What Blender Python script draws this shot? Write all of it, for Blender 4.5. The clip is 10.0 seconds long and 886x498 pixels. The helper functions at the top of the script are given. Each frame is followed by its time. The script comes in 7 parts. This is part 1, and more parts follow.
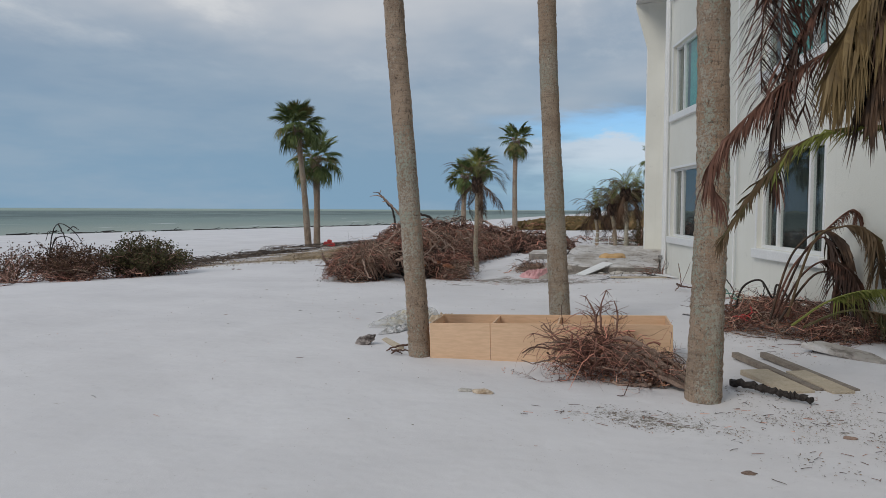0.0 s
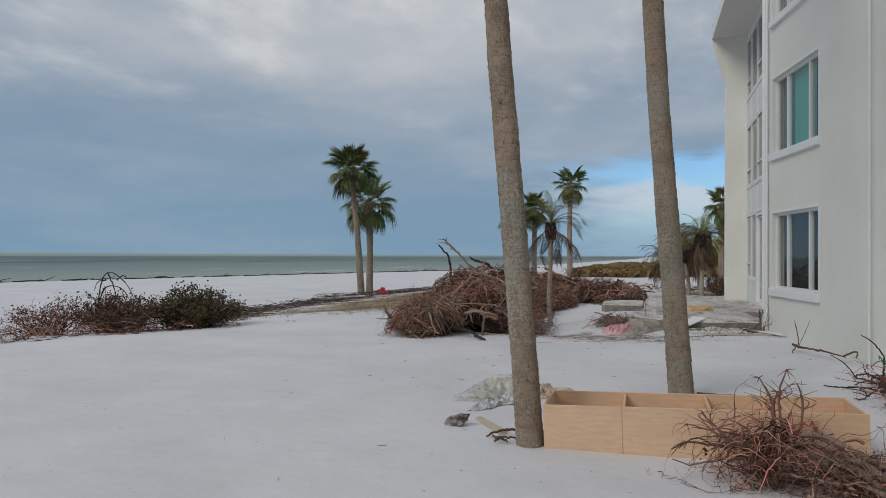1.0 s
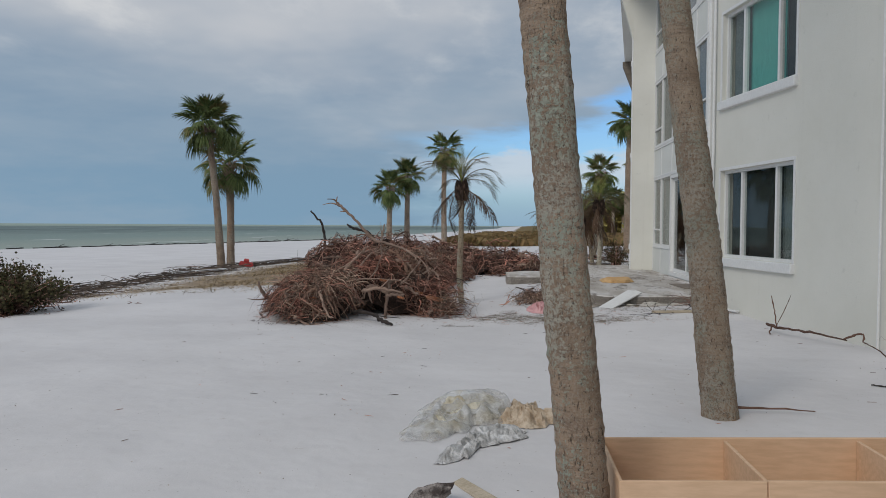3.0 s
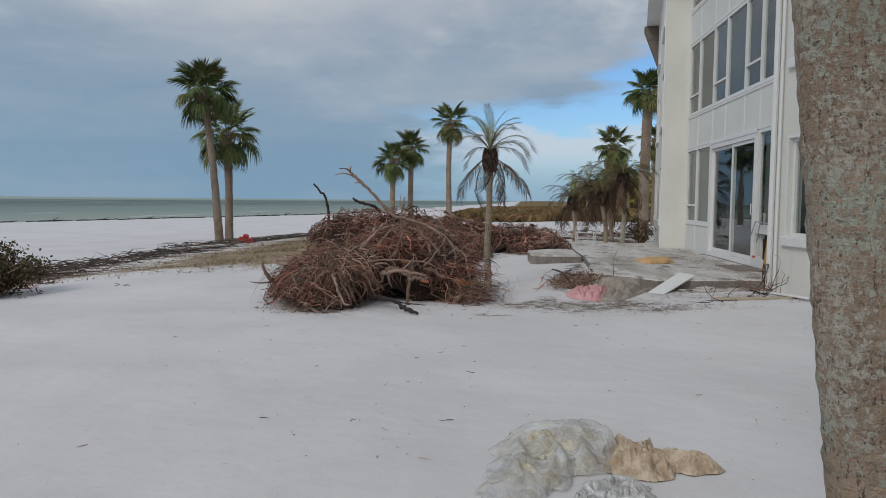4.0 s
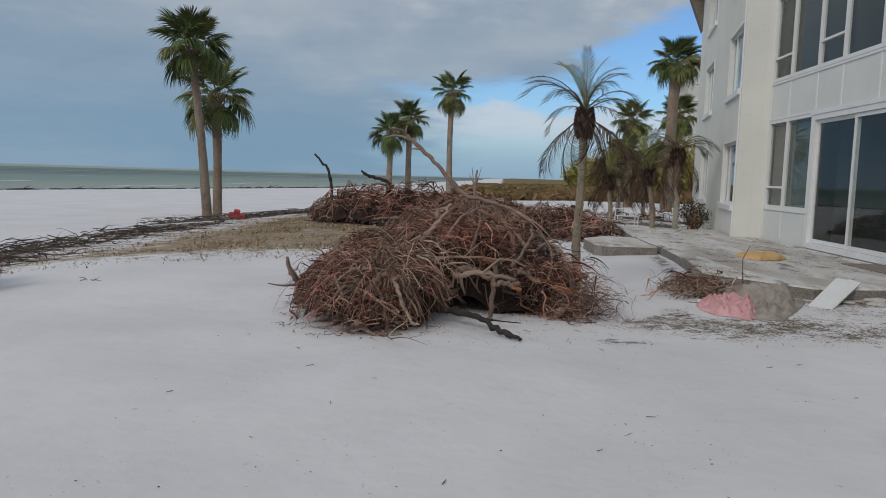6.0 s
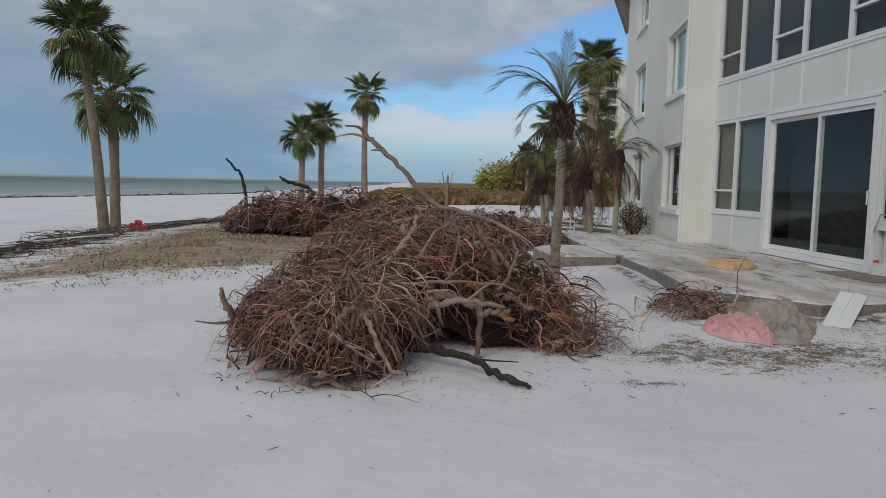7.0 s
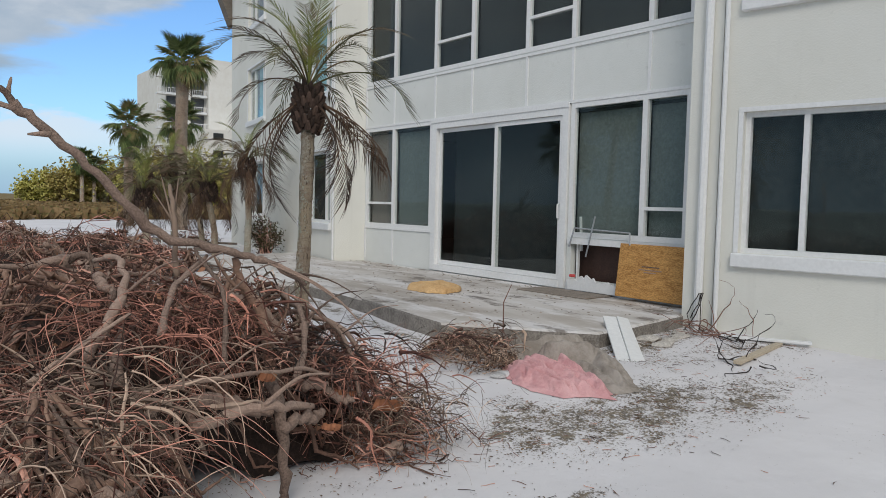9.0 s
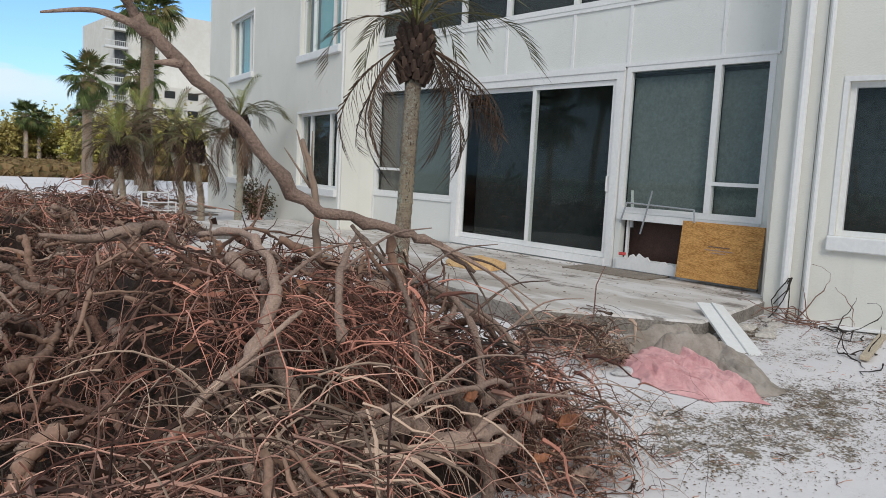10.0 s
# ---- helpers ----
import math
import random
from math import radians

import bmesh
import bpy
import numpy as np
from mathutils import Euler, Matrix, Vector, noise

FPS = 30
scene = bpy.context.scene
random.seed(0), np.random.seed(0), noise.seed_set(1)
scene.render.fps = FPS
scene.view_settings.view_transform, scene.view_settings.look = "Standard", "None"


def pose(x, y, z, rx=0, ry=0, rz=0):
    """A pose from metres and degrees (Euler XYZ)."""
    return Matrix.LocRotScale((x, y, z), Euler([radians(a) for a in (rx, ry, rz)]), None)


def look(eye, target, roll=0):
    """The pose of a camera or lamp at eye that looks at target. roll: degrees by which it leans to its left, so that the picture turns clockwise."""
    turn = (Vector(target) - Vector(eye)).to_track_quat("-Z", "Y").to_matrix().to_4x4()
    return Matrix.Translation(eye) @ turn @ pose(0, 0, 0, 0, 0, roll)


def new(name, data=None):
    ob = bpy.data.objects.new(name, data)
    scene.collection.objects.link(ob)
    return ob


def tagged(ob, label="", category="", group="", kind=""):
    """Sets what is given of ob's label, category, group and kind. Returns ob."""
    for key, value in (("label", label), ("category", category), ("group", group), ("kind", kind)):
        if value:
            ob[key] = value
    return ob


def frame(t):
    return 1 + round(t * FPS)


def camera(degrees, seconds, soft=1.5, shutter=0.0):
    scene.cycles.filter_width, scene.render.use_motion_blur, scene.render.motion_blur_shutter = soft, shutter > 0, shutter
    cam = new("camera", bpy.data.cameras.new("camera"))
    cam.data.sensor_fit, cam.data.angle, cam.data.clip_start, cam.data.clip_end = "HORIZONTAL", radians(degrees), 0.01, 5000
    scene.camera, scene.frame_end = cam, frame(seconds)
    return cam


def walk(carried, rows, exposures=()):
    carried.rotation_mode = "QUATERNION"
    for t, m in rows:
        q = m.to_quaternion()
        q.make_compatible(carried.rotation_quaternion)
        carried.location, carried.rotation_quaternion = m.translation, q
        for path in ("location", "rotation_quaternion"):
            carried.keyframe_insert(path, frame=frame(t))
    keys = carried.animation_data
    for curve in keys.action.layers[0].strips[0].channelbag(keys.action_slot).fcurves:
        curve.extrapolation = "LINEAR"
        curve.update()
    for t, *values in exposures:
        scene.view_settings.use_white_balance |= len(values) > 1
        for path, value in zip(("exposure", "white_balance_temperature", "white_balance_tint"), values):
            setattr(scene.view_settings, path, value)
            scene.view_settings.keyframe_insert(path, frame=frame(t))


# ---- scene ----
cam = camera(62.4, 10.0, soft=0.5)
METRES, EYE, TILT, LEAN, TURN = 15.464, 1.5, 0.0, 0.0, 12.4
ROWS = [
    (0.0, 0.0, 0.0, 0.0, 0.01, -3.1, -0.26),
    (0.5, -0.0182, 0.045, 0.002, 3.42, -1.06, -0.38),
    (1.0, -0.0377, 0.0894, 0.0038, 3.53, 0.44, -0.29),
    (1.5, -0.0524, 0.133, 0.0037, 0.27, 0.46, -0.21),
    (2.0, -0.0646, 0.1809, 0.0023, -3.03, 0.02, -0.28),
    (3.5, -0.0916, 0.3326, -0.0048, -7.98, -2.92, -0.3),
    (4.0, -0.1007, 0.3833, -0.0048, -7.45, -3.83, -0.54),
    (4.5, -0.1119, 0.4333, -0.0068, -6.39, -4.65, -0.94),
    (5.0, -0.1249, 0.4871, -0.0068, -6.38, -5.3, -1.37),
    (6.5, -0.1658, 0.6383, -0.0079, -11.7, -5.67, -1.58),
    (7.0, -0.175, 0.6876, -0.007, -16.13, -5.18, -1.23),
    (7.5, -0.1819, 0.7379, -0.0071, -23.31, -4.83, -0.85),
    (8.0, -0.184, 0.7878, -0.0071, -32.75, -4.44, -0.97),
    (8.5, -0.1862, 0.8347, -0.0064, -42.11, -4.19, -0.97),
    (9.0, -0.1849, 0.8806, -0.0069, -49.7, -3.64, -1.23),
    (9.5, -0.1875, 0.9276, -0.0077, -52.7, -3.52, -1.96),
    (10.0, -0.1896, 0.9747, -0.0099, -53.43, -5.99, -2.89),
]
walk(cam, [(t, pose(0, 0, EYE, TILT, LEAN, TURN) @ pose(METRES * x, METRES * y, METRES * z, 90 + pitch, roll, yaw)) for t, x, y, z, yaw, pitch, roll in ROWS],
     [(0.0, 0.04), (1.0, -0.08), (3.5, -0.02), (5.0, -0.05), (6.5, -0.06), (7.5, 0.0), (8.0, 0.12), (8.5, 0.22), (9.0, 0.32), (9.5, 0.43), (10.0, 0.52)])

# ---- world, sun ----
SUN_EL, SUN_AZ = 38.0, 215.0
world = bpy.data.worlds.new("sky")
scene.world = world
world.use_nodes = True
wn, wl = world.node_tree.nodes, world.node_tree.links
wn.clear()


def wmath(op, a, b=0.0, clamp=False):
    n = wn.new("ShaderNodeMath")
    n.operation, n.use_clamp = op, clamp
    for i, v in enumerate((a, b)):
        if isinstance(v, (int, float)):
            n.inputs[i].default_value = v
        else:
            wl.new(v, n.inputs[i])
    return n.outputs[0]


def wstep(v, lo, hi):
    n = wn.new("ShaderNodeMapRange")
    n.interpolation_type = "SMOOTHSTEP"
    wl.new(v, n.inputs[0])
    n.inputs[1].default_value, n.inputs[2].default_value = lo, hi
    return n.outputs[0]


def wmix(f, a, b):
    n = wn.new("ShaderNodeMix")
    n.data_type = "RGBA"
    for s, v in ((n.inputs[0], f), (n.inputs[6], a), (n.inputs[7], b)):
        if isinstance(v, tuple):
            s.default_value = (*v, 1)
        elif isinstance(v, (int, float)):
            s.default_value = v
        else:
            wl.new(v, s)
    return n.outputs[2]


wtc = wn.new("ShaderNodeTexCoord")
wsep = wn.new("ShaderNodeSeparateXYZ")
wl.new(wtc.outputs["Generated"], wsep.inputs[0])
dx_, dy_, dz_ = wsep.outputs
zz = wmath("ADD", wmath("MAXIMUM", dz_, 0.0), 0.16)
wcomb = wn.new("ShaderNodeCombineXYZ")
wl.new(wmath("DIVIDE", dx_, zz), wcomb.inputs[0])
wl.new(wmath("DIVIDE", dy_, zz), wcomb.inputs[1])


def wnoise(scale, detail, rough, src, sx=1.0, sy=1.0, sz=1.0, off=0.0):
    m = wn.new("ShaderNodeMapping")
    m.inputs["Scale"].default_value = (sx, sy, sz)
    m.inputs["Location"].default_value = (off, off * 0.7, 0)
    wl.new(src, m.inputs[0])
    n = wn.new("ShaderNodeTexNoise")
    n.inputs["Scale"].default_value, n.inputs["Detail"].default_value, n.inputs["Roughness"].default_value = scale, detail, rough
    wl.new(m.outputs[0], n.inputs["Vector"])
    return n.outputs["Fac"]


cl_big = wnoise(0.55, 5, 0.55, wcomb.outputs[0], 1, 1, 1, 3.1)
cl_fine = wnoise(1.7, 7, 0.6, wcomb.outputs[0], 1.2, 0.8, 1, 7.7)
cl_low = wnoise(5.0, 5, 0.55, wtc.outputs["Generated"], 1, 1, 4.5, 1.3)
# the clear gap low in the north, with a white bank of cloud in it
azim = wmath("ARCTAN2", dx_, dy_)
gap = wmath("MULTIPLY", wstep(wmath("ADD", azim, wmath("MULTIPLY", wmath("SUBTRACT", cl_low, 0.5), 0.5)), -0.17, 0.02), wmath("SUBTRACT", 1.0, wstep(azim, 1.0, 1.6)))
rise = wmath("MULTIPLY", wmath("POWER", wmath("MINIMUM", wmath("MAXIMUM", wmath("ADD", azim, 0.12), 0.0), 0.48), 3.0), 1.5)
top_edge = wmath("ADD", wmath("SUBTRACT", dz_, rise), wmath("MULTIPLY", wmath("SUBTRACT", cl_low, 0.5), 0.13))
gap = wmath("MULTIPLY", gap, wmath("SUBTRACT", 1.0, wstep(top_edge, 0.118, 0.150)))
sky = wn.new("ShaderNodeTexSky")
sky.sky_type, sky.sun_disc = "NISHITA", False
sky.sun_elevation, sky.sun_rotation = radians(SUN_EL), radians(SUN_AZ)
skyg = wn.new("ShaderNodeMix")
skyg.data_type, skyg.blend_type = "RGBA", "MULTIPLY"
skyg.inputs[0].default_value = 1.0
wl.new(sky.outputs[0], skyg.inputs[6])
skyg.inputs[7].default_value = (0.070, 0.098, 0.130, 1)
low_c = wmix(wstep(dz_, 0.0, 0.22), (0.205, 0.335, 0.465), (0.225, 0.315, 0.425))
cl_band = wnoise(2.6, 5, 0.6, wtc.outputs["Generated"], 1, 1, 4.0, 5.2)
low_c = wmix(wmath("MULTIPLY", wstep(cl_band, 0.38, 0.66), 0.55), low_c, (0.315, 0.40, 0.49))
high_c = wmix(wstep(cl_big, 0.36, 0.66), (0.275, 0.35, 0.445), (0.515, 0.54, 0.58))
high_c = wmix(wmath("MULTIPLY", wstep(cl_fine, 0.46, 0.72), 0.85), high_c, (0.68, 0.69, 0.70))
overcast = wmix(wstep(wmath("ADD", dz_, wmath("MULTIPLY", wmath("SUBTRACT", cl_big, 0.5), 0.30)), 0.12, 0.30), low_c, high_c)
bank_n = wnoise(9.0, 6, 0.62, wtc.outputs["Generated"], 1, 1, 3.0, 2.4)
bank_top = wmath("ADD", dz_, wmath("MULTIPLY", wmath("SUBTRACT", bank_n, 0.5), 0.10))
bank = wmath("MULTIPLY", wmath("SUBTRACT", 1.0, wstep(bank_top, 0.085, 0.105)), wstep(dz_, 0.02, 0.075))
bank = wmath("MULTIPLY", bank, wmath("ADD", wmath("MULTIPLY", wstep(azim, 0.12, 0.45), -0.75), 0.85))
clear = wmix(bank, skyg.outputs[2], (0.56, 0.625, 0.70))
clear = wmix(wmath("MULTIPLY", wmath("SUBTRACT", 1.0, wstep(dz_, 0.01, 0.075)), 0.75), clear, (0.285, 0.44, 0.60))
final = wmix(gap, overcast, clear)
wbg = wn.new("ShaderNodeBackground")
wl.new(final, wbg.inputs[0])
wbg.inputs[1].default_value = 1.0
wout = wn.new("ShaderNodeOutputWorld")
wl.new(wbg.outputs[0], wout.inputs[0])

sun = new("sun", bpy.data.lights.new("sun", "SUN"))
sun.data.energy, sun.data.angle, sun.data.color = 1.2, radians(25), (1.0, 0.94, 0.86)
sun_dir = Vector((math.sin(radians(SUN_AZ)) * math.cos(radians(SUN_EL)), math.cos(radians(SUN_AZ)) * math.cos(radians(SUN_EL)), math.sin(radians(SUN_EL))))
sun.matrix_basis = look(sun_dir * 50, (0, 0, 0))


# ---- materials ----
class Nodes:
    """Short hand for a node material."""

    def __init__(self, name):
        self.m = bpy.data.materials.new(name)
        self.m.use_nodes = True
        self.n, self.l = self.m.node_tree.nodes, self.m.node_tree.links
        self.p = self.n["Principled BSDF"]
        self.tc = self.n.new("ShaderNodeTexCoord")
        self.obj = self.tc.outputs["Object"]

    def put(self, v, s):
        if isinstance(v, tuple):
            s.default_value = (*v, 1)
        elif isinstance(v, (int, float)):
            s.default_value = v
        else:
            self.l.new(v, s)

    def noise(self, scale, detail=4, rough=0.55, stretch=(1, 1, 1), src=None):
        mp = self.n.new("ShaderNodeMapping")
        mp.inputs["Scale"].default_value = stretch
        self.l.new(src or self.obj, mp.inputs[0])
        t = self.n.new("ShaderNodeTexNoise")
        t.inputs["Scale"].default_value, t.inputs["Detail"].default_value, t.inputs["Roughness"].default_value = scale, detail, rough
        self.l.new(mp.outputs[0], t.inputs["Vector"])
        return t.outputs["Fac"]

    def step(self, v, lo, hi, a=0.0, b=1.0):
        r = self.n.new("ShaderNodeMapRange")
        r.interpolation_type = "SMOOTHSTEP"
        self.l.new(v, r.inputs[0])
        for i, x in enumerate((lo, hi, a, b)):
            r.inputs[i + 1].default_value = x
        return r.outputs[0]

    def math(self, op, a, b=0.0):
        x = self.n.new("ShaderNodeMath")
        x.operation = op
        self.put(a, x.inputs[0]), self.put(b, x.inputs[1])
        return x.outputs[0]

    def mix(self, f, a, b, blend="MIX"):
        x = self.n.new("ShaderNodeMix")
        x.data_type, x.blend_type = "RGBA", blend
        self.put(f, x.inputs[0]), self.put(a, x.inputs[6]), self.put(b, x.inputs[7])
        return x.outputs[2]

    def random(self):
        return self.n.new("ShaderNodeObjectInfo").outputs["Random"]

    def island(self):
        return self.n.new("ShaderNodeNewGeometry").outputs["Random Per Island"]

    def attr(self, name):
        a = self.n.new("ShaderNodeAttribute")
        a.attribute_name = name
        return a.outputs["Fac"]

    def done(self, colour, rough=0.8, bump=None, strength=0.4, dist=0.01, metal=0.0, spec=0.4):
        self.put(colour, self.p.inputs["Base Color"])
        self.put(rough, self.p.inputs["Roughness"])
        self.put(metal, self.p.inputs["Metallic"])
        self.p.inputs["Specular IOR Level"].default_value = spec
        if bump is not None:
            b = self.n.new("ShaderNodeBump")
            b.inputs["Strength"].default_value, b.inputs["Distance"].default_value = strength, dist
            self.l.new(bump, b.inputs["Height"])
            self.l.new(b.outputs[0], self.p.inputs["Normal"])
        return self.m


def plain(name, a, b, scale=6.0, rough=0.8, stretch=(1, 1, 1), fine=60.0, strength=0.3, dist=0.004, metal=0.0, vary=0.0, spec=0.4, island=0.0, deep=0.72):
    """Two tones at two scales with a fine relief."""
    k = Nodes(name)
    f = k.step(k.noise(scale, 5, 0.6, stretch), 0.3, 0.7)
    c = k.mix(f, a, b)
    g = k.noise(fine, 4, 0.6, stretch)
    c = k.mix(0.5, c, k.mix(k.step(g, 0.3, 0.7), tuple(x * deep for x in a), tuple(min(1, x * (2 - deep) ** 0.6) for x in b)))
    if vary:
        c = k.mix(vary, c, k.mix(k.random(), tuple(x * 0.45 for x in a), tuple(min(1, x * 1.5) for x in b)))
    if island:
        c = k.mix(island, c, k.mix(k.math("POWER", k.island(), 2.8), tuple(x * 0.2 for x in a), tuple(min(1, x * 2.1) for x in b)))
    return k.done(c, rough, g, strength, dist, metal, spec)


def make_sand():
    k = Nodes("sand")
    big, mid, fine = k.noise(0.5, 4), k.noise(5, 5), k.noise(220, 3)
    c = k.mix(k.step(big, 0.3, 0.7), (0.655, 0.635, 0.64), (0.725, 0.705, 0.71))
    c = k.mix(k.math("MULTIPLY", k.step(mid, 0.5, 0.75), 0.15), c, (0.56, 0.53, 0.515))
    specks = k.math("MULTIPLY", k.step(k.noise(38, 3, 0.7), 0.67, 0.73), k.step(k.noise(1.1, 3), 0.46, 0.62))
    c = k.mix(k.math("MULTIPLY", specks, 0.8), c, (0.10, 0.075, 0.05))
    # dry turf and soil, and scattered leaf litter
    grain = k.math("ADD", k.math("MULTIPLY", k.noise(3.0, 6, 0.7), 0.75), k.math("MULTIPLY", k.noise(26, 4, 0.7), 0.55))
    soil = k.step(k.math("ADD", k.attr("soil"), k.math("MULTIPLY", k.math("SUBTRACT", grain, 0.65), 2.6)), 0.34, 0.80)
    turf = k.mix(k.step(k.noise(4, 6, 0.75), 0.35, 0.65), (0.17, 0.112, 0.058), (0.38, 0.275, 0.155))
    turf = k.mix(k.step(k.noise(60, 3, 0.7), 0.5, 0.7), turf, (0.12, 0.085, 0.05))
    c = k.mix(k.math("MULTIPLY", soil, 0.9), c, turf)
    grain2 = k.math("ADD", k.math("MULTIPLY", k.noise(7.0, 6, 0.75), 0.6), k.math("MULTIPLY", k.noise(45, 4, 0.75), 0.6))
    lit = k.step(k.math("ADD", k.math("MULTIPLY", k.attr("litter"), 0.55), k.math("MULTIPLY", k.math("SUBTRACT", grain2, 0.6), 2.0)), 0.42, 0.60)
    lit = k.math("MULTIPLY", lit, k.step(k.attr("litter"), 0.02, 0.2))
    c = k.mix(k.math("MULTIPLY", lit, 0.88), c, k.mix(k.step(k.noise(30, 4), 0.4, 0.6), (0.075, 0.056, 0.033), (0.18, 0.135, 0.075)))
    scrub = k.step(k.math("ADD", k.attr("scrub"), k.math("MULTIPLY", k.math("SUBTRACT", k.noise(0.4, 5), 0.5), 0.8)), 0.4, 0.6)
    c = k.mix(scrub, c, k.mix(k.step(k.noise(1.6, 6, 0.7), 0.35, 0.65), (0.17, 0.115, 0.055), (0.23, 0.175, 0.075)))
    h = k.math("ADD", k.math("MULTIPLY", mid, 1.0), k.math("MULTIPLY", fine, 0.18))
    h = k.math("ADD", h, k.math("MULTIPLY", k.noise(14, 3), 0.45))
    h = k.math("ADD", h, k.math("MULTIPLY", k.noise(1.3, 3, 0.5), 9.0))
    return k.done(c, 0.95, h, 0.35, 0.014, 0, 0.12)


def make_sea():
    k = Nodes("sea")
    sp = k.n.new("ShaderNodeSeparateXYZ")
    k.l.new(k.obj, sp.inputs[0])
    off = k.math("SUBTRACT", k.math("SUBTRACT", k.math("MULTIPLY", sp.outputs[1], 0.34), sp.outputs[0]), 77.0)
    streak = k.noise(0.05, 6, 0.65, (1.0, 0.25, 1))
    c = k.mix(k.step(off, 0, 60), (0.30, 0.345, 0.30), (0.20, 0.265, 0.24))
    c = k.mix(k.math("MULTIPLY", k.step(off, 60, 170), k.step(streak, 0.36, 0.56)), c, (0.085, 0.125, 0.12))
    c = k.mix(k.step(off, 420, 800), c, (0.30, 0.37, 0.305))
    foam = k.math("MULTIPLY", k.step(k.noise(0.16, 6, 0.7, (1.0, 0.25, 1)), 0.62, 0.68), k.step(off, 260, 40))
    c = k.mix(k.math("MULTIPLY", foam, 0.8), c, (0.66, 0.69, 0.68))
    h = k.math("ADD", k.noise(0.35, 5, 0.6, (1, 0.4, 1)), k.math("MULTIPLY", k.noise(2.2, 4, 0.6), 0.3))
    return k.done(c, 0.5, h, 0.8, 0.5, 0, 0.12)


def make_bark(name="palm_bark", tone=1.0, lichen=1.0, warm=1.0):
    """Ringed, cracked palm bark with pale and grey-green lichen."""
    k = Nodes(name)
    t3 = lambda *q: tuple(v * tone for v in q)
    ring = k.noise(9, 5, 0.7, (0.55, 0.55, 4.2))
    crack = k.noise(26, 5, 0.75, (2.2, 2.2, 0.55))
    pit = k.noise(95, 3, 0.7)
    c = k.mix(k.step(k.noise(3.2, 5, 0.65, (1, 1, 0.6)), 0.36, 0.64), t3(0.40, 0.285, 0.20), t3(0.60 * warm, 0.44, 0.32))
    c = k.mix(k.step(k.noise(1.4, 3, 0.6, (1, 1, 0.5)), 0.50, 0.66, 0.0, 0.6), c, t3(0.60 * warm, 0.39, 0.255))
    c = k.mix(k.step(ring, 0.50, 0.60, 0.0, 0.6), c, t3(0.27, 0.19, 0.14))
    c = k.mix(k.step(pit, 0.40, 0.66, 0.0, 0.5), c, t3(0.62, 0.52, 0.43))
    c = k.mix(k.step(crack, 0.57, 0.64, 0.0, 0.9), c, t3(0.11, 0.078, 0.056))
    patch = k.step(k.noise(2.1, 4, 0.7, (1, 1, 0.45)), 0.40, 0.60)
    flake = k.math("ADD", k.noise(42, 5, 0.85), k.math("MULTIPLY", patch, 0.15))
    lich = k.math("MULTIPLY", k.step(flake, 0.615, 0.66), lichen)
    c = k.mix(k.math("MULTIPLY", lich, 0.85), c, k.mix(k.step(k.noise(2.6, 4), 0.42, 0.58), t3(0.70, 0.66, 0.56), t3(0.56, 0.61, 0.51)))
    c = k.mix(k.step(k.noise(60, 3, 0.7), 0.60, 0.68, 0.0, 0.75), c, t3(0.09, 0.066, 0.05))
    h = k.math("ADD", k.math("MULTIPLY", ring, -0.9), k.math("MULTIPLY", crack, -1.2))
    h = k.math("ADD", h, k.math("ADD", k.math("MULTIPLY", pit, 0.5), k.math("MULTIPLY", lich, 0.15)))
    return k.done(c, 0.95, h, 1.0, 0.035, 0, 0.15)


def make_glass(name, tint):
    k = Nodes(name)
    gl, tr = k.n.new("ShaderNodeBsdfGlossy"), k.n.new("ShaderNodeBsdfTransparent")
    gl.inputs["Roughness"].default_value = 0.02
    tr.inputs[0].default_value = (*tint, 1)
    fr = k.n.new("ShaderNodeLayerWeight")
    fr.inputs[0].default_value = 0.5
    wob = k.n.new("ShaderNodeBump")
    wob.inputs["Strength"].default_value, wob.inputs["Distance"].default_value = 0.05, 0.02
    k.l.new(k.noise(1.5, 2), wob.inputs["Height"])
    k.l.new(wob.outputs[0], gl.inputs["Normal"])
    mx = k.n.new("ShaderNodeMixShader")
    k.l.new(k.math("ADD", k.math("MULTIPLY", k.math("POWER", fr.outputs["Facing"], 5.0), 0.9), 0.025), mx.inputs[0])
    k.l.new(tr.outputs[0], mx.inputs[1])
    k.l.new(gl.outputs[0], mx.inputs[2])
    k.l.new(mx.outputs[0], k.n["Material Output"].inputs[0])
    return k.m


def make_stucco(name, a, b):
    k = Nodes(name)
    c = k.mix(k.step(k.noise(0.8, 5, 0.6), 0.3, 0.7), a, b)
    run = k.step(k.noise(2.0, 5, 0.65, (3.0, 3.0, 0.14)), 0.56, 0.85, 0.0, 0.20)
    c = k.mix(run, c, (0.46, 0.45, 0.41))
    c = k.mix(k.step(k.noise(6, 5, 0.7), 0.60, 0.80, 0.0, 0.3), c, (0.40, 0.39, 0.35))
    h = k.math("ADD", k.noise(55, 4, 0.6), k.math("MULTIPLY", k.noise(7, 3), 0.7))
    return k.done(c, 0.88, h, 0.35, 0.012, 0, 0.25)


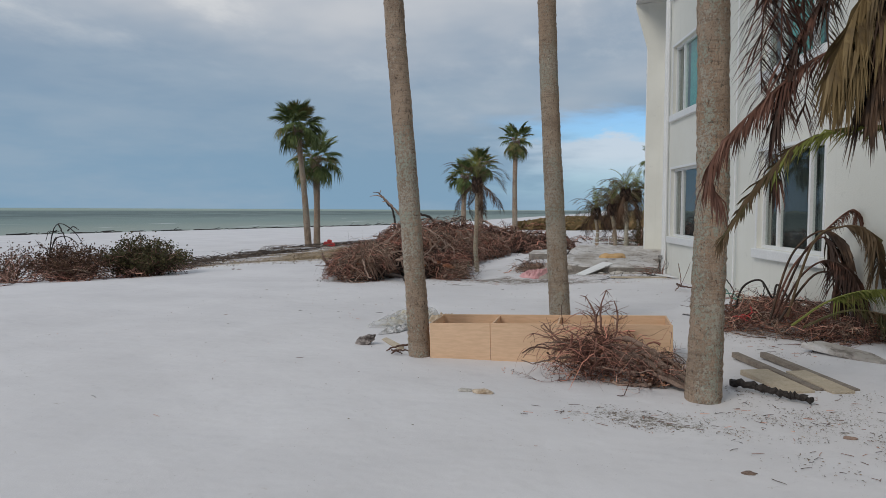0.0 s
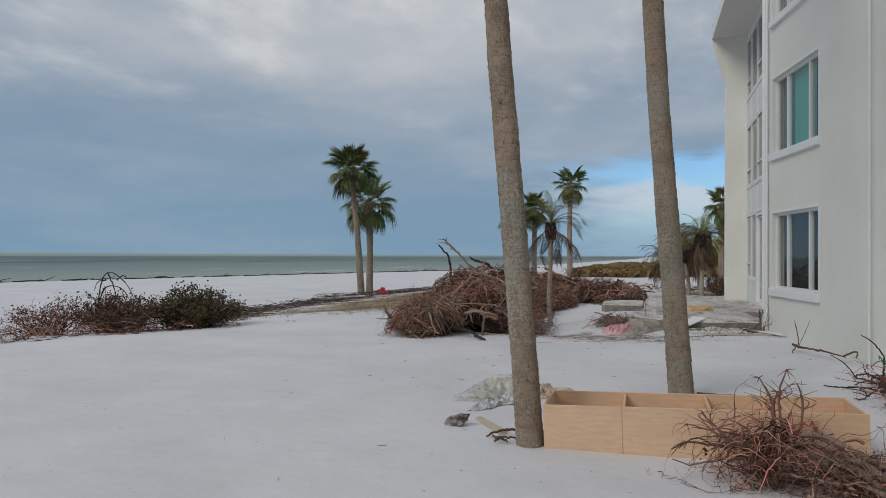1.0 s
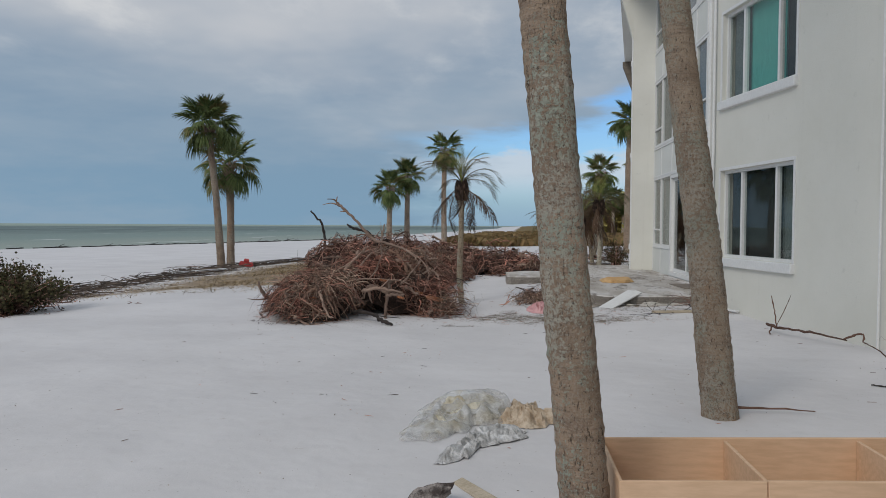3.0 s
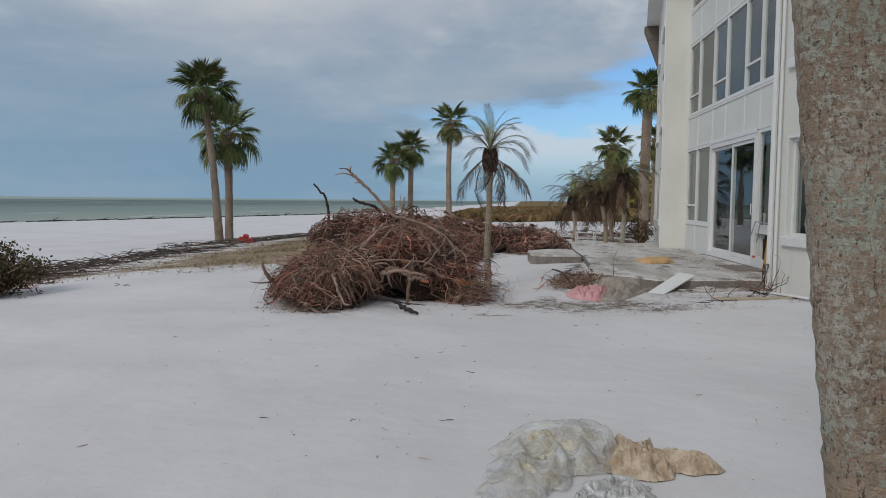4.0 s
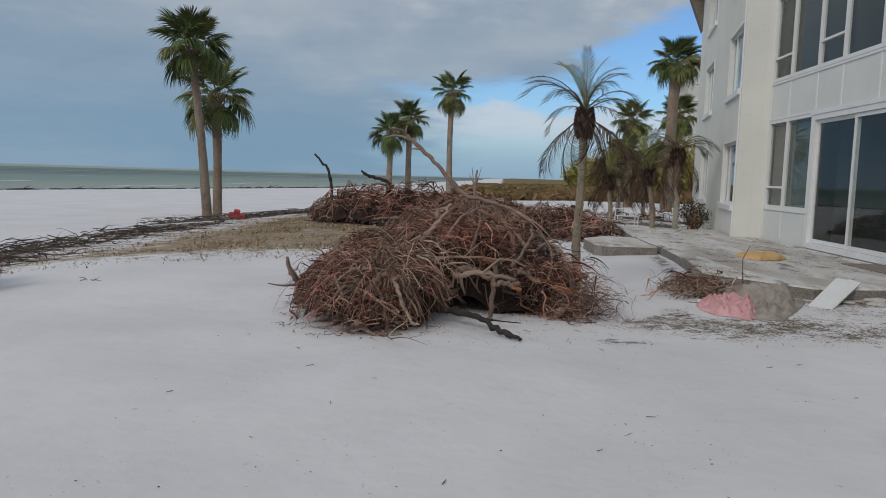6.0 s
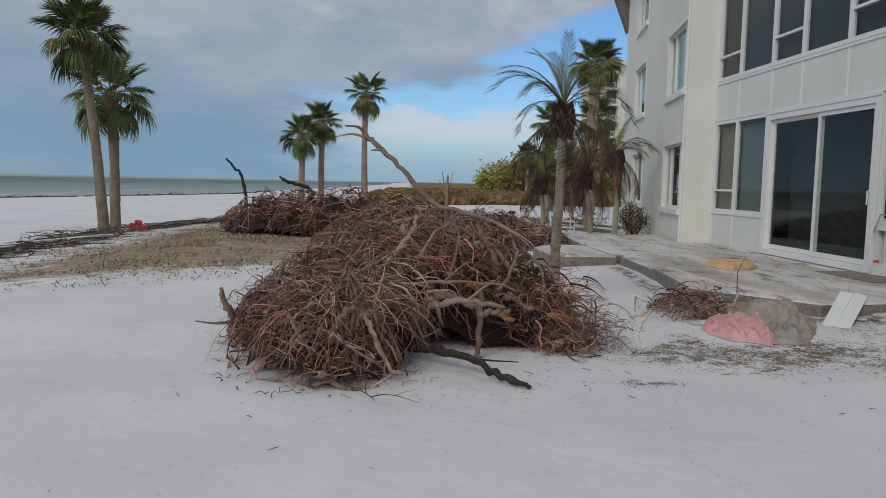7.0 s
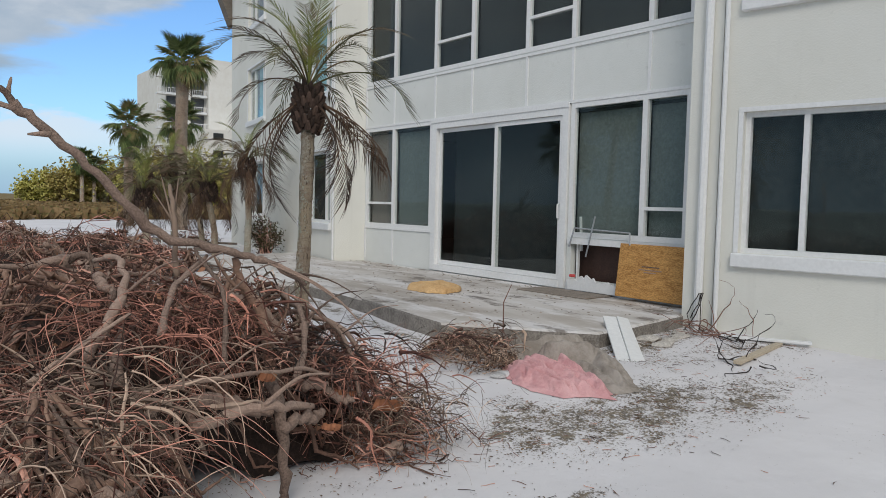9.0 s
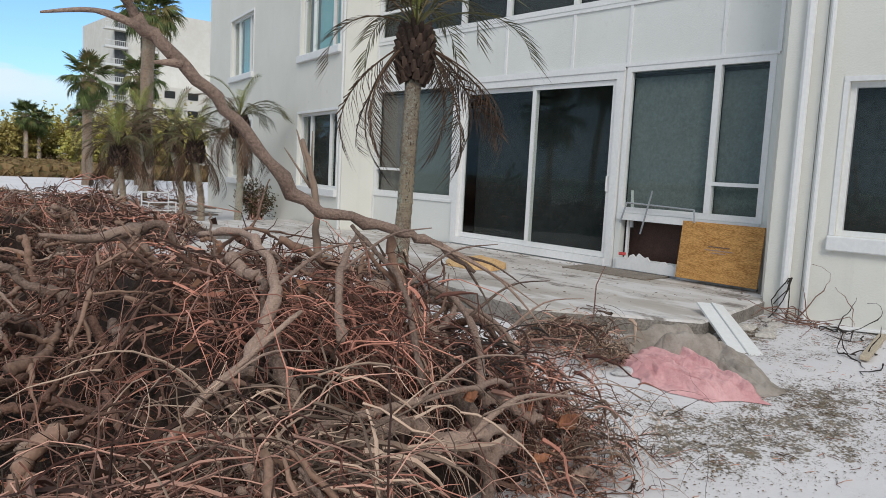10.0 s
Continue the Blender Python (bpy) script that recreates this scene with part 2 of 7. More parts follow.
def make_concrete():
    k = Nodes("weathered_concrete")
    c = k.mix(k.step(k.noise(0.9, 5, 0.6, (1.0, 0.45, 1)), 0.32, 0.62), (0.42, 0.375, 0.33), (0.60, 0.565, 0.53))
    c = k.mix(k.step(k.noise(2.2, 6, 0.65, (1.2, 0.35, 1)), 0.46, 0.60, 0.0, 0.9), c, (0.68, 0.655, 0.64))
    c = k.mix(k.step(k.noise(3.1, 5, 0.7, (0.9, 0.4, 1)), 0.53, 0.66, 0.0, 0.85), c, (0.155, 0.13, 0.11))
    c = k.mix(k.step(k.noise(40, 4, 0.7), 0.60, 0.75, 0.0, 0.4), c, (0.16, 0.13, 0.10))
    return k.done(c, 0.92, k.noise(30, 5, 0.7), 0.4, 0.01, 0, 0.2)


def make_fleece(name, a, b):
    k = Nodes(name)
    c = k.mix(k.step(k.noise(5, 6, 0.7), 0.35, 0.65), a, b)
    wr = k.math("ABSOLUTE", k.math("SUBTRACT", k.noise(6, 3, 0.5), 0.5))
    return k.done(c, 0.97, k.math("ADD", wr, k.math("MULTIPLY", k.noise(120, 3), 0.10)), 0.7, 0.10, 0, 0.1)


def make_leaf(name, a, b, dry, amount):
    k = Nodes(name)
    c = k.mix(k.island(), a, b)
    c = k.mix(k.step(k.math("ADD", k.noise(5, 4), k.math("MULTIPLY", k.math("SUBTRACT", k.random(), 0.5), 0.5)), 0.62 - amount * 0.4, 0.78 - amount * 0.4), c, dry)
    return k.done(c, 0.6, k.noise(40, 2), 0.2, 0.004, 0, 0.22)


SAND, SEA, BARK = make_sand(), make_sea(), make_bark()
BARKD = make_bark("weathered_palm_bark", 0.66, 0.6)
BARKG = make_bark("grey_knobbly_bark", 1.0, 1.0, 0.84)
BARKB = make_bark("brown_palm_bark", 0.92, 0.7, 0.97)
STUCCO = make_stucco("stucco_paint", (0.71, 0.70, 0.635), (0.755, 0.745, 0.685))
WHITE = plain("white_frame_paint", (0.74, 0.74, 0.73), (0.80, 0.80, 0.79), 3, 0.45, fine=25, strength=0.04, deep=0.96)
PANEL = make_stucco("panel_paint", (0.68, 0.69, 0.655), (0.73, 0.74, 0.71))
GLASS = make_glass("window_glass", (0.86, 0.90, 0.89))
BLIND = plain("grey_green_blind", (0.155, 0.172, 0.166), (0.195, 0.212, 0.204), 1.2, 0.85, fine=30, strength=0.1)
BLINDB = plain("brown_blind", (0.20, 0.165, 0.15), (0.25, 0.21, 0.19), 1.2, 0.85, fine=30, strength=0.1)
# near-black colour that stands in for the darkness of unlit rooms
DARK = plain("room_darkness", (0.026, 0.029, 0.030), (0.045, 0.049, 0.049), 1.5, 0.9, fine=15)
TEAL = plain("teal_shade", (0.13, 0.50, 0.43), (0.17, 0.56, 0.50), 1.0, 0.7, (4, 4, 0.5), fine=20, strength=0.1)
AQUA = plain("aqua_shade", (0.28, 0.60, 0.64), (0.36, 0.68, 0.70), 1.0, 0.7, (4, 4, 0.5), fine=20, strength=0.1)
CONC = make_concrete()
# darker copy of the concrete, carrying the shade of the slab sides
CONCE = plain("shaded_concrete_edge", (0.15, 0.13, 0.112), (0.33, 0.30, 0.265), 5, 0.9, fine=45, strength=0.7, dist=0.015)
ROOFM = plain("brown_shingle", (0.13, 0.11, 0.09), (0.22, 0.185, 0.15), 3, 0.9, (1, 1, 4), fine=30, strength=0.5, dist=0.01)
PLY = plain("tan_plywood", (0.66, 0.43, 0.265), (0.73, 0.50, 0.33), 1.6, 0.72, (0.5, 3, 3), fine=14, strength=0.1, deep=0.9)
OSB = plain("osb_board", (0.30, 0.125, 0.03), (0.62, 0.34, 0.11), 5, 0.8, (1, 1.2, 4.5), fine=26, strength=0.4, deep=0.5)
TWIG = plain("bare_twigs", (0.092, 0.045, 0.036), (0.42, 0.235, 0.178), 4, 0.9, fine=40, island=0.85)
TWIGR = plain("reddish_twigs", (0.175, 0.066, 0.050), (0.46, 0.21, 0.152), 4, 0.9, fine=40, island=0.85)
ROOT = plain("bleached_roots", (0.225, 0.152, 0.112), (0.44, 0.315, 0.235), 4, 0.9, fine=40, island=0.85)
BRANCH = plain("grey_brown_bark", (0.115, 0.076, 0.060), (0.39, 0.275, 0.215), 7, 0.94, (1, 1, 1), fine=85, strength=1.0, dist=0.012, vary=0.5, deep=0.35)
DARKB = plain("dark_wet_bark", (0.055, 0.029, 0.022), (0.20, 0.112, 0.08), 8, 0.9, (1, 1, 1), fine=85, strength=1.0, dist=0.012, vary=0.4, deep=0.35)
DRIFT = plain("grey_driftwood", (0.05, 0.036, 0.028), (0.19, 0.145, 0.115), 4, 0.9, fine=40, island=0.6)
BLACKW = plain("wet_black_wood", (0.018, 0.014, 0.012), (0.05, 0.04, 0.035), 8, 0.8, fine=50, strength=0.6)
HEADM = plain("dark_leaf_stubs", (0.035, 0.022, 0.017), (0.11, 0.07, 0.052), 20, 0.9, fine=60, strength=0.6, island=0.5)
# heap core: near-black colour in place of deep shade between twigs
CORE = plain("shade_core", (0.012, 0.008, 0.006), (0.045, 0.026, 0.019), 7, 0.95, fine=40, strength=0.8, dist=0.03)
LITTER = plain("leaf_litter", (0.10, 0.062, 0.035), (0.24, 0.155, 0.085), 5, 0.9, fine=40, island=0.6)
SHRED = plain("dry_leaf_shred", (0.07, 0.034, 0.022), (0.24, 0.115, 0.065), 4, 0.85, fine=40, island=0.85)
FAN = make_leaf("fan_leaf", (0.065, 0.098, 0.034), (0.16, 0.195, 0.065), (0.20, 0.17, 0.07), 0.02)
FANDRY = make_leaf("dry_fan_leaf", (0.15, 0.10, 0.045), (0.24, 0.17, 0.08), (0.11, 0.075, 0.04), 0.3)
FEATHER = make_leaf("green_feather_leaf", (0.15, 0.17, 0.04), (0.28, 0.30, 0.085), (0.23, 0.17, 0.07), 0.2)
FEATHMIX = make_leaf("browning_feather_leaf", (0.065, 0.066, 0.028), (0.14, 0.13, 0.055), (0.12, 0.08, 0.045), 0.5)
DEAD = make_leaf("dead_feather_leaf", (0.085, 0.048, 0.03), (0.15, 0.09, 0.055), (0.055, 0.035, 0.025), 0.3)
DEADRED = make_leaf("red_brown_frond", (0.11, 0.05, 0.036), (0.20, 0.10, 0.07), (0.06, 0.035, 0.026), 0.2)
BUSHLEAF = make_leaf("bush_leaf", (0.055, 0.048, 0.024), (0.11, 0.10, 0.042), (0.12, 0.07, 0.04), 0.4)
FARLEAF = make_leaf("far_tree_leaf", (0.36, 0.35, 0.085), (0.60, 0.54, 0.16), (0.40, 0.32, 0.11), 0.2)
PINK = make_fleece("pink_fleece", (0.62, 0.32, 0.325), (0.76, 0.45, 0.45))
GREYC = make_fleece("grey_felt", (0.27, 0.235, 0.20), (0.40, 0.355, 0.315))
FOAM = plain("tan_foam", (0.56, 0.32, 0.13), (0.70, 0.48, 0.25), 4, 0.9, fine=50, strength=0.3)
RED = plain("red_plastic", (0.50, 0.05, 0.05), (0.62, 0.08, 0.07), 4, 0.5)
GREENP = plain("green_rope", (0.03, 0.20, 0.13), (0.06, 0.28, 0.19), 8, 0.7)
METAL = plain("dull_metal", (0.35, 0.36, 0.37), (0.50, 0.51, 0.52), 6, 0.45, metal=0.8)
WOODG = plain("grey_plank", (0.17, 0.14, 0.115), (0.31, 0.265, 0.22), 3, 0.9, (1, 5, 5), fine=30, strength=0.4)
WOODT = plain("tan_plank", (0.44, 0.36, 0.26), (0.56, 0.48, 0.37), 3, 0.85, (1, 5, 5), fine=30, strength=0.4)
ORANGEB = plain("orange_bark", (0.24, 0.085, 0.04), (0.38, 0.16, 0.08), 8, 0.9, fine=40, strength=0.5)
ROCK = plain("pale_rubble", (0.40, 0.37, 0.33), (0.58, 0.54, 0.49), 8, 0.95, fine=50, strength=0.6)


def make_plastic():
    k = Nodes("clear_plastic_sheet")
    c = k.mix(k.step(k.noise(7, 4), 0.4, 0.65), (0.70, 0.70, 0.70), (0.62, 0.58, 0.50))
    wr = k.math("ABSOLUTE", k.math("SUBTRACT", k.noise(9, 3, 0.55), 0.5))
    w2 = k.math("ABSOLUTE", k.math("SUBTRACT", k.noise(22, 3, 0.6), 0.5))
    lines = k.math("MAXIMUM", k.step(wr, 0.028, 0.0), k.math("MULTIPLY", k.step(w2, 0.03, 0.0), 0.6))
    film = k.step(k.noise(6, 4, 0.6), 0.40, 0.62, 0.34, 0.66)
    k.l.new(k.math("ADD", k.math("MULTIPLY", lines, 0.16), film), k.p.inputs["Alpha"])
    return k.done(c, 0.2, k.math("ADD", wr, k.math("MULTIPLY", w2, 0.5)), 0.7, 0.04, 0, 0.6)


def make_cloth(name, a, b, rough):
    """A stained sheet with sharp wrinkles in its relief."""
    k = Nodes(name)
    wr = k.math("ABSOLUTE", k.math("SUBTRACT", k.noise(11, 2, 0.5, (1.6, 0.6, 1)), 0.5))
    w2 = k.math("ABSOLUTE", k.math("SUBTRACT", k.noise(28, 3, 0.6), 0.5))
    h = k.math("ADD", wr, k.math("MULTIPLY", w2, 0.45))
    c = k.mix(k.step(k.noise(9, 6, 0.75), 0.38, 0.62), a, b)
    c = k.mix(k.step(k.noise(26, 5, 0.8), 0.60, 0.72, 0.0, 0.6), c, tuple(x * 0.45 for x in a))
    return k.done(c, rough, h, 0.9, 0.045, 0, 0.4)


PLASTIC = make_plastic()


# ---- builders ----
def thing(name, label, category, at=(0, 0, 0), group="", kind=""):
    ob = new(name)
    ob.empty_display_size = 0.2
    ob.matrix_basis = Matrix.Translation(at)
    return tagged(ob, label, category, group, kind)


def standing(ob):
    m = ob.matrix_basis
    return standing(ob.parent) @ ob.matrix_parent_inverse @ m if ob.parent else m.copy()


def hang(ob, parent):
    """Puts a part, whose mesh is in world places, under its thing."""
    ob.parent = parent
    ob.matrix_parent_inverse = standing(parent).inverted()
    return ob


def meshed(bm, material, name, smooth=False):
    me = bpy.data.meshes.new(name)
    if isinstance(bm, tuple):
        me.from_pydata(bm[0], [], bm[1])
    else:
        bmesh.ops.recalc_face_normals(bm, faces=bm.faces)
        bm.to_mesh(me)
        bm.free()
    me.materials.append(material)
    if smooth:
        me.shade_smooth()
    return me


def part(name, bm, material, parent, label="", smooth=False, kind=""):
    ob = new(name, meshed(bm, material, name, smooth))
    return tagged(hang(ob, parent), label, kind=kind)


def solo(name, bm, material, label, category, group="", kind="", smooth=False):
    return tagged(new(name, meshed(bm, material, name, smooth)), label, category, group, kind)


def box(bm, lo, hi, m=None, bevel=0.0):
    r = bmesh.ops.create_cube(bm, size=1)
    lo, hi = Vector(lo), Vector(hi)
    t = Matrix.Translation((lo + hi) / 2) @ Matrix.Diagonal((*(hi - lo), 1))
    bmesh.ops.transform(bm, matrix=(m @ t) if m else t, verts=r["verts"])
    if bevel:
        es = {e for v in r["verts"] for e in v.link_edges}
        bmesh.ops.bevel(bm, geom=list(es), offset=bevel, segments=1, affect="EDGES")
    return bm


def boxed(lo, hi, m=None, bevel=0.0):
    return box(bmesh.new(), lo, hi, m, bevel)


def tubes(lines, sides=4, cap=True):
    """Tapered tubes: lines of (points, radii), joined in one list of places and faces."""
    vs, fs = [], []
    ca = [(math.cos(2 * math.pi * i / sides), math.sin(2 * math.pi * i / sides)) for i in range(sides)]
    for pts, rad in lines:
        base = len(vs)
        p = [Vector(q) for q in pts]
        d0 = (p[-1] - p[0])
        ref = Vector((0, 0, 1)) if abs(d0.normalized().z) < 0.8 else Vector((1, 0, 0))
        for i, q in enumerate(p):
            d = (p[min(i + 1, len(p) - 1)] - p[max(i - 1, 0)]).normalized()
            a = d.cross(ref).normalized()
            b = d.cross(a)
            for c, s in ca:
                vs.append(q + (a * c + b * s) * rad[i])
        for i in range(len(p) - 1):
            for j in range(sides):
                k = (j + 1) % sides
                fs.append((base + i * sides + j, base + i * sides + k, base + (i + 1) * sides + k, base + (i + 1) * sides + j))
        if cap:
            fs.append(tuple(base + j for j in reversed(range(sides))))
            fs.append(tuple(base + (len(p) - 1) * sides + j for j in range(sides)))
    return vs, fs


def wander(rng, start, way, length, n, bend, droop=0.0):
    """A run of nearly straight pieces with a sharp kink here and there."""
    pts, p, d = [Vector(start)], Vector(start), Vector(way).normalized()
    for _ in range(n):
        b = bend * (2.1 if rng.random() < 0.22 else 0.5)
        d = (d + Vector((rng.gauss(0, b), rng.gauss(0, b), rng.gauss(0, b) - droop))).normalized()
        p = p + d * (length / n)
        pts.append(p.copy())
    return pts


def sm(a, b, x):
    t = min(1.0, max(0.0, (x - a) / (b - a)))
    return t * t * (3 - 2 * t)


def shore_x(y):
    return -57 + 0.34 * (min(y, 130) - 60) + 0.04 * max(0.0, y - 130)


def gz(x, y):
    """Height of the sand."""
    d = x - shore_x(y)
    z = -0.10 * sm(8, 16, y) * sm(2, -3, x) - 0.25 * sm(-8.5, -14, x) * sm(8, 20, y)
    if d < 45:
        z = min(z, -0.35 - 0.85 * (45 - d) / 45) if x < -8 else z
    if d < 0:
        z = -1.2 + 0.06 * d
    z = max(z, -5.0)
    near = sm(60, 25, abs(y - 12)) * sm(30, 15, abs(x + 4))
    z += near * (0.045 * noise.noise(Vector((x * 0.35, y * 0.35, 0.3))) + 0.018 * noise.noise(Vector((x * 1.3, y * 1.3, 4.1))))
    z += 0.09 * sm(15.3, 17.1, y) * sm(-3.6, -1.5, x) * sm(30, 26, y)
    z += 0.10 * sm(1.6, 2.6, x + 0.18 * (y - 10)) * sm(14, 10, y) * sm(2, 5, y)
    return z


# ---- ground and water ----
def graded(lo, hi, a, b, fine, coarse):
    xs, x = [], lo
    while x < hi:
        xs.append(x)
        gap_ = max(a - x, x - b, 0.0)
        x += min(coarse, fine + gap_ * 0.09)
    return xs + [hi]


def blob(x, y, cx, cy, rx, ry, rot=0.0):
    c, s = math.cos(rot), math.sin(rot)
    u, v = (x - cx) * c + (y - cy) * s, -(x - cx) * s + (y - cy) * c
    return max(0.0, 1.0 - math.hypot(u / rx, v / ry))


def seg(x, y, ax, ay, bx, by, w):
    t = max(0.0, min(1.0, ((x - ax) * (bx - ax) + (y - ay) * (by - ay)) / ((bx - ax) ** 2 + (by - ay) ** 2)))
    return max(0.0, 1.0 - math.hypot(x - ax - t * (bx - ax), y - ay - t * (by - ay)) / w)


TURF = [(-14.6, 17.0), (-11.0, 18.9), (-8.0, 21.0), (-5.5, 22.5), (-5.0, 30), (-7, 38), (-11, 41), (-12.2, 34), (-12.7, 30.5), (-12.6, 24), (-13.0, 20)]


def soil_at(x, y):
    """1 well inside the dry turf, 0 outside, with a soft edge."""
    inside, dist = False, 1e9
    for (ax, ay), (bx, by) in zip(TURF, TURF[1:] + TURF[:1]):
        if (ay > y) != (by > y) and x < (bx - ax) * (y - ay) / (by - ay) + ax:
            inside = not inside
        t = max(0.0, min(1.0, ((x - ax) * (bx - ax) + (y - ay) * (by - ay)) / ((bx - ax) ** 2 + (by - ay) ** 2)))
        dist = min(dist, math.hypot(x - ax - t * (bx - ax), y - ay - t * (by - ay)))
    return 0.96 * sm(-0.7, 2.8, dist if inside else -dist) ** 0.8


def litter_at(x, y):
    v = max(1.6 * blob(x, y, -1.5, 15.9, 1.7, 0.75, 0.1), 1.3 * blob(x, y, -2.4, 16.0, 0.9, 0.6), 1.2 * blob(x, y, 0.35, 5.35, 1.15, 0.42, -0.12),
            1.2 * blob(x, y, -0.6, 15.6, 1.5, 0.5, 0.2), 0.8 * seg(x, y, -0.4, 16.6, 1.6, 16.4, 0.6), 1.3 * seg(x, y, -1.2, 21.8, -1.55, 18.4, 0.28), 1.3 * seg(x, y, -1.55, 18.4, -0.5, 17.05, 0.32), 1.4 * seg(x, y, -0.3, 17.0, 1.3, 17.3, 0.4), 0.9 * blob(x, y, 2.3, 9.2, 1.3, 1.8), 0.7 * blob(x, y, 1.6, 5.6, 1.4, 1.6),
            0.35 * blob(x, y, -4.5, 16, 2.4, 1.8), 2.0 * blob(x, y, -2.32, 16.12, 0.75, 0.42, 1.0), 1.9 * blob(x, y, -1.5, 15.78, 0.55, 0.30, 0.2), 1.5 * blob(x, y, -2.95, 15.15, 0.42, 0.16, 0.1))
    return min(1.0, v)


def build_ground():
    xs = graded(-3500, 3500, -16, 4, 0.16, 400)
    ys = graded(-400, 4500, -1, 34, 0.18, 400)
    vs = [(x, y, gz(x, y)) for y in ys for x in xs]
    w = len(xs)
    fs = [(j * w + i, j * w + i + 1, (j + 1) * w + i + 1, (j + 1) * w + i) for j in range(len(ys) - 1) for i in range(w - 1)]
    ob = solo("ground", (vs, fs), SAND, "pale grey-white beach sand strewn with leaf litter and dry turf", "sand", kind="structure", smooth=True)
    soil, lit, scrub = (ob.data.attributes.new(n, "FLOAT", "POINT") for n in ("soil", "litter", "scrub"))
    for i, (x, y, z) in enumerate(vs):
        near = -25 < x < 8 and -5 < y < 50
        soil.data[i].value = soil_at(x, y) if near else 0.0
        lit.data[i].value = litter_at(x, y) if near else 0.0
        scrub.data[i].value = sm(58, 66, y) * sm(-9, 2, x - 0.02 * (y - 60)) if y > 55 else 0.0
    sv = [(-4000, -400, -1.2), (60, -400, -1.2), (60, 4600, -1.2), (-4000, 4600, -1.2)]
    solo("water", (sv, [(0, 1, 2, 3)]), SEA, "grey-green choppy sea under an overcast sky", "sea", kind="structure")


build_ground()


# ---- the apartment building ----
BLD = thing("apartment_building", "three-storey white stucco apartment building with white window frames and storm damage", "building", (2, 21, 0), kind="structure")


def wall_frame(p0, p1):
    d = Vector((p1[0] - p0[0], p1[1] - p0[1], 0))
    x = d.normalized()
    y = Vector((0, 0, 1)).cross(x)
    m = Matrix.Identity(4)
    for r in range(3):
        m[r][0], m[r][1], m[r][2] = x[r], y[r], (0, 0, 1)[r]
    m[0][3], m[1][3] = p0[0], p0[1]
    return m, d.length


def wall(p0, p1, z0, z1, holes=(), thick=0.22, material=None, name="wall"):
    """A wall with openings through it; holes: (s0, s1, z0, z1)."""
    m, length = wall_frame(p0, p1)
    ss = sorted({0.0, length, *(h[0] for h in holes), *(h[1] for h in holes)})
    zs = sorted({z0, z1, *(h[2] for h in holes), *(h[3] for h in holes)})
    ss = [s for s in ss if 0 <= s <= length]
    solid = lambda i, j: 0 <= i < len(ss) - 1 and 0 <= j < len(zs) - 1 and not any(
        h[0] < (ss[i] + ss[i + 1]) / 2 < h[1] and h[2] < (zs[j] + zs[j + 1]) / 2 < h[3] for h in holes)
    bm = bmesh.new()
    quad = lambda *q: bm.faces.new([bm.verts.new(m @ Vector(v)) for v in q])
    for i in range(len(ss) - 1):
        for j in range(len(zs) - 1):
            if not solid(i, j):
                continue
            a, b, c, d = ss[i], ss[i + 1], zs[j], zs[j + 1]
            quad((a, 0, c), (b, 0, c), (b, 0, d), (a, 0, d))
            quad((a, thick, c), (a, thick, d), (b, thick, d), (b, thick, c))
            if not solid(i - 1, j):
                quad((a, 0, c), (a, 0, d), (a, thick, d), (a, thick, c))
            if not solid(i + 1, j):
                quad((b, 0, c), (b, thick, c), (b, thick, d), (b, 0, d))
            if not solid(i, j - 1):
                quad((a, 0, c), (a, thick, c), (b, thick, c), (b, 0, c))
            if not solid(i, j + 1):
                quad((a, 0, d), (b, 0, d), (b, thick, d), (a, thick, d))
    bmesh.ops.remove_doubles(bm, verts=bm.verts, dist=0.0005)
    return part(name, bm, material or STUCCO, BLD), m


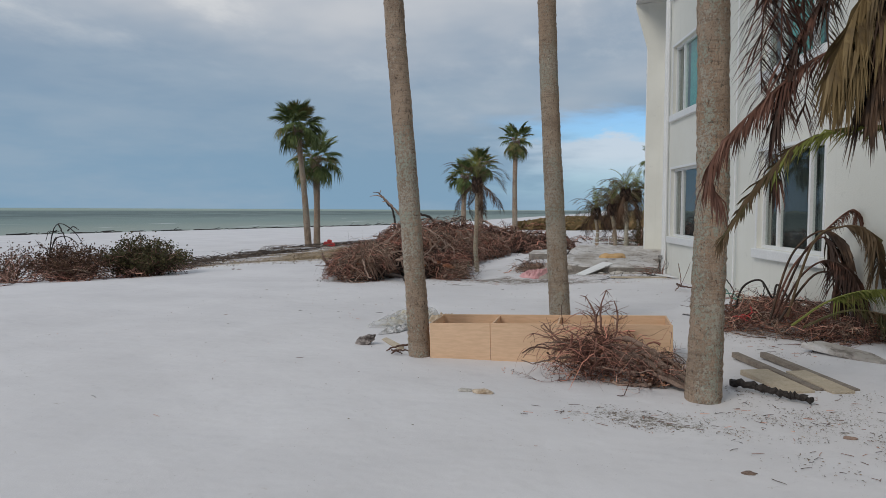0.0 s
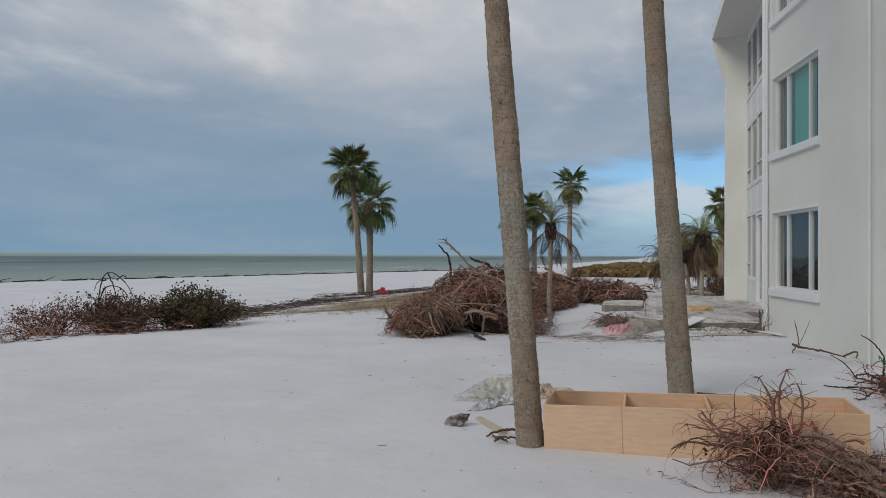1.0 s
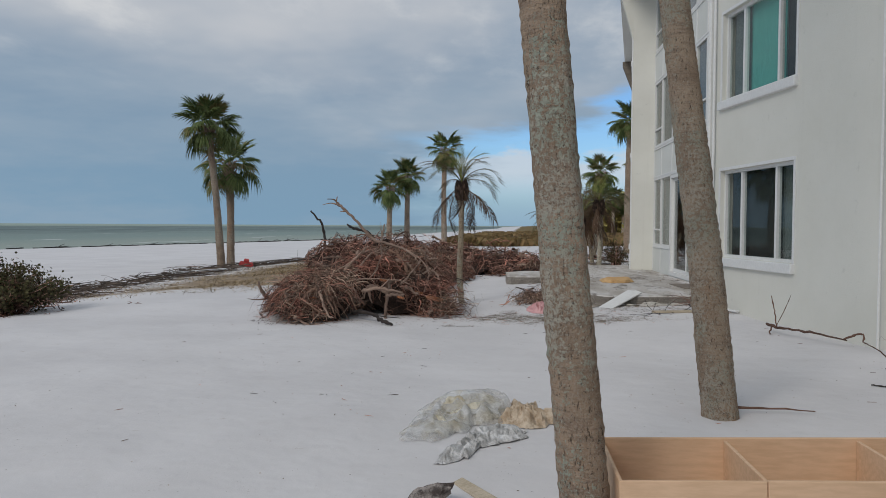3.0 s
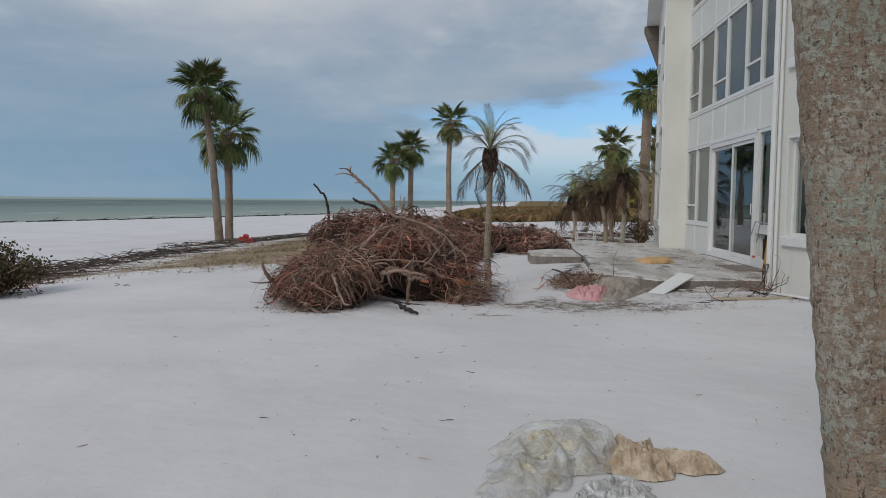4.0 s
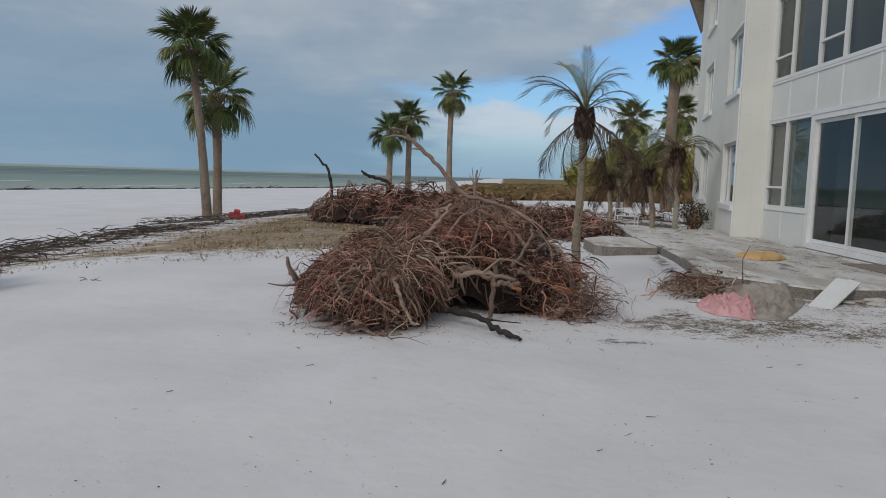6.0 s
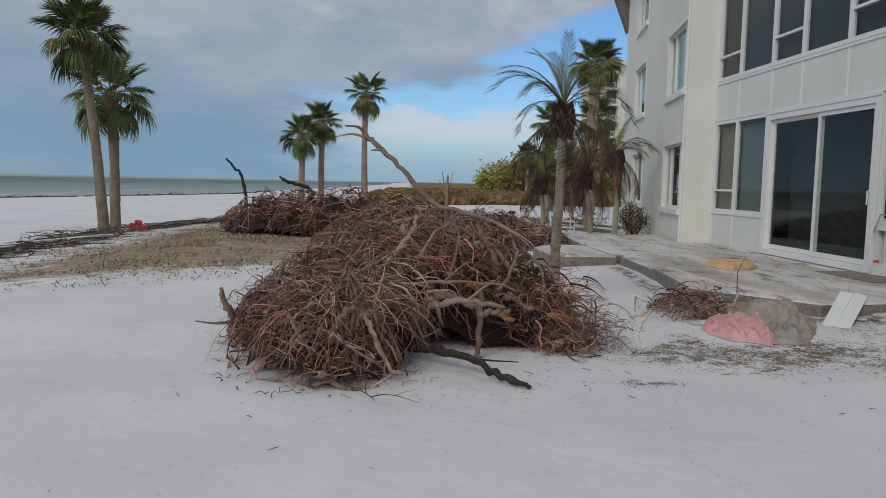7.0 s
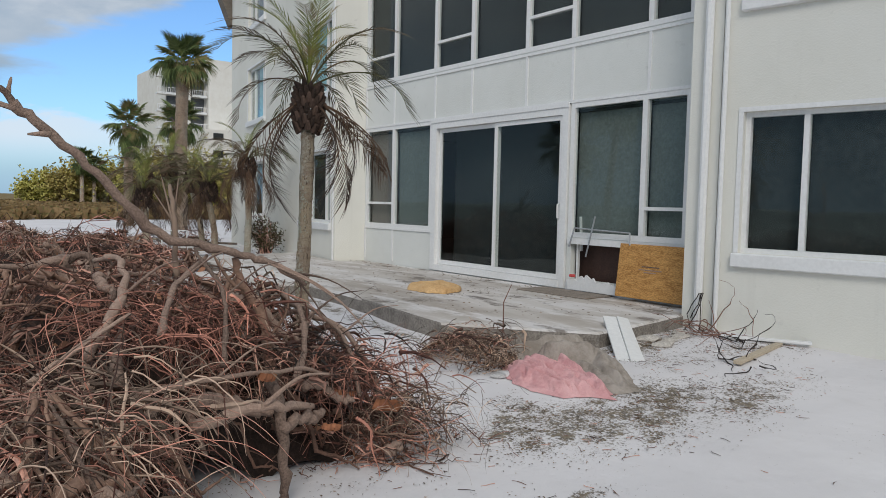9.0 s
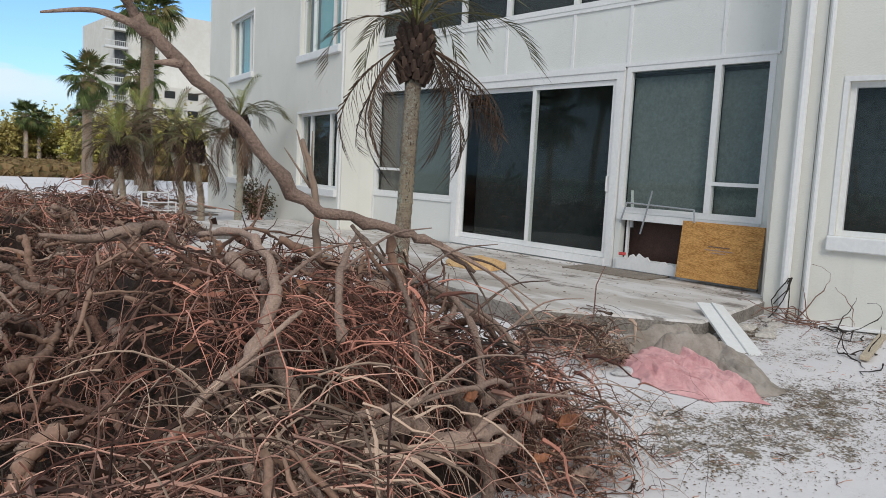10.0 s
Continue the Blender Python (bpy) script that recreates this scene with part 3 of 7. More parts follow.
def window(m, s0, s1, z0, z1, posts, recess=0.10, sill=True, shades=None, bars=(), fw=0.05):
    """Frame, panes, blinds or near-black sheets for unlit rooms behind them, and a sill; posts: places of the mullions
    along the wall; bars: (pane, height) of transoms.
    """
    bm = bmesh.new()
    y0, y1 = recess - 0.03, recess + 0.04
    box(bm, (s0, y0, z0), (s0 + fw, y1, z1), m), box(bm, (s1 - fw, y0, z0), (s1, y1, z1), m)
    box(bm, (s0 + fw, y0, z0), (s1 - fw, y1, z0 + fw), m), box(bm, (s0 + fw, y0, z1 - fw), (s1 - fw, y1, z1), m)
    for q in posts:
        box(bm, (q - fw * 0.55, y0 - 0.004, z0 + fw), (q + fw * 0.55, y1, z1 - fw), m)
    edges = [s0 + fw, *posts, s1 - fw]
    for i, h in bars:
        box(bm, (edges[i], y0 - 0.002, h - 0.022), (edges[i + 1], y1, h + 0.022), m)
    win = part("window", bm, WHITE, BLD, "white metal window frame")
    for i in range(len(edges) - 1):
        pane = part("pane", boxed((edges[i] + 0.01, recess + 0.005, z0 + fw * 0.6), (edges[i + 1] - 0.01, recess + 0.011, z1 - fw * 0.6), m), GLASS, win)
        pane.visible_shadow = False
        sh = shades[i % len(shades)] if shades else BLIND
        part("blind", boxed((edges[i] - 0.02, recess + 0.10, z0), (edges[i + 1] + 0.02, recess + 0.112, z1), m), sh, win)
    if sill:
        part("window_sill", boxed((s0 - 0.06, -0.07, z0 - 0.15), (s1 + 0.06, recess + 0.04, z0 - 0.003), m, 0.012), WHITE, win)
        bm = bmesh.new()
        for lo, hi in (((s0 - 0.05, -0.014, z0), (s0 - 0.002, 0.05, z1)), ((s1 + 0.002, -0.014, z0), (s1 + 0.05, 0.05, z1)), ((s0 - 0.05, -0.014, z1 + 0.002), (s1 + 0.05, 0.05, z1 + 0.05))):
            box(bm, lo, hi, m)
        part("window_trim", bm, WHITE, win)
    return win


TOP = 8.35
# south wing, which turns away from the beach
S0, S1 = (1.39, 17.16), (5.49, -5.6)
sy = lambda y: (17.16 - y) / 0.984
rows_s = [(sy(16.92), sy(14.74)), (sy(12.06), sy(9.98)), (sy(6.9), sy(4.8)), (sy(2.2), sy(0.0))]
floors = [(0.93, 2.40), (3.58, 5.05), (6.22, 7.70)]
holes = [(a, b, c, d) for a, b in rows_s for c, d in floors]
_, ms = wall(S0, S1, -0.4, TOP, holes)
for a, b in rows_s:
    for f, (c, d) in enumerate(floors):
        q = (a + (b - a) * 0.27, a + (b - a) * 0.74)
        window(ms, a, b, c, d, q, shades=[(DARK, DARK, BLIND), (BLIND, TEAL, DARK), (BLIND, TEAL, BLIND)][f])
# north wing, which turns away the other way
N0, N1 = (3.10, 35.4), (1.34, 25.47)
ny = lambda y: (35.4 - y) / 0.985
rows_n = [(ny(33.1), ny(31.1)), (ny(27.8), ny(25.72))]
holes = [(a, b, c, d) for a, b in rows_n for c, d in floors]
_, mn = wall(N0, N1, -0.4, TOP, holes)
for i, (a, b) in enumerate(rows_n):
    for f, (c, d) in enumerate(floors):
        q = (a + (b - a) * 0.27, a + (b - a) * 0.76)
        window(mn, a, b, c, d, q, shades=[(DARK, DARK, BLIND), (BLIND, AQUA, DARK), (BLIND, DARK, BLIND)][f])
# returns, pilaster, and the end and back that close the block
wall((1.34, 25.466), (1.93, 25.30), -0.4, TOP)
wall((1.93, 17.82), (1.36, 17.52), -0.4, TOP)
wall((1.36, 17.516), (1.386, 17.166), -0.4, TOP)
wall((12, 37.0), (3.104, 35.404), -0.4, TOP)
wall(S1, (15, -3.9), -0.4, TOP)
wall((15, -3.9), (12, 37), -0.4, TOP)
bm = bmesh.new()
for z in (0.16, 2.72, 5.38):
    box(bm, (2.02, 17.9, z - 0.04), (9, 25.2, z))
part("floor_slab", bm, DARK, BLD)

# the glazed middle bay
C0, C1 = (1.93, 25.30), (1.93, 17.82)
cy = lambda y: 25.30 - y
up_posts = [24.26, 23.0, 22.0, 20.72, 19.80, 18.51]
holes = [(cy(25.26), cy(17.88), a, b) for a, b in ((3.64, 5.48), (6.32, 8.10))]
holes += [(cy(25.26), cy(23.06), 0.90, 2.81), (cy(23.04), cy(19.82), 0.22, 2.81), (cy(19.80), cy(17.88), 0.95, 2.81), (cy(19.74), cy(18.60), 0.36, 0.87)]
_, mc = wall(C0, C1, -0.4, TOP, holes, 0.10, PANEL)
for a, b in ((3.64, 5.48), (6.32, 8.10)):
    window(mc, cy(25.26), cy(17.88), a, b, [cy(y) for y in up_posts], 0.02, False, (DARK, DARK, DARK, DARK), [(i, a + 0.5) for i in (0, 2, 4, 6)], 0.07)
window(mc, cy(25.26), cy(23.06), 0.90, 2.81, [cy(24.28)], 0.02, False, (BLINDB, BLIND), [(0, 1.36)], 0.07)
window(mc, cy(19.80), cy(17.88), 0.95, 2.81, [cy(18.55)], 0.02, False, (BLIND, BLIND), [(1, 1.37)], 0.07)
bm = bmesh.new()
for y in (25.27, 24.28, 23.0, 22.0, 20.72, 19.80, 18.51, 17.86):
    for a, b in ((2.83, 3.62), (5.50, 6.30)):
        box(bm, (cy(y) - 0.022, -0.014, a), (cy(y) + 0.022, 0.02, b), mc)
    if y > 24:
        box(bm, (cy(y) - 0.022, -0.014, 0.26), (cy(y) + 0.022, 0.02, 0.88), mc)
for z in (2.83, 3.60, 5.50, 6.28):
    box(bm, (0.03, -0.02, z - 0.02), (7.45, 0.02, z + 0.02), mc)
box(bm, (0.03, -0.02, 0.86), (2.24, 0.02, 0.90), mc)
part("panel_batten", bm, WHITE, BLD)

# sliding door
a, b = cy(23.03), cy(19.83)
bm = bmesh.new()
box(bm, (a, -0.04, 0.22), (a + 0.13, 0.08, 2.80), mc), box(bm, (b - 0.11, -0.04, 0.22), (b, 0.08, 2.80), mc)
box(bm, (a + 0.13, -0.04, 2.66), (b - 0.11, 0.08, 2.80), mc), box(bm, (a + 0.13, -0.05, 0.22), (b - 0.11, 0.08, 0.32), mc)
box(bm, (a - 0.02, -0.055, 2.76), (b + 0.02, -0.04, 2.82), mc)
door = part("sliding_door", bm, WHITE, BLD, "white-framed double sliding glass door, shut")
mid = cy(21.37)
for s0, s1, y0 in ((a + 0.13, mid + 0.03, 0.03), (mid - 0.04, b - 0.11, -0.012)):
    bm = bmesh.new()
    box(bm, (s0, y0, 0.325), (s0 + 0.065, y0 + 0.035, 2.655), mc), box(bm, (s1 - 0.065, y0, 0.325), (s1, y0 + 0.035, 2.655), mc)
    box(bm, (s0 + 0.065, y0, 0.325), (s1 - 0.065, y0 + 0.035, 0.40), mc), box(bm, (s0 + 0.065, y0, 2.59), (s1 - 0.065, y0 + 0.035, 2.655), mc)
    leaf = part("door_leaf", bm, WHITE, door)
    pane = part("pane", boxed((s0 + 0.06, y0 + 0.014, 0.39), (s1 - 0.06, y0 + 0.02, 2.60), mc), GLASS, door)
    pane.visible_shadow = False
# no blind here: a near-black sheet painted as the unlit room
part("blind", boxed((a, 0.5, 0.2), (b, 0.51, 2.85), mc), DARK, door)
part("door_handle", tubes([([mc @ Vector((b - 0.15, -0.015, 1.20)), mc @ Vector((b - 0.15, -0.05, 1.21)), mc @ Vector((b - 0.15, -0.05, 1.40)), mc @ Vector((b - 0.15, -0.015, 1.41))], [0.011] * 4)], 6), WHITE, door, "white pull handle")

# smashed lower panel under the window, with a dark hollow behind it
bm = bmesh.new()
s0, s1 = cy(19.74), cy(18.60)
box(bm, (s0 - 0.3, 0.25, 0.2), (s1 + 0.3, 0.27, 1.0), mc)
part("recess_back", bm, plain("brown_inner_panel", (0.035, 0.018, 0.014), (0.09, 0.045, 0.032), 3, 0.6), BLD, "dark brown inside of the broken panel")
bm = bmesh.new()
box(bm, (s0 - 0.05, -0.03, 0.855), (s1 + 0.7, 0.06, 0.94), mc), box(bm, (s0 - 0.05, -0.035, 0.20), (s1 + 0.75, 0.05, 0.345), mc)
part("panel_rail", bm, WHITE, BLD)
bm = bmesh.new()
box(bm, (s0 + 0.06, 0.05, 0.36), (s0 + 0.09, 0.09, 0.86), mc), box(bm, (s0 + 0.13, 0.09, 0.36), (s0 + 0.155, 0.12, 0.84), mc @ pose(0, 0, 0, 0, -4, 0))
part("broken_stud", bm, WHITE, BLD)
# down pipes and wall joints
bm = tubes([([(1.33, 17.30, -0.1), (1.33, 17.30, 8.2)], [0.045, 0.045]), ([(1.345, 17.10, -0.1), (1.345, 17.10, 8.2)], [0.025, 0.025])], 8)
part("down_pipe", bm, WHITE, BLD, "white down pipe")
part("down_pipe", tubes([([(1.33, 25.52, 0.1), (1.33, 25.52, 8.2)], [0.022, 0.022])], 8), WHITE, BLD, "thin white conduit")
part("down_pipe", tubes([([(2.10, 12.86, 0.0), (2.10, 12.86, 8.2)], [0.016, 0.016])], 8), WHITE, BLD, "thin white conduit")

# roof: a slab with an overhang, a soffit and flared end brackets
outline = [(2.70, 35.9), (0.93, 25.55), (1.02, 17.2), (5.1, -6.0), (15.4, -4.4), (12.4, 37.5)]
bm = bmesh.new()
lo = [bm.verts.new((x, y, TOP)) for x, y in outline]
hi = [bm.verts.new((x, y, TOP + 0.38)) for x, y in outline]
bm.faces.new(lo), bm.faces.new(hi)
for i in range(len(outline)):
    j = (i + 1) % len(outline)
    bm.faces.new((lo[i], lo[j], hi[j], hi[i]))
part("roof", bm, WHITE, BLD, "flat roof with a white overhanging edge")
for (x, y), tip in (((1.34, 25.47), (-0.40, 0.05)), ((3.09, 35.35), (-0.55, 0.10))):
    bm = bmesh.new()
    prof = [(0, 0, 6.75), (tip[0], tip[1], 8.2), (tip[0], tip[1], TOP - 0.004), (0, 0, TOP - 0.004)]
    vv = [[bm.verts.new((x + p[0] + ox, y + p[1] + oy, p[2])) for p in prof] for ox, oy in ((0, 0.02), (0.09, 0.55))]
    for f in vv:
        bm.faces.new(f)
    for i in range(4):
        j = (i + 1) % 4
        bm.faces.new((vv[0][i], vv[0][j], vv[1][j], vv[1][i]))
    part("roof_bracket", bm, STUCCO if y < 30 else ROOFM, BLD, "flared bracket under the eaves")


# ---- patio ----
def slab_mesh(pts, z0, z1, worn=0.0, seed=1, step=0.25):
    rng = random.Random(seed)
    ring = []
    for i, p in enumerate(pts):
        q = pts[(i + 1) % len(pts)]
        n = max(1, int(math.hypot(q[0] - p[0], q[1] - p[1]) / step))
        for k in range(n):
            t = k / n
            ring.append((p[0] + (q[0] - p[0]) * t + rng.uniform(-worn, worn), p[1] + (q[1] - p[1]) * t + rng.uniform(-worn, worn)))
    bm = bmesh.new()
    cx, cy_ = sum(p[0] for p in ring) / len(ring), sum(p[1] for p in ring) / len(ring)
    ins = lambda p, d: (p[0] + (cx - p[0]) / math.hypot(cx - p[0], cy_ - p[1]) * d, p[1] + (cy_ - p[1]) / math.hypot(cx - p[0], cy_ - p[1]) * d)
    lays = [[bm.verts.new((*p, z0)) for p in ring], [bm.verts.new((*p, z1 - 0.02)) for p in ring], [bm.verts.new((*ins(p, 0.02 + worn * rng.random()), z1)) for p in ring]]
    for a_, b_ in zip(lays, lays[1:]):
        for i in range(len(ring)):
            j = (i + 1) % len(ring)
            bm.faces.new((a_[i], a_[j], b_[j], b_[i]))
    bm.faces.new(lays[-1]), bm.faces.new(lays[0])
    return bm


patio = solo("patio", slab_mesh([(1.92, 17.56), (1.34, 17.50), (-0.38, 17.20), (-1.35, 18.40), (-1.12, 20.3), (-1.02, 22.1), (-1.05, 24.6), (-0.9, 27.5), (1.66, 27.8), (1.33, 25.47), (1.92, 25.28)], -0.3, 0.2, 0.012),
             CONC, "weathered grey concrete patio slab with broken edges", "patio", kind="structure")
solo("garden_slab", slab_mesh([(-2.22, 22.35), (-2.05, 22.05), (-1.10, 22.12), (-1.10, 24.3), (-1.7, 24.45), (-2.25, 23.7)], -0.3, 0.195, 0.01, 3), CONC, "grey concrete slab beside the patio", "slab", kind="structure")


# upright faces take the darker concrete: shade put into their colour
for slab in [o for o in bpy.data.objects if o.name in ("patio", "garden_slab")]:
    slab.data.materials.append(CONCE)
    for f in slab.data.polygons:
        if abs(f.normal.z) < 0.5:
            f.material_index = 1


# ---- palms ----
def trunk_mesh(path, radii, seed, step=0.032, sides=24, rough=0.05):
    """A ringed, uneven trunk along a bent path."""
    rng = random.Random(seed)
    p = [Vector(q) for q in path]
    cum = [0.0]
    for a_, b_ in zip(p, p[1:]):
        cum.append(cum[-1] + (b_ - a_).length)
    n = max(4, int(cum[-1] / step))
    vs, fs = [], []
    for i in range(n + 1):
        s = cum[-1] * i / n
        k = max(0, min(len(p) - 2, sum(1 for c in cum if c <= s) - 1))
        t = (s - cum[k]) / (cum[k + 1] - cum[k])
        q = p[k].lerp(p[k + 1], t)
        r = radii[k] + (radii[k + 1] - radii[k]) * t
        r *= 1 + (0.016 if i % 2 else -0.012) + rng.uniform(-0.02, 0.02)
        for j in range(sides):
            a_ = 2 * math.pi * j / sides
            c, s_ = math.cos(a_), math.sin(a_)
            f = 1 + 0.35 * rough * rng.gauss(0, 1) + rough * 1.3 * noise.noise(Vector((c * 2.2 + seed, s_ * 2.2, s * 2.0))) + rough * noise.noise(Vector((c * 5 + seed, s_ * 5, s * 11)))
            vs.append((q.x + c * r * f, q.y + s_ * r * f, q.z))
    for i in range(n):
        for j in range(sides):
            k = (j + 1) % sides
            fs.append((i * sides + j, i * sides + k, (i + 1) * sides + k, (i + 1) * sides + j))
    fs.append(tuple(n * sides + j for j in range(sides)))
    return vs, fs


def smooth_path(pts, n=8):
    p = [Vector(q) for q in pts]
    out = []
    for i in range(len(p) - 1):
        a_, b_, c, d = p[max(i - 1, 0)], p[i], p[i + 1], p[min(i + 2, len(p) - 1)]
        for k in range(n):
            t = k / n
            out.append(0.5 * ((2 * b_) + (c - a_) * t + (2 * a_ - 5 * b_ + 4 * c - d) * t * t + (3 * b_ - a_ - 3 * c + d) * t ** 3))
    return out + [p[-1]]


def fan_frond(seed, size=1.0, droop=0.35, blades=42, spread=1.7, fold=0.30):
    """A fan leaf along +x: a stalk and a folded fan of pleated blades, split and hanging at their tips."""
    rng = random.Random(seed)
    stalk = 0.50 * size
    sp = [(stalk * t, 0, -0.10 * size * t * t) for t in (0, 0.35, 0.7, 1)]
    vs, fs = tubes([(sp, [0.022 * size, 0.016 * size, 0.012 * size, 0.010 * size])], 4)
    vs = [Vector(v) for v in vs]
    tip = Vector(sp[-1])
    for i in range(blades):
        u = (i + 0.5) / blades * 2 - 1
        a_ = u * spread + rng.gauss(0, 0.025)
        ln = size * (0.62 - 0.14 * abs(u) ** 2) * rng.uniform(0.84, 1.08)
        d = Vector((math.cos(a_), math.sin(a_), 0))
        side = Vector((-math.sin(a_), math.cos(a_), 0))
        o = tip + d * 0.02 + Vector((0.24 * size * max(0, math.cos(a_)), 0, -0.05 * size * max(0, math.cos(a_))))
        w = size * 0.046
        rows_ = []
        hang_ = droop * rng.uniform(0.8, 1.35)
        for t, ww in ((0, 0.25), (0.32, 1.0), (0.62, 0.95), (0.84, 0.45), (1.0, 0.06)):
            z = size * (fold * abs(math.sin(a_)) * t * (1 - 0.5 * t) - hang_ * t ** 2.4 - 0.18 * max(0, abs(a_) - 1.3) * t)
            c = o + d * (ln * t * (1 - 0.22 * hang_ * t * t)) + Vector((0, 0, z))
            rows_.append((c + side * w * ww * 0.5, c + Vector((0, 0, 0.022 * size * ww)), c - side * w * ww * 0.5))
        base = len(vs)
        for r in rows_:
            vs += r
        for k in range(4):
            for j in range(2):
                fs.append((base + k * 3 + j, base + k * 3 + j + 1, base + k * 3 + j + 4, base + k * 3 + j + 3))
    return vs, fs


def feather_frond(seed, length=1.1, droop=1.0, leaf=0.22, pairs=36, stalk=0.16, hang_=0.25, thick=0.009, ragged=0.0):
    """A feather leaf along +x that arches over; leaflets stand off in a shallow V and hang at their tips."""
    rng = random.Random(seed)
    pts, p, a_ = [], Vector((0, 0, 0)), 0.0
    n = 16
    for i in range(n + 1):
        pts.append(p.copy())
        t = i / n
        a_ -= droop / n * (0.5 + 1.2 * t)
        p = p + Vector((math.cos(a_), 0.02 * math.sin(seed + 3 * t), math.sin(a_))) * (length / n)
    vs, fs = tubes([(pts, [thick * (1.0 - 0.8 * i / n) for i in range(n + 1)])], 4)
    vs = [Vector(v) for v in vs]
    for i in range(pairs):
        t = stalk + (1 - stalk) * (i + 0.5) / pairs
        k = min(n - 1, int(t * n))
        o = pts[k].lerp(pts[k + 1], t * n - k)
        d = (pts[k + 1] - pts[k]).normalized()
        up = Vector((-d.z, 0, d.x))
        for sgn in (-1, 1):
            if rng.random() < ragged:
                continue
            ln = leaf * (0.45 + 0.75 * math.sin(math.pi * (0.12 + 0.8 * (t - stalk) / (1 - stalk)))) * rng.uniform(0.8, 1.1)
            sw = 0.75 + rng.uniform(-0.15, 0.15)
            q = (d * (0.62 + 0.5 * t * 0.6) + Vector((0, sgn, 0)) * sw + up * (0.28 + rng.uniform(-0.1, 0.1))).normalized()
            w = leaf * 0.016 + 0.0030
            wv = d.cross(q).cross(q).normalized() * w
            hz = Vector((0, 0, -hang_ * leaf))
            base = len(vs)
            m1, m2 = o + q * ln * 0.5 + hz * 0.25, o + q * ln + hz * rng.uniform(0.7, 1.5)
            vs += [o + wv * 0.5, o - wv * 0.5, m1 - wv, m1 + wv, m2]
            fs += [(base, base + 1, base + 2, base + 3), (base + 3, base + 2, base + 4)]
    return vs, fs


FANS = [meshed(fan_frond(s, 1.0, d), FAN, "fan_frond") for s, d in ((1, 0.14), (2, 0.24), (3, 0.38), (4, 0.55))]
FANS_DRY = [meshed(fan_frond(s, 0.9, d, 24), FANDRY, "dry_fan_frond") for s, d in ((7, 0.9), (8, 1.1))]


def put_frond(parent, mesh, at, az, el, roll=0.0, size=1.0, name="frond"):
    ob = new(name, mesh)
    ob.matrix_basis = Matrix.Translation(at) @ Euler((0, 0, az)).to_matrix().to_4x4() @ Euler((0, -el, 0)).to_matrix().to_4x4() @ Euler((roll, 0, 0)).to_matrix().to_4x4() @ Matrix.Scale(size, 4)
    return hang(ob, parent)


def sabal(path, radii, seed, label, size=1.0, fronds=18, dry=3, group="", boots=True, low=-0.75, bark=None):
    rng = random.Random(seed)
    path = smooth_path(path)
    n = len(path)
    rad = [np.interp(i / (n - 1), np.linspace(0, 1, len(radii)), radii) for i in range(n)]
    tree = thing("cabbage_palm", label, "palm tree", path[0], group)
    part("trunk", trunk_mesh(path, rad, seed), bark or BARK, tree, smooth=True)
    top = path[-1]
    if boots:
        lines = []
        for i in range(34):
            a_, h = i * 2.4, -0.42 * size + 0.55 * size * i / 34
            o = top + Vector((math.cos(a_) * rad[-1] * 0.9, math.sin(a_) * rad[-1] * 0.9, h))
            e = o + Vector((math.cos(a_), math.sin(a_), 1.3)) * 0.16 * size
            lines.append(([o, o.lerp(e, 0.5), e], [0.035 * size, 0.03 * size, 0.018 * size]))
        part("trunk_head", tubes(lines, 4), BRANCH, tree, "stubby old leaf bases", kind="stuff")
    for i in range(fronds):
        t = i / (fronds - 1)
        el = 1.25 - (1.25 - low) * t ** 0.9 + rng.gauss(0, 0.1)
        az = i * 2.39996 + rng.gauss(0, 0.15)
        put_frond(tree, FANS[min(3, int(t * 4))], top + Vector((0, 0, 0.22 * size * (1 - t))), az, el, rng.gauss(0, 0.25), size * rng.uniform(0.88, 1.08))
    for i in range(dry):
        put_frond(tree, FANS_DRY[i % 2], top - Vector((0, 0, 0.1)), rng.uniform(0, 6.3), -0.8 - 0.3 * rng.random(), 0.2, size * 0.9, "dry_frond")
    return tree


# three trunks beside the plywood box; their heads stand high above
g0 = lambda x, y, d=0.12: (x, y, gz(x, y) - d)
sabal([g0(-1.812, 7.215), (-1.867, 7.26, 0.5), (-1.923, 7.296, 1.1), (-1.998, 7.33, 1.9), (-2.090, 7.352, 2.9), (-2.17, 7.37, 3.9), (-2.3, 7.5, 6), (-2.35, 7.6, 9.2)], [0.114, 0.110, 0.108, 0.106, 0.104, 0.102, 0.10, 0.11], 11, "slender weathered cabbage palm trunk with pale lichen beside the box", group="palms by the box")
sabal([g0(-0.535, 9.75), (-0.65, 10.02, 1.46), (-0.76, 10.36, 2.96), (-0.85, 10.7, 4.5), (-0.95, 10.9, 7), (-0.95, 11, 9.8)], [0.142, 0.130, 0.126, 0.128, 0.13, 0.13], 12, "leaning grey-brown cabbage palm trunk rising from the sand", group="palms by the box", bark=BARKB)
sabal([g0(0.79, 6.08), (0.82, 6.12, 0.9), (0.84, 6.15, 1.85), (0.82, 6.2, 3.15), (0.82, 6.25, 6), (0.85, 6.1, 9.0)], [0.142, 0.128, 0.125, 0.122, 0.12, 0.12], 13, "stout cabbage palm trunk beside a heap of roots", group="palms by the box")
# pair on the beach
sabal([g0(-13.6, 32.33), (-13.78, 32.27, 2.3), (-13.97, 32.2, 4.3), (-14.0, 32.2, 5.25)], [0.17, 0.13, 0.125, 0.14], 21, "tall cabbage palm with a full green crown on the beach", 1.02, 26, 1, "palms on the beach", low=-0.45, bark=BARKD)
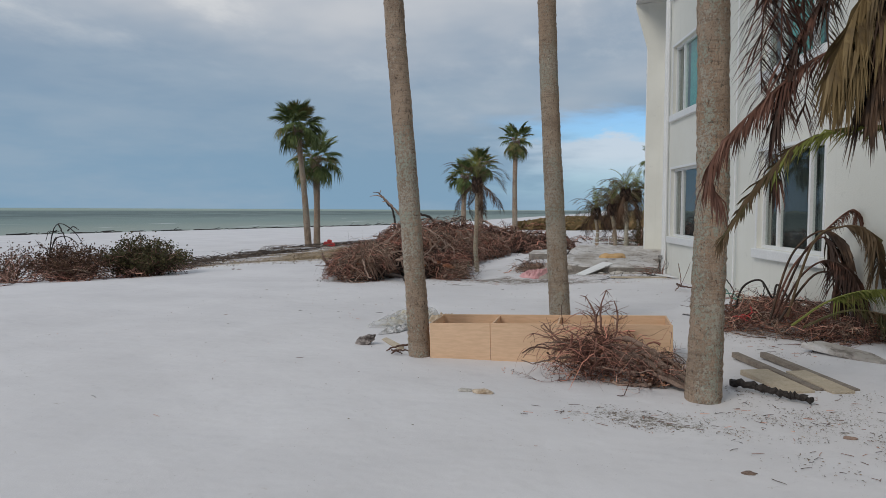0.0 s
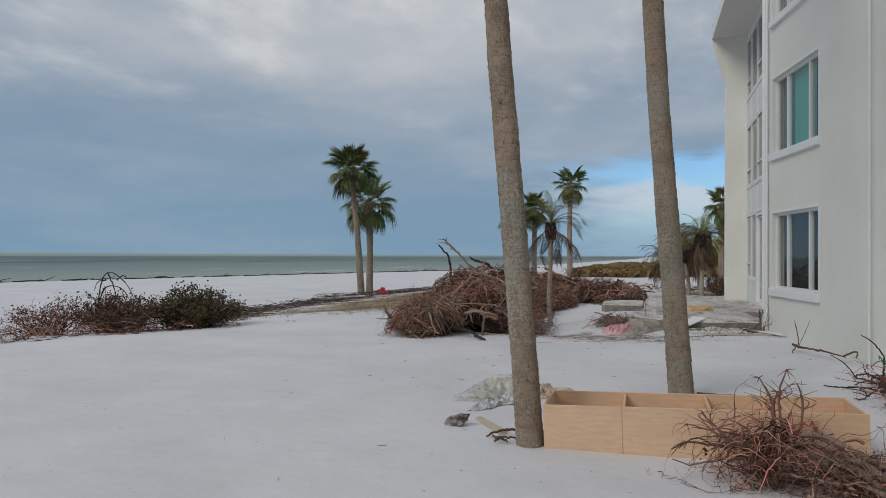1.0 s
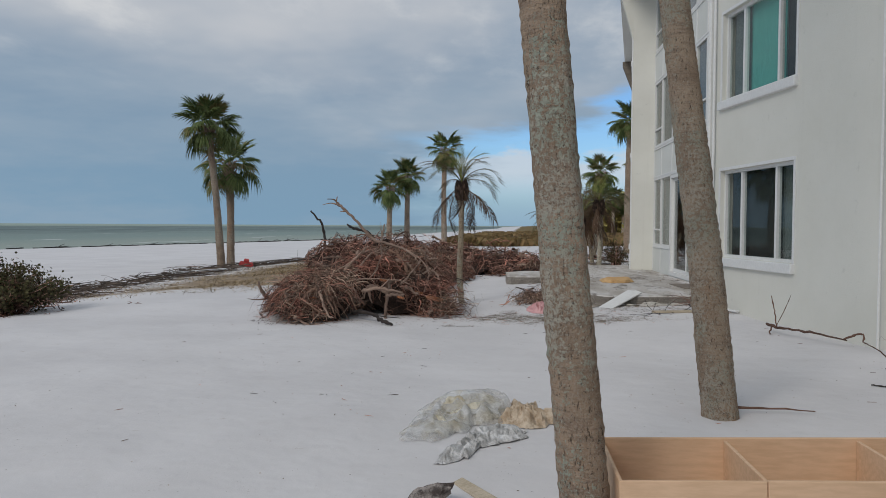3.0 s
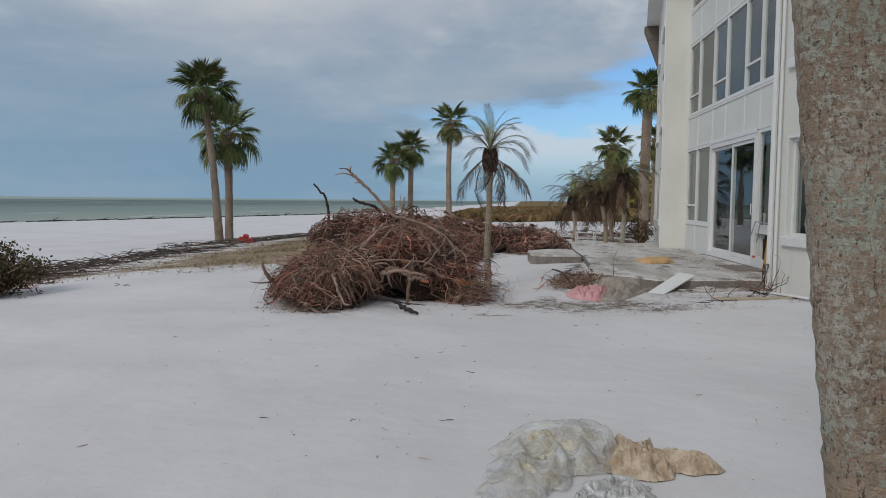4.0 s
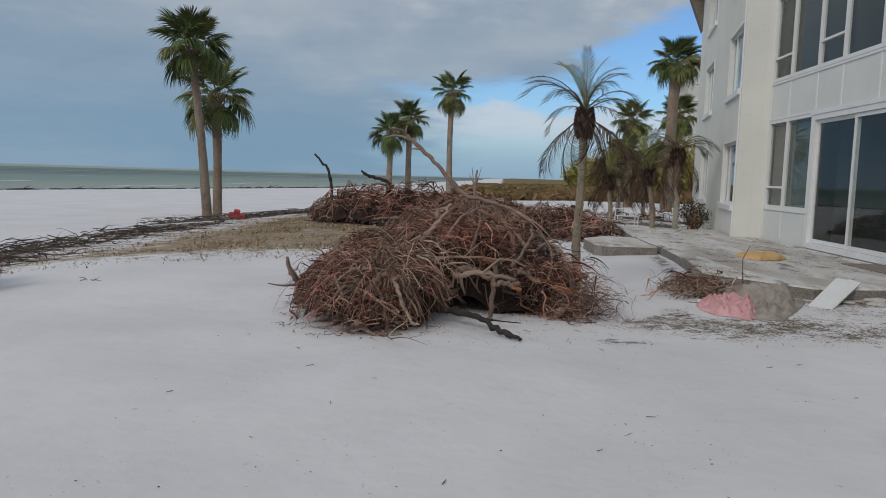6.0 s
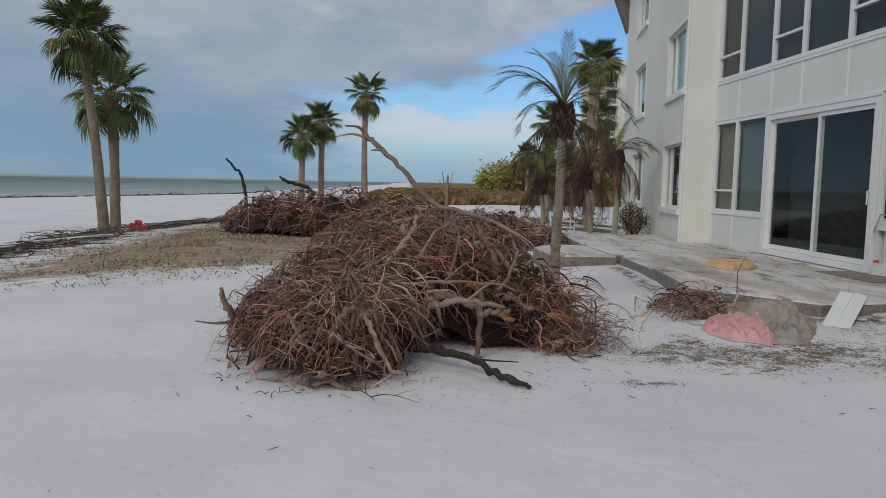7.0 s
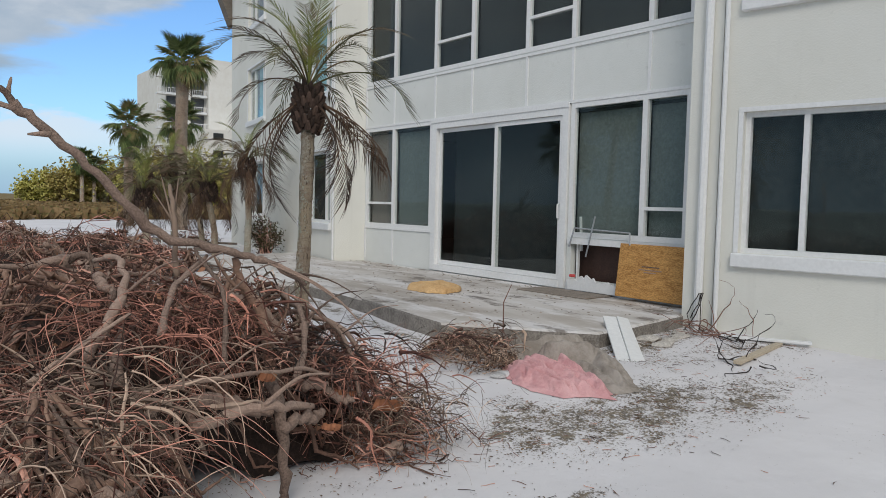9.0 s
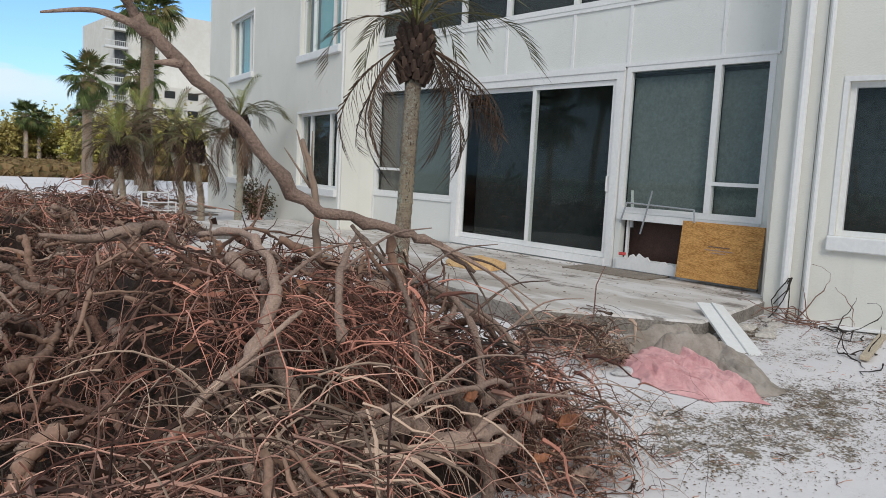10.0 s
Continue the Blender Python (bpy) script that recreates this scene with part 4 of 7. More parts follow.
sabal([g0(-14.29, 35.04), (-14.28, 35.04, 1.6), (-14.30, 35.04, 2.8), (-14.33, 35.03, 3.95)], [0.18, 0.15, 0.165, 0.16], 22, "shorter cabbage palm with a drooping crown on the beach", 1.18, 22, 1, "palms on the beach", low=-0.75, bark=BARKD)
# three far off beyond the brush
sabal([g0(-10.9, 57.0), (-10.85, 57, 2), (-10.8, 57, 4.0)], [0.22, 0.19, 0.19], 31, "cabbage palm far along the beach", 1.15, 24, 1, "far palms", bark=BARKD)
sabal([g0(-9.8, 58.8), (-9.8, 58.8, 2.5), (-9.75, 58.8, 5.0)], [0.22, 0.19, 0.19], 32, "cabbage palm far along the beach", 1.15, 24, 1, "far palms", bark=BARKD)
sabal([g0(-6.9, 58.0), (-6.95, 58.0, 3.5), (-6.9, 58.0, 6.9)], [0.22, 0.18, 0.18], 33, "tall thin cabbage palm far along the beach", 1.2, 22, 2, "far palms", low=-0.9, bark=BARKD)
# by the north wing
sabal([g0(4.3, 44.2), (4.3, 44.2, 3.5), (4.4, 44.2, 6.95)], [0.28, 0.25, 0.25], 34, "cabbage palm with a dense crown beside the building", 1.0, 40, 2, "palms by the north wing", low=-0.55, bark=BARKD)
sabal([g0(3.2, 48.2), (3.2, 48.2, 2.5), (3.25, 48.2, 4.5)], [0.24, 0.2, 0.2], 35, "cabbage palm with a ragged crown in the garden", 1.0, 24, 5, "palms by the north wing", low=-1.0, bark=BARKD)
sabal([g0(6.0, 50.0), (6.0, 50, 2.5), (6.05, 50, 5.0)], [0.24, 0.2, 0.2], 36, "cabbage palm with a ragged crown in the garden", 1.0, 24, 5, "palms by the north wing", low=-1.0, bark=BARKD)

FEATH = [meshed(feather_frond(s, 0.95, d, 0.15, 30, hang_=0.3), FEATHER, "green_frond") for s, d in ((1, 0.7), (2, 1.2))]
FEATHM = [meshed(feather_frond(s, 1.0, d, 0.13, 32, hang_=0.9, ragged=0.2), FEATHMIX, "browning_frond") for s, d in ((3, 1.3), (4, 1.8), (5, 2.2))]
FEATHD = [meshed(feather_frond(s, 0.9, d, 0.15, 34, hang_=1.2, ragged=0.15), DEAD, "dead_frond") for s, d in ((6, 1.3), (7, 1.0), (8, 0.7))]


def date_palm(path, radii, seed, label, size=1.0, green=9, mixed=16, dead=14, head=0.17, group="", sides_only=False):
    rng = random.Random(seed)
    path = smooth_path(path)
    n = len(path)
    rad = [np.interp(i / (n - 1), np.linspace(0, 1, len(radii)), radii) for i in range(n)]
    tree = thing("pygmy_date_palm", label, "palm tree", path[0], group)
    part("trunk", trunk_mesh(path, rad, seed, 0.022, 14, 0.11), BARKG, tree, smooth=True)
    top = path[-1]
    lines = []
    for i in range(90):
        a_, h = i * 2.4, 0.36 * size * i / 90
        rr = head * size * (0.62 + 0.42 * math.sin(math.pi * min(1, 0.12 + h / 0.36 / size * 0.85)))
        o = top + Vector((math.cos(a_) * rr * 0.75, math.sin(a_) * rr * 0.75, h - 0.02))
        e = o + Vector((math.cos(a_) * 0.6, math.sin(a_) * 0.6, 0.8)) * 0.07 * size
        lines.append(([o, e], [0.03 * size, 0.012 * size]))
    part("trunk_head", tubes(lines, 5), HEADM, tree, "dark knobbly head of old leaf bases", kind="stuff")
    crown = top + Vector((0, 0, 0.36 * size))
    for i in range(green):
        put_frond(tree, FEATH[i % 2], crown, i * 2.4 + rng.gauss(0, 0.2), 1.52 - 0.40 * i / green, rng.gauss(0, 0.3), size * rng.uniform(0.72, 0.92))
    for i in range(mixed):
        az = i * 2.4 + 1 + rng.gauss(0, 0.2)
        el = 1.1 - 0.65 * i / mixed
        if sides_only and el < 0.85 and math.cos(az - 4.1) > 0.35:
            el = 1.0
        put_frond(tree, FEATHM[i % 3], crown - Vector((0, 0, 0.03)), az, el, rng.gauss(0, 0.3), size * rng.uniform(0.8, 1.02))
    for i in range(dead):
        az = i * 2.4 + rng.gauss(0, 0.4)
        if sides_only:
            az = (-0.75 if i % 5 < 3 else 2.4) + rng.gauss(0, 0.42)
        o = crown - Vector((0, 0, 0.14 * size)) + Vector((math.cos(az), math.sin(az), 0)) * head * size * 0.7
        put_frond(tree, FEATHD[i % 3], o, az, -0.35 - 0.8 * rng.random(), rng.gauss(0, 0.4), size * rng.uniform(0.75, 1.0), "dead_frond")
    return tree


date_palm([(-3.05, 17.92, -0.25), (-3.11, 17.92, 0.5), (-3.09, 17.92, 1.2), (-3.08, 17.9, 1.93)], [0.062, 0.056, 0.050, 0.054], 41, "pygmy date palm with wilted fronds and a dark knobbly head", 0.98, 8, 14, 11, 0.125, sides_only=True)
cluster = [((0.80, 28.6), (0.78, 28.5, 1.85), 1.0), ((0.45, 29.6), (0.30, 29.6, 1.3), 1.0), ((1.0, 32.0), (0.7, 31.9, 1.5), 1.15), ((-0.3, 32.5), (-0.35, 32.6, 1.1), 1.1), ((0.4, 35.5), (0.5, 35.5, 1.5), 1.25), ((1.6, 36.5), (1.5, 36.5, 1.9), 1.25)]
for i, ((x, y), top, s) in enumerate(cluster):
    date_palm([g0(x, y), ((x + top[0]) / 2 + 0.05, (y + top[1]) / 2, top[2] * 0.5), top], [0.085, 0.07, 0.075], 50 + i, "battered pygmy date palm with brown hanging fronds beside the building", s * 1.22, 4, 20, 10, group="date palms by the north wing")


# ---- heaps of brush ----
ROOTS = plain("red_brown_root", (0.15, 0.085, 0.058), (0.34, 0.215, 0.155), 7, 0.9, fine=50, strength=0.5, vary=0.3)


def lobes(x, y, ls):
    h = 0.0
    for cx, cy_, rx, ry, hh in ls:
        q = ((x - cx) / rx) ** 2 + ((y - cy_) / ry) ** 2
        if q < 1:
            h = max(h, hh * (1 - q) ** 0.6)
    return h


def gnarled(pts, r, rng, taper=0.6):
    """A crooked, knotty run of wood along pts: its points and radii."""
    out, rad = [], []
    n = (len(pts) - 1) * 3
    for i in range(n + 1):
        t = i / 3
        k = min(len(pts) - 2, int(t))
        q = pts[k].lerp(pts[k + 1], t - k)
        if 0 < i < n:
            q = q + Vector((rng.gauss(0, 1), rng.gauss(0, 1), rng.gauss(0, 1))) * r * 0.22
        out.append(q)
        rad.append(r * (1 - taper * i / n) * rng.uniform(0.82, 1.14) * (1.35 if rng.random() < 0.08 else 1))
    return out, rad


def brush(name, label, ls, seed, twigs, branches, shares=(0.5, 0.3, 0.2), core=0.92, twig_len=(0.2, 0.6), rad=(0.002, 0.0065), big=(0.008, 0.024), lift=0.35, category="brush pile", spare=0.10):
    """A heap: a near-black core that paints in the shade of its gaps, loose twigs, and branches that can be told apart.
    """
    rng = random.Random(seed)
    x0, x1 = min(l[0] - l[2] for l in ls), max(l[0] + l[2] for l in ls)
    y0, y1 = min(l[1] - l[3] for l in ls), max(l[1] + l[3] for l in ls)
    ox, oy = sum(l[0] for l in ls) / len(ls), sum(l[1] for l in ls) / len(ls)
    heap = thing(name, label, category, (ox, oy, gz(ox, oy)))
    lumpy = lambda x, y: lobes(x, y, ls) * max(0.35, 0.96 + 0.42 * noise.noise(Vector((x * 1.7, y * 1.7, seed * 0.37))) + 0.24 * noise.noise(Vector((x * 4.1, y * 4.1, seed * 0.11))))
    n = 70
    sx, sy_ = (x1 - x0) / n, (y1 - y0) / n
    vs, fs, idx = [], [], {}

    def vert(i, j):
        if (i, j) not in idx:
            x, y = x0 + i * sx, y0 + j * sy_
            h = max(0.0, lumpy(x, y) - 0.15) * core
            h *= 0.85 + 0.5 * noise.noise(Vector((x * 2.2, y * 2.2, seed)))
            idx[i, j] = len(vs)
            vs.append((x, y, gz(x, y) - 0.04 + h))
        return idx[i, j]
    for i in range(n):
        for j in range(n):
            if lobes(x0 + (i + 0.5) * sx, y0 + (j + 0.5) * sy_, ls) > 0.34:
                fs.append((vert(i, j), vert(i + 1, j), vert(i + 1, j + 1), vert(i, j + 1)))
    part("shade_core", (vs, fs), CORE, heap, "near-black core that stands in for shade between the twigs", kind="stuff")

    def spot():
        while True:
            x, y = rng.uniform(x0, x1), rng.uniform(y0, y1)
            h = lumpy(x, y)
            if h > 0.03 and rng.random() < 0.42 + 1.5 * noise.noise(Vector((x * 2.6, y * 2.6, seed * 0.53))):
                return x, y, h

    def tamed(pts, loose):
        """Keeps a twig within the heap's outline, but for some that stick out."""
        out = pts[:2]
        for q in pts[2:]:
            h = lumpy(q.x, q.y)
            if h < 0.02 and not loose:
                break
            top = gz(q.x, q.y) + h + (0.35 if loose else 0.06)
            q.z = min(max(q.z, gz(q.x, q.y) + 0.006), max(top, gz(q.x, q.y) + 0.03))
            out.append(q)
        for q in out:
            q.z = max(q.z, gz(q.x, q.y) + 0.005)
        return out
    # broken shoots: a crooked stem with side shoots
    pools = {TWIG: [], TWIGR: [], ROOT: []}
    units = int(twigs / 8)
    for u in range(units):
        x, y, h = spot()
        f = min(0.999, max(0.0, rng.random() + 0.75 * noise.noise(Vector((x * 1.4, y * 1.4, seed * 0.7)))))
        mat = TWIG if f < shares[0] else TWIGR if f < shares[0] + shares[1] else ROOT
        z = gz(x, y) + h * (0.08 + 0.92 * rng.random() ** 0.55)
        ln = rng.uniform(*twig_len) * 1.5
        a_ = rng.uniform(0, 6.283)
        loose = rng.random() < spare
        pts = tamed(wander(rng, (x, y, z), (math.cos(a_), math.sin(a_), rng.gauss(0.1, lift)), ln, 7, 0.25, 0.02), loose)
        r = rad[0] + (rad[1] - rad[0]) * rng.random() ** 1.6
        r *= 1.5
        m = len(pts)
        pools[mat].append((pts, [r * (1 - 0.7 * k / (m - 1)) * rng.uniform(0.75, 1.3) for k in range(m)]))
        if m < 4:
            continue
        for _ in range(rng.randint(3, 7)):
            k = rng.randint(1, m - 2)
            d = (pts[k + 1] - pts[k]).normalized() * 0.7 + Vector((rng.gauss(0, 0.6), rng.gauss(0, 0.6), rng.gauss(0.1, 0.5)))
            sp = tamed(wander(rng, pts[k], d, ln * rng.uniform(0.25, 0.6), 4, 0.30), loose)
            q = len(sp)
            pools[mat].append((sp, [r * 0.55 * (1 - 0.75 * k2 / (q - 1)) for k2 in range(q)]))
            if q > 3 and rng.random() < 0.5:
                s2 = tamed(wander(rng, sp[2], (sp[2] - sp[1]).normalized() + Vector((rng.gauss(0, 0.7), rng.gauss(0, 0.7), rng.gauss(0.2, 0.5))), ln * 0.26, 3, 0.28), loose)
                pools[mat].append((s2, [r * 0.3 * (1 - 0.2 * k2) for k2 in range(len(s2))]))
    # twigs strewn round the foot
    for _ in range(units // 9):
        l = rng.choice(ls)
        a_, q = rng.uniform(0, 6.283), rng.uniform(0.92, 1.16)
        x, y = l[0] + math.cos(a_) * l[2] * q, l[1] + math.sin(a_) * l[3] * q
        if lobes(x, y, ls) > 0.25:
            continue
        b_ = rng.uniform(0, 6.283)
        pts = [Vector((p.x, p.y, gz(p.x, p.y) + 0.008 + 0.03 * rng.random())) for p in wander(rng, (x, y, 0), (math.cos(b_), math.sin(b_), 0), rng.uniform(0.06, 0.26), 6, 0.5)]
        pools[TWIG].append((pts, [rad[1] * 0.6 * (1 - 0.12 * k) for k in range(7)]))
    # shreds of leaf and bark caught in the heap
    vs, fs = [], []
    for _ in range(int(twigs * 0.22)):
        x, y, h = spot()
        o = Vector((x, y, gz(x, y) + h * (0.3 + 0.7 * rng.random() ** 0.4)))
        d = Vector((rng.gauss(0, 1), rng.gauss(0, 1), rng.gauss(0, 0.7))).normalized()
        w = d.cross(Vector((rng.gauss(0, 1), rng.gauss(0, 1), rng.gauss(0, 1)))).normalized()
        s = rng.uniform(0.010, 0.034) * (rad[1] / 0.0065) ** 0.5
        b_ = len(vs)
        vs += [o - d * s, o + w * s * 0.4, o + d * s, o - w * s * 0.4 + Vector((0, 0, 0.3 * s))]
        fs.append((b_, b_ + 1, b_ + 2, b_ + 3))
    part("leaf_shred", (vs, fs), SHRED, heap, "dry red-brown leaf shreds", kind="stuff")
    for mat, lines in pools.items():
        if lines:
            part("twig_tangle", tubes(lines, 3, False), mat, heap, kind="stuff")
    for i in range(branches):
        x, y, h = spot()
        z = gz(x, y) + h * rng.uniform(0.8, 1.0)
        ln = rng.uniform(0.3, 1.0)
        a_ = rng.uniform(0, 6.283)
        pts = tamed(wander(rng, (x, y, z), (math.cos(a_), math.sin(a_), rng.gauss(0.0, 0.25)), ln, 8, 0.27, 0.02), rng.random() < spare)
        r = rng.uniform(*big) * rng.uniform(0.5, 1.0)
        m = len(pts)
        stem = part("branch", tubes([gnarled(pts, r, rng)], 7), rng.choice((BRANCH, BRANCH, ROOTS, DARKB)), heap, smooth=True)
        for _ in range(2 if m > 5 else 0):
            k = rng.randint(2, m - 2)
            sp = tamed(wander(rng, pts[k], (pts[k] - pts[k - 1]).normalized() + Vector((rng.gauss(0, 0.6), rng.gauss(0, 0.6), rng.gauss(0.1, 0.5))), ln * 0.45, 6, 0.35), False)
            part("twig", tubes([gnarled(sp, r * 0.55, rng)], 5), stem.data.materials[0], stem, smooth=True)
    return heap


def mop(heap, apex, count, reach, seed, material, rad=(0.0015, 0.0042), toward=None, spread=3.15, up=0.3):
    """Roots that spring from one stump and hang to the ground like hair."""
    rng = random.Random(seed)
    lines = []
    a0 = math.atan2(toward[1], toward[0]) if toward else 0.0
    for _ in range(count):
        a_ = a0 + rng.uniform(-spread, spread)
        ln = reach * rng.uniform(0.45, 1.1)
        o = Vector(apex) + Vector((rng.gauss(0, 0.22), rng.gauss(0, 0.20), rng.gauss(0, 0.09)))
        pts = wander(rng, o, (math.cos(a_), math.sin(a_), up + rng.gauss(0, 0.3)), ln, 9, 0.27, 0.12 + 0.12 * rng.random())
        for q in pts:
            q.z = max(q.z, gz(q.x, q.y) + 0.006)
        r = rng.uniform(*rad) * (3.0 if rng.random() < 0.10 else 1)
        lines.append((pts, [r * (1 - 0.085 * k) * rng.uniform(0.75, 1.3) for k in range(10)]))
    return part("root_hairs", tubes(lines, 4, False), material, heap, "fine hanging roots", kind="stuff")


def limb(name, heap, pts, radii, material, label="", forks=(), seed=1, sides=9, rough=0.13):
    rng = random.Random(seed)
    path = smooth_path(pts, 6)
    n = len(path)
    rad = [float(np.interp(i / (n - 1), np.linspace(0, 1, len(radii)), radii)) * rng.uniform(1 - rough, 1 + rough) for i in range(n)]
    for i in range(1, n - 1):
        path[i] = path[i] + Vector((rng.gauss(0, 1), rng.gauss(0, 1), rng.gauss(0, 1))) * rad[i] * 0.34
        rad[i] *= 1.3 if rng.random() < 0.10 else 1
    stem = part(name, tubes([(path, rad)], sides), material, heap, label, smooth=True)
    for f, fr in forks:
        fp = smooth_path(f, 4)
        part("twig", tubes([(fp, [fr * (1 - 0.75 * i / (len(fp) - 1)) * rng.uniform(0.85, 1.15) for i in range(len(fp))])], 6), material, stem, smooth=True)
    return stem


PILE = [(-5.75, 17.0, 0.75, 1.3, 0.62), (-5.5, 17.2, 0.95, 1.1, 0.82), (-5.46, 16.05, 0.84, 1.25, 0.66), (-4.75, 17.20, 1.3, 1.05, 1.08), (-4.30, 17.3, 1.0, 1.05, 1.05), (-3.85, 16.95, 0.72, 0.75, 0.74), (-5.2, 16.65, 0.72, 0.75, 0.78), (-3.3, 16.35, 0.45, 0.42, 0.20), (-5.35, 18.3, 0.95, 1.3, 0.7), (-4.35, 19.2, 0.95, 2.2, 0.82), (-4.8, 21.5, 1.35, 2.6, 0.85), (-4.9, 25.0, 1.8, 2.8, 0.9)]
pile = brush("brush_pile", "large heap of uprooted brown branches, roots and twigs on the sand", PILE, 101, 40000, 330, (0.48, 0.36, 0.16), twig_len=(0.12, 0.42), spare=0.09, rad=(0.0018, 0.0068), big=(0.012, 0.042))
mop(pile, (-5.32, 15.60, 0.46), 160, 0.68, 201, ROOT, toward=(-0.3, -1), spread=2.4)
mop(pile, (-5.45, 15.75, 0.46), 420, 0.72, 202, TWIG, toward=(-0.6, -0.6), spread=2.4)
mop(pile, (-5.30, 15.70, 0.42), 300, 0.72, 206, TWIGR, toward=(-0.2, -0.6), spread=2.4)
mop(pile, (-3.72, 16.62, 0.42), 240, 0.40, 203, BLACKW, (0.0015, 0.004), (0.3, -1), 1.7)
mop(pile, (-3.80, 16.60, 0.42), 330, 0.38, 208, TWIG, (0.0015, 0.0045), (0.2, -1), 1.7)
mop(pile, (-3.55, 16.50, 0.36), 260, 0.42, 204, TWIGR, (0.0015, 0.0045), (0.7, -1), 1.6)
mop(pile, (-3.22, 16.30, 0.14), 420, 0.40, 207, ROOT, (0.001, 0.003), (0.7, -0.5), 3.1)
mop(pile, (-4.55, 16.50, 0.75), 250, 0.5, 205, TWIGR, toward=(0.1, -1), spread=1.6)
mop(pile, (-5.05, 15.85, 0.55), 200, 0.50, 211, ROOT, (0.0015, 0.0050), (0.0, -1), 2.4)
# the upturned stump whose roots fan down to the sand
rg = random.Random(88)
for i in range(22):
    a_ = -2.1 + 2.9 * i / 21 + rg.gauss(0, 0.12)
    rc, top = rg.uniform(0.34, 0.62), Vector((-5.30 + rg.gauss(0, 0.05), 15.58 + rg.gauss(0, 0.05), 0.58 + rg.gauss(0, 0.05)))
    ex, ey = top.x + math.cos(a_) * rc, top.y + math.sin(a_) * rc
    end = Vector((ex, ey, gz(ex, ey) + rg.uniform(0.01, 0.12)))
    m1, m2 = top.lerp(end, 0.3) + Vector((0, 0, 0.05)), top.lerp(end, 0.7) + Vector((rg.gauss(0, 0.03), rg.gauss(0, 0.03), 0.03))
    r = rg.uniform(0.008, 0.019)
    forks = [([m, m + Vector((math.cos(a_ + d) * 0.12, math.sin(a_ + d) * 0.12, -0.08)), m + Vector((math.cos(a_ + d) * 0.2, math.sin(a_ + d) * 0.2, -0.2))], r * 0.5) for m, d in ((m1, 0.6), (m2, -0.7))]
    for f, _ in forks:
        for q in f:
            q.z = max(q.z, gz(q.x, q.y) + 0.008)
    limb("root", pile, [top, m1, m2, end], [r * 0.6, r, r * 0.75, r * 0.4], (ROOTS, BRANCH)[i % 2], "pale root of an upturned stump" if i == 0 else "", forks, 300 + i, 6)
limb("branch", pile, [(-3.80, 16.48, 0.90), (-4.0, 16.56, 1.04), (-4.19, 16.63, 1.09), (-4.55, 16.70, 1.20), (-4.86, 16.73, 1.50), (-5.06, 16.75, 1.70), (-5.22, 16.77, 1.83)], [0.009, 0.016, 0.021, 0.024, 0.023, 0.022, 0.027], BRANCH, "long bare leaning branch with a broken tip",
     [([(-5.20, 16.77, 1.80), (-5.27, 16.75, 1.89), (-5.40, 16.74, 1.90)], 0.022), ([(-5.21, 16.77, 1.80), (-5.34, 16.79, 1.83), (-5.5, 16.82, 1.80)], 0.016), ([(-5.06, 16.75, 1.69), (-5.16, 16.74, 1.68)], 0.024), ([(-5.24, 16.77, 1.86), (-5.22, 16.78, 1.95)], 0.018),
      ([(-3.95, 16.54, 1.02), (-3.68, 16.42, 0.86), (-3.48, 16.3, 0.62)], 0.012), ([(-3.9, 16.52, 0.98), (-3.62, 16.55, 0.92), (-3.42, 16.5, 0.80)], 0.009), ([(-4.0, 16.56, 1.03), (-3.8, 16.4, 0.92), (-3.66, 16.2, 0.78)], 0.008), ([(-3.85, 16.5, 0.94), (-3.72, 16.46, 0.75), (-3.70, 16.42, 0.6)], 0.007)], 3)
limb("branch", pile, [(-4.16, 16.66, 1.06), (-4.10, 16.70, 0.90), (-3.98, 16.70, 0.74), (-3.97, 16.66, 0.55), (-3.93, 16.60, 0.34)], [0.016, 0.022, 0.028, 0.027, 0.03], ROOTS, "pale forked limb", [([(-4.02, 16.70, 0.80), (-4.14, 16.78, 0.92), (-4.2, 16.85, 1.05)], 0.018), ([(-3.97, 16.66, 0.56), (-3.86, 16.62, 0.72), (-3.85, 16.6, 0.88)], 0.010)], 61)
limb("root_stock", pile, [(-4.78, 18.10, 0.98), (-4.72, 18.15, 0.80), (-4.64, 18.2, 0.62), (-4.50, 18.25, 0.42)], [0.04, 0.055, 0.06, 0.05], BRANCH, "twisted grey piece of root stock", [([(-4.75, 18.12, 0.95), (-4.62, 18.1, 0.98), (-4.5, 18.05, 0.75), (-4.42, 18.0, 0.55)], 0.035), ([(-4.78, 18.1, 0.96), (-5.0, 18.05, 0.92), (-5.25, 18.0, 0.95)], 0.04)], 62, rough=0.25)
limb("root_stock", pile, [(-4.72, 16.98, 0.50), (-4.50, 16.90, 0.47), (-4.28, 16.82, 0.42), (-4.08, 16.78, 0.36)], [0.038, 0.046, 0.044, 0.034], BRANCH, "thick pale log in the heap", [], 63, rough=0.2)
limb("root_stock", pile, [(-4.62, 16.76, 0.40), (-4.40, 16.68, 0.36), (-4.18, 16.62, 0.30)], [0.034, 0.04, 0.032], ROOTS, "thick pale log in the heap", [], 64, rough=0.2)
limb("branch", pile, [(-4.75, 15.75, 0.02), (-4.55, 15.6, 0.05), (-4.25, 15.3, 0.01), (-4.05, 15.05, -0.05), (-3.93, 14.92, -0.06)], [0.032, 0.032, 0.028, 0.024, 0.012], BLACKW, "wet black branch lying on the sand",
     [([(-4.45, 15.5, 0.03), (-4.2, 15.55, -0.02), (-3.9, 15.6, -0.05)], 0.015)], 4)
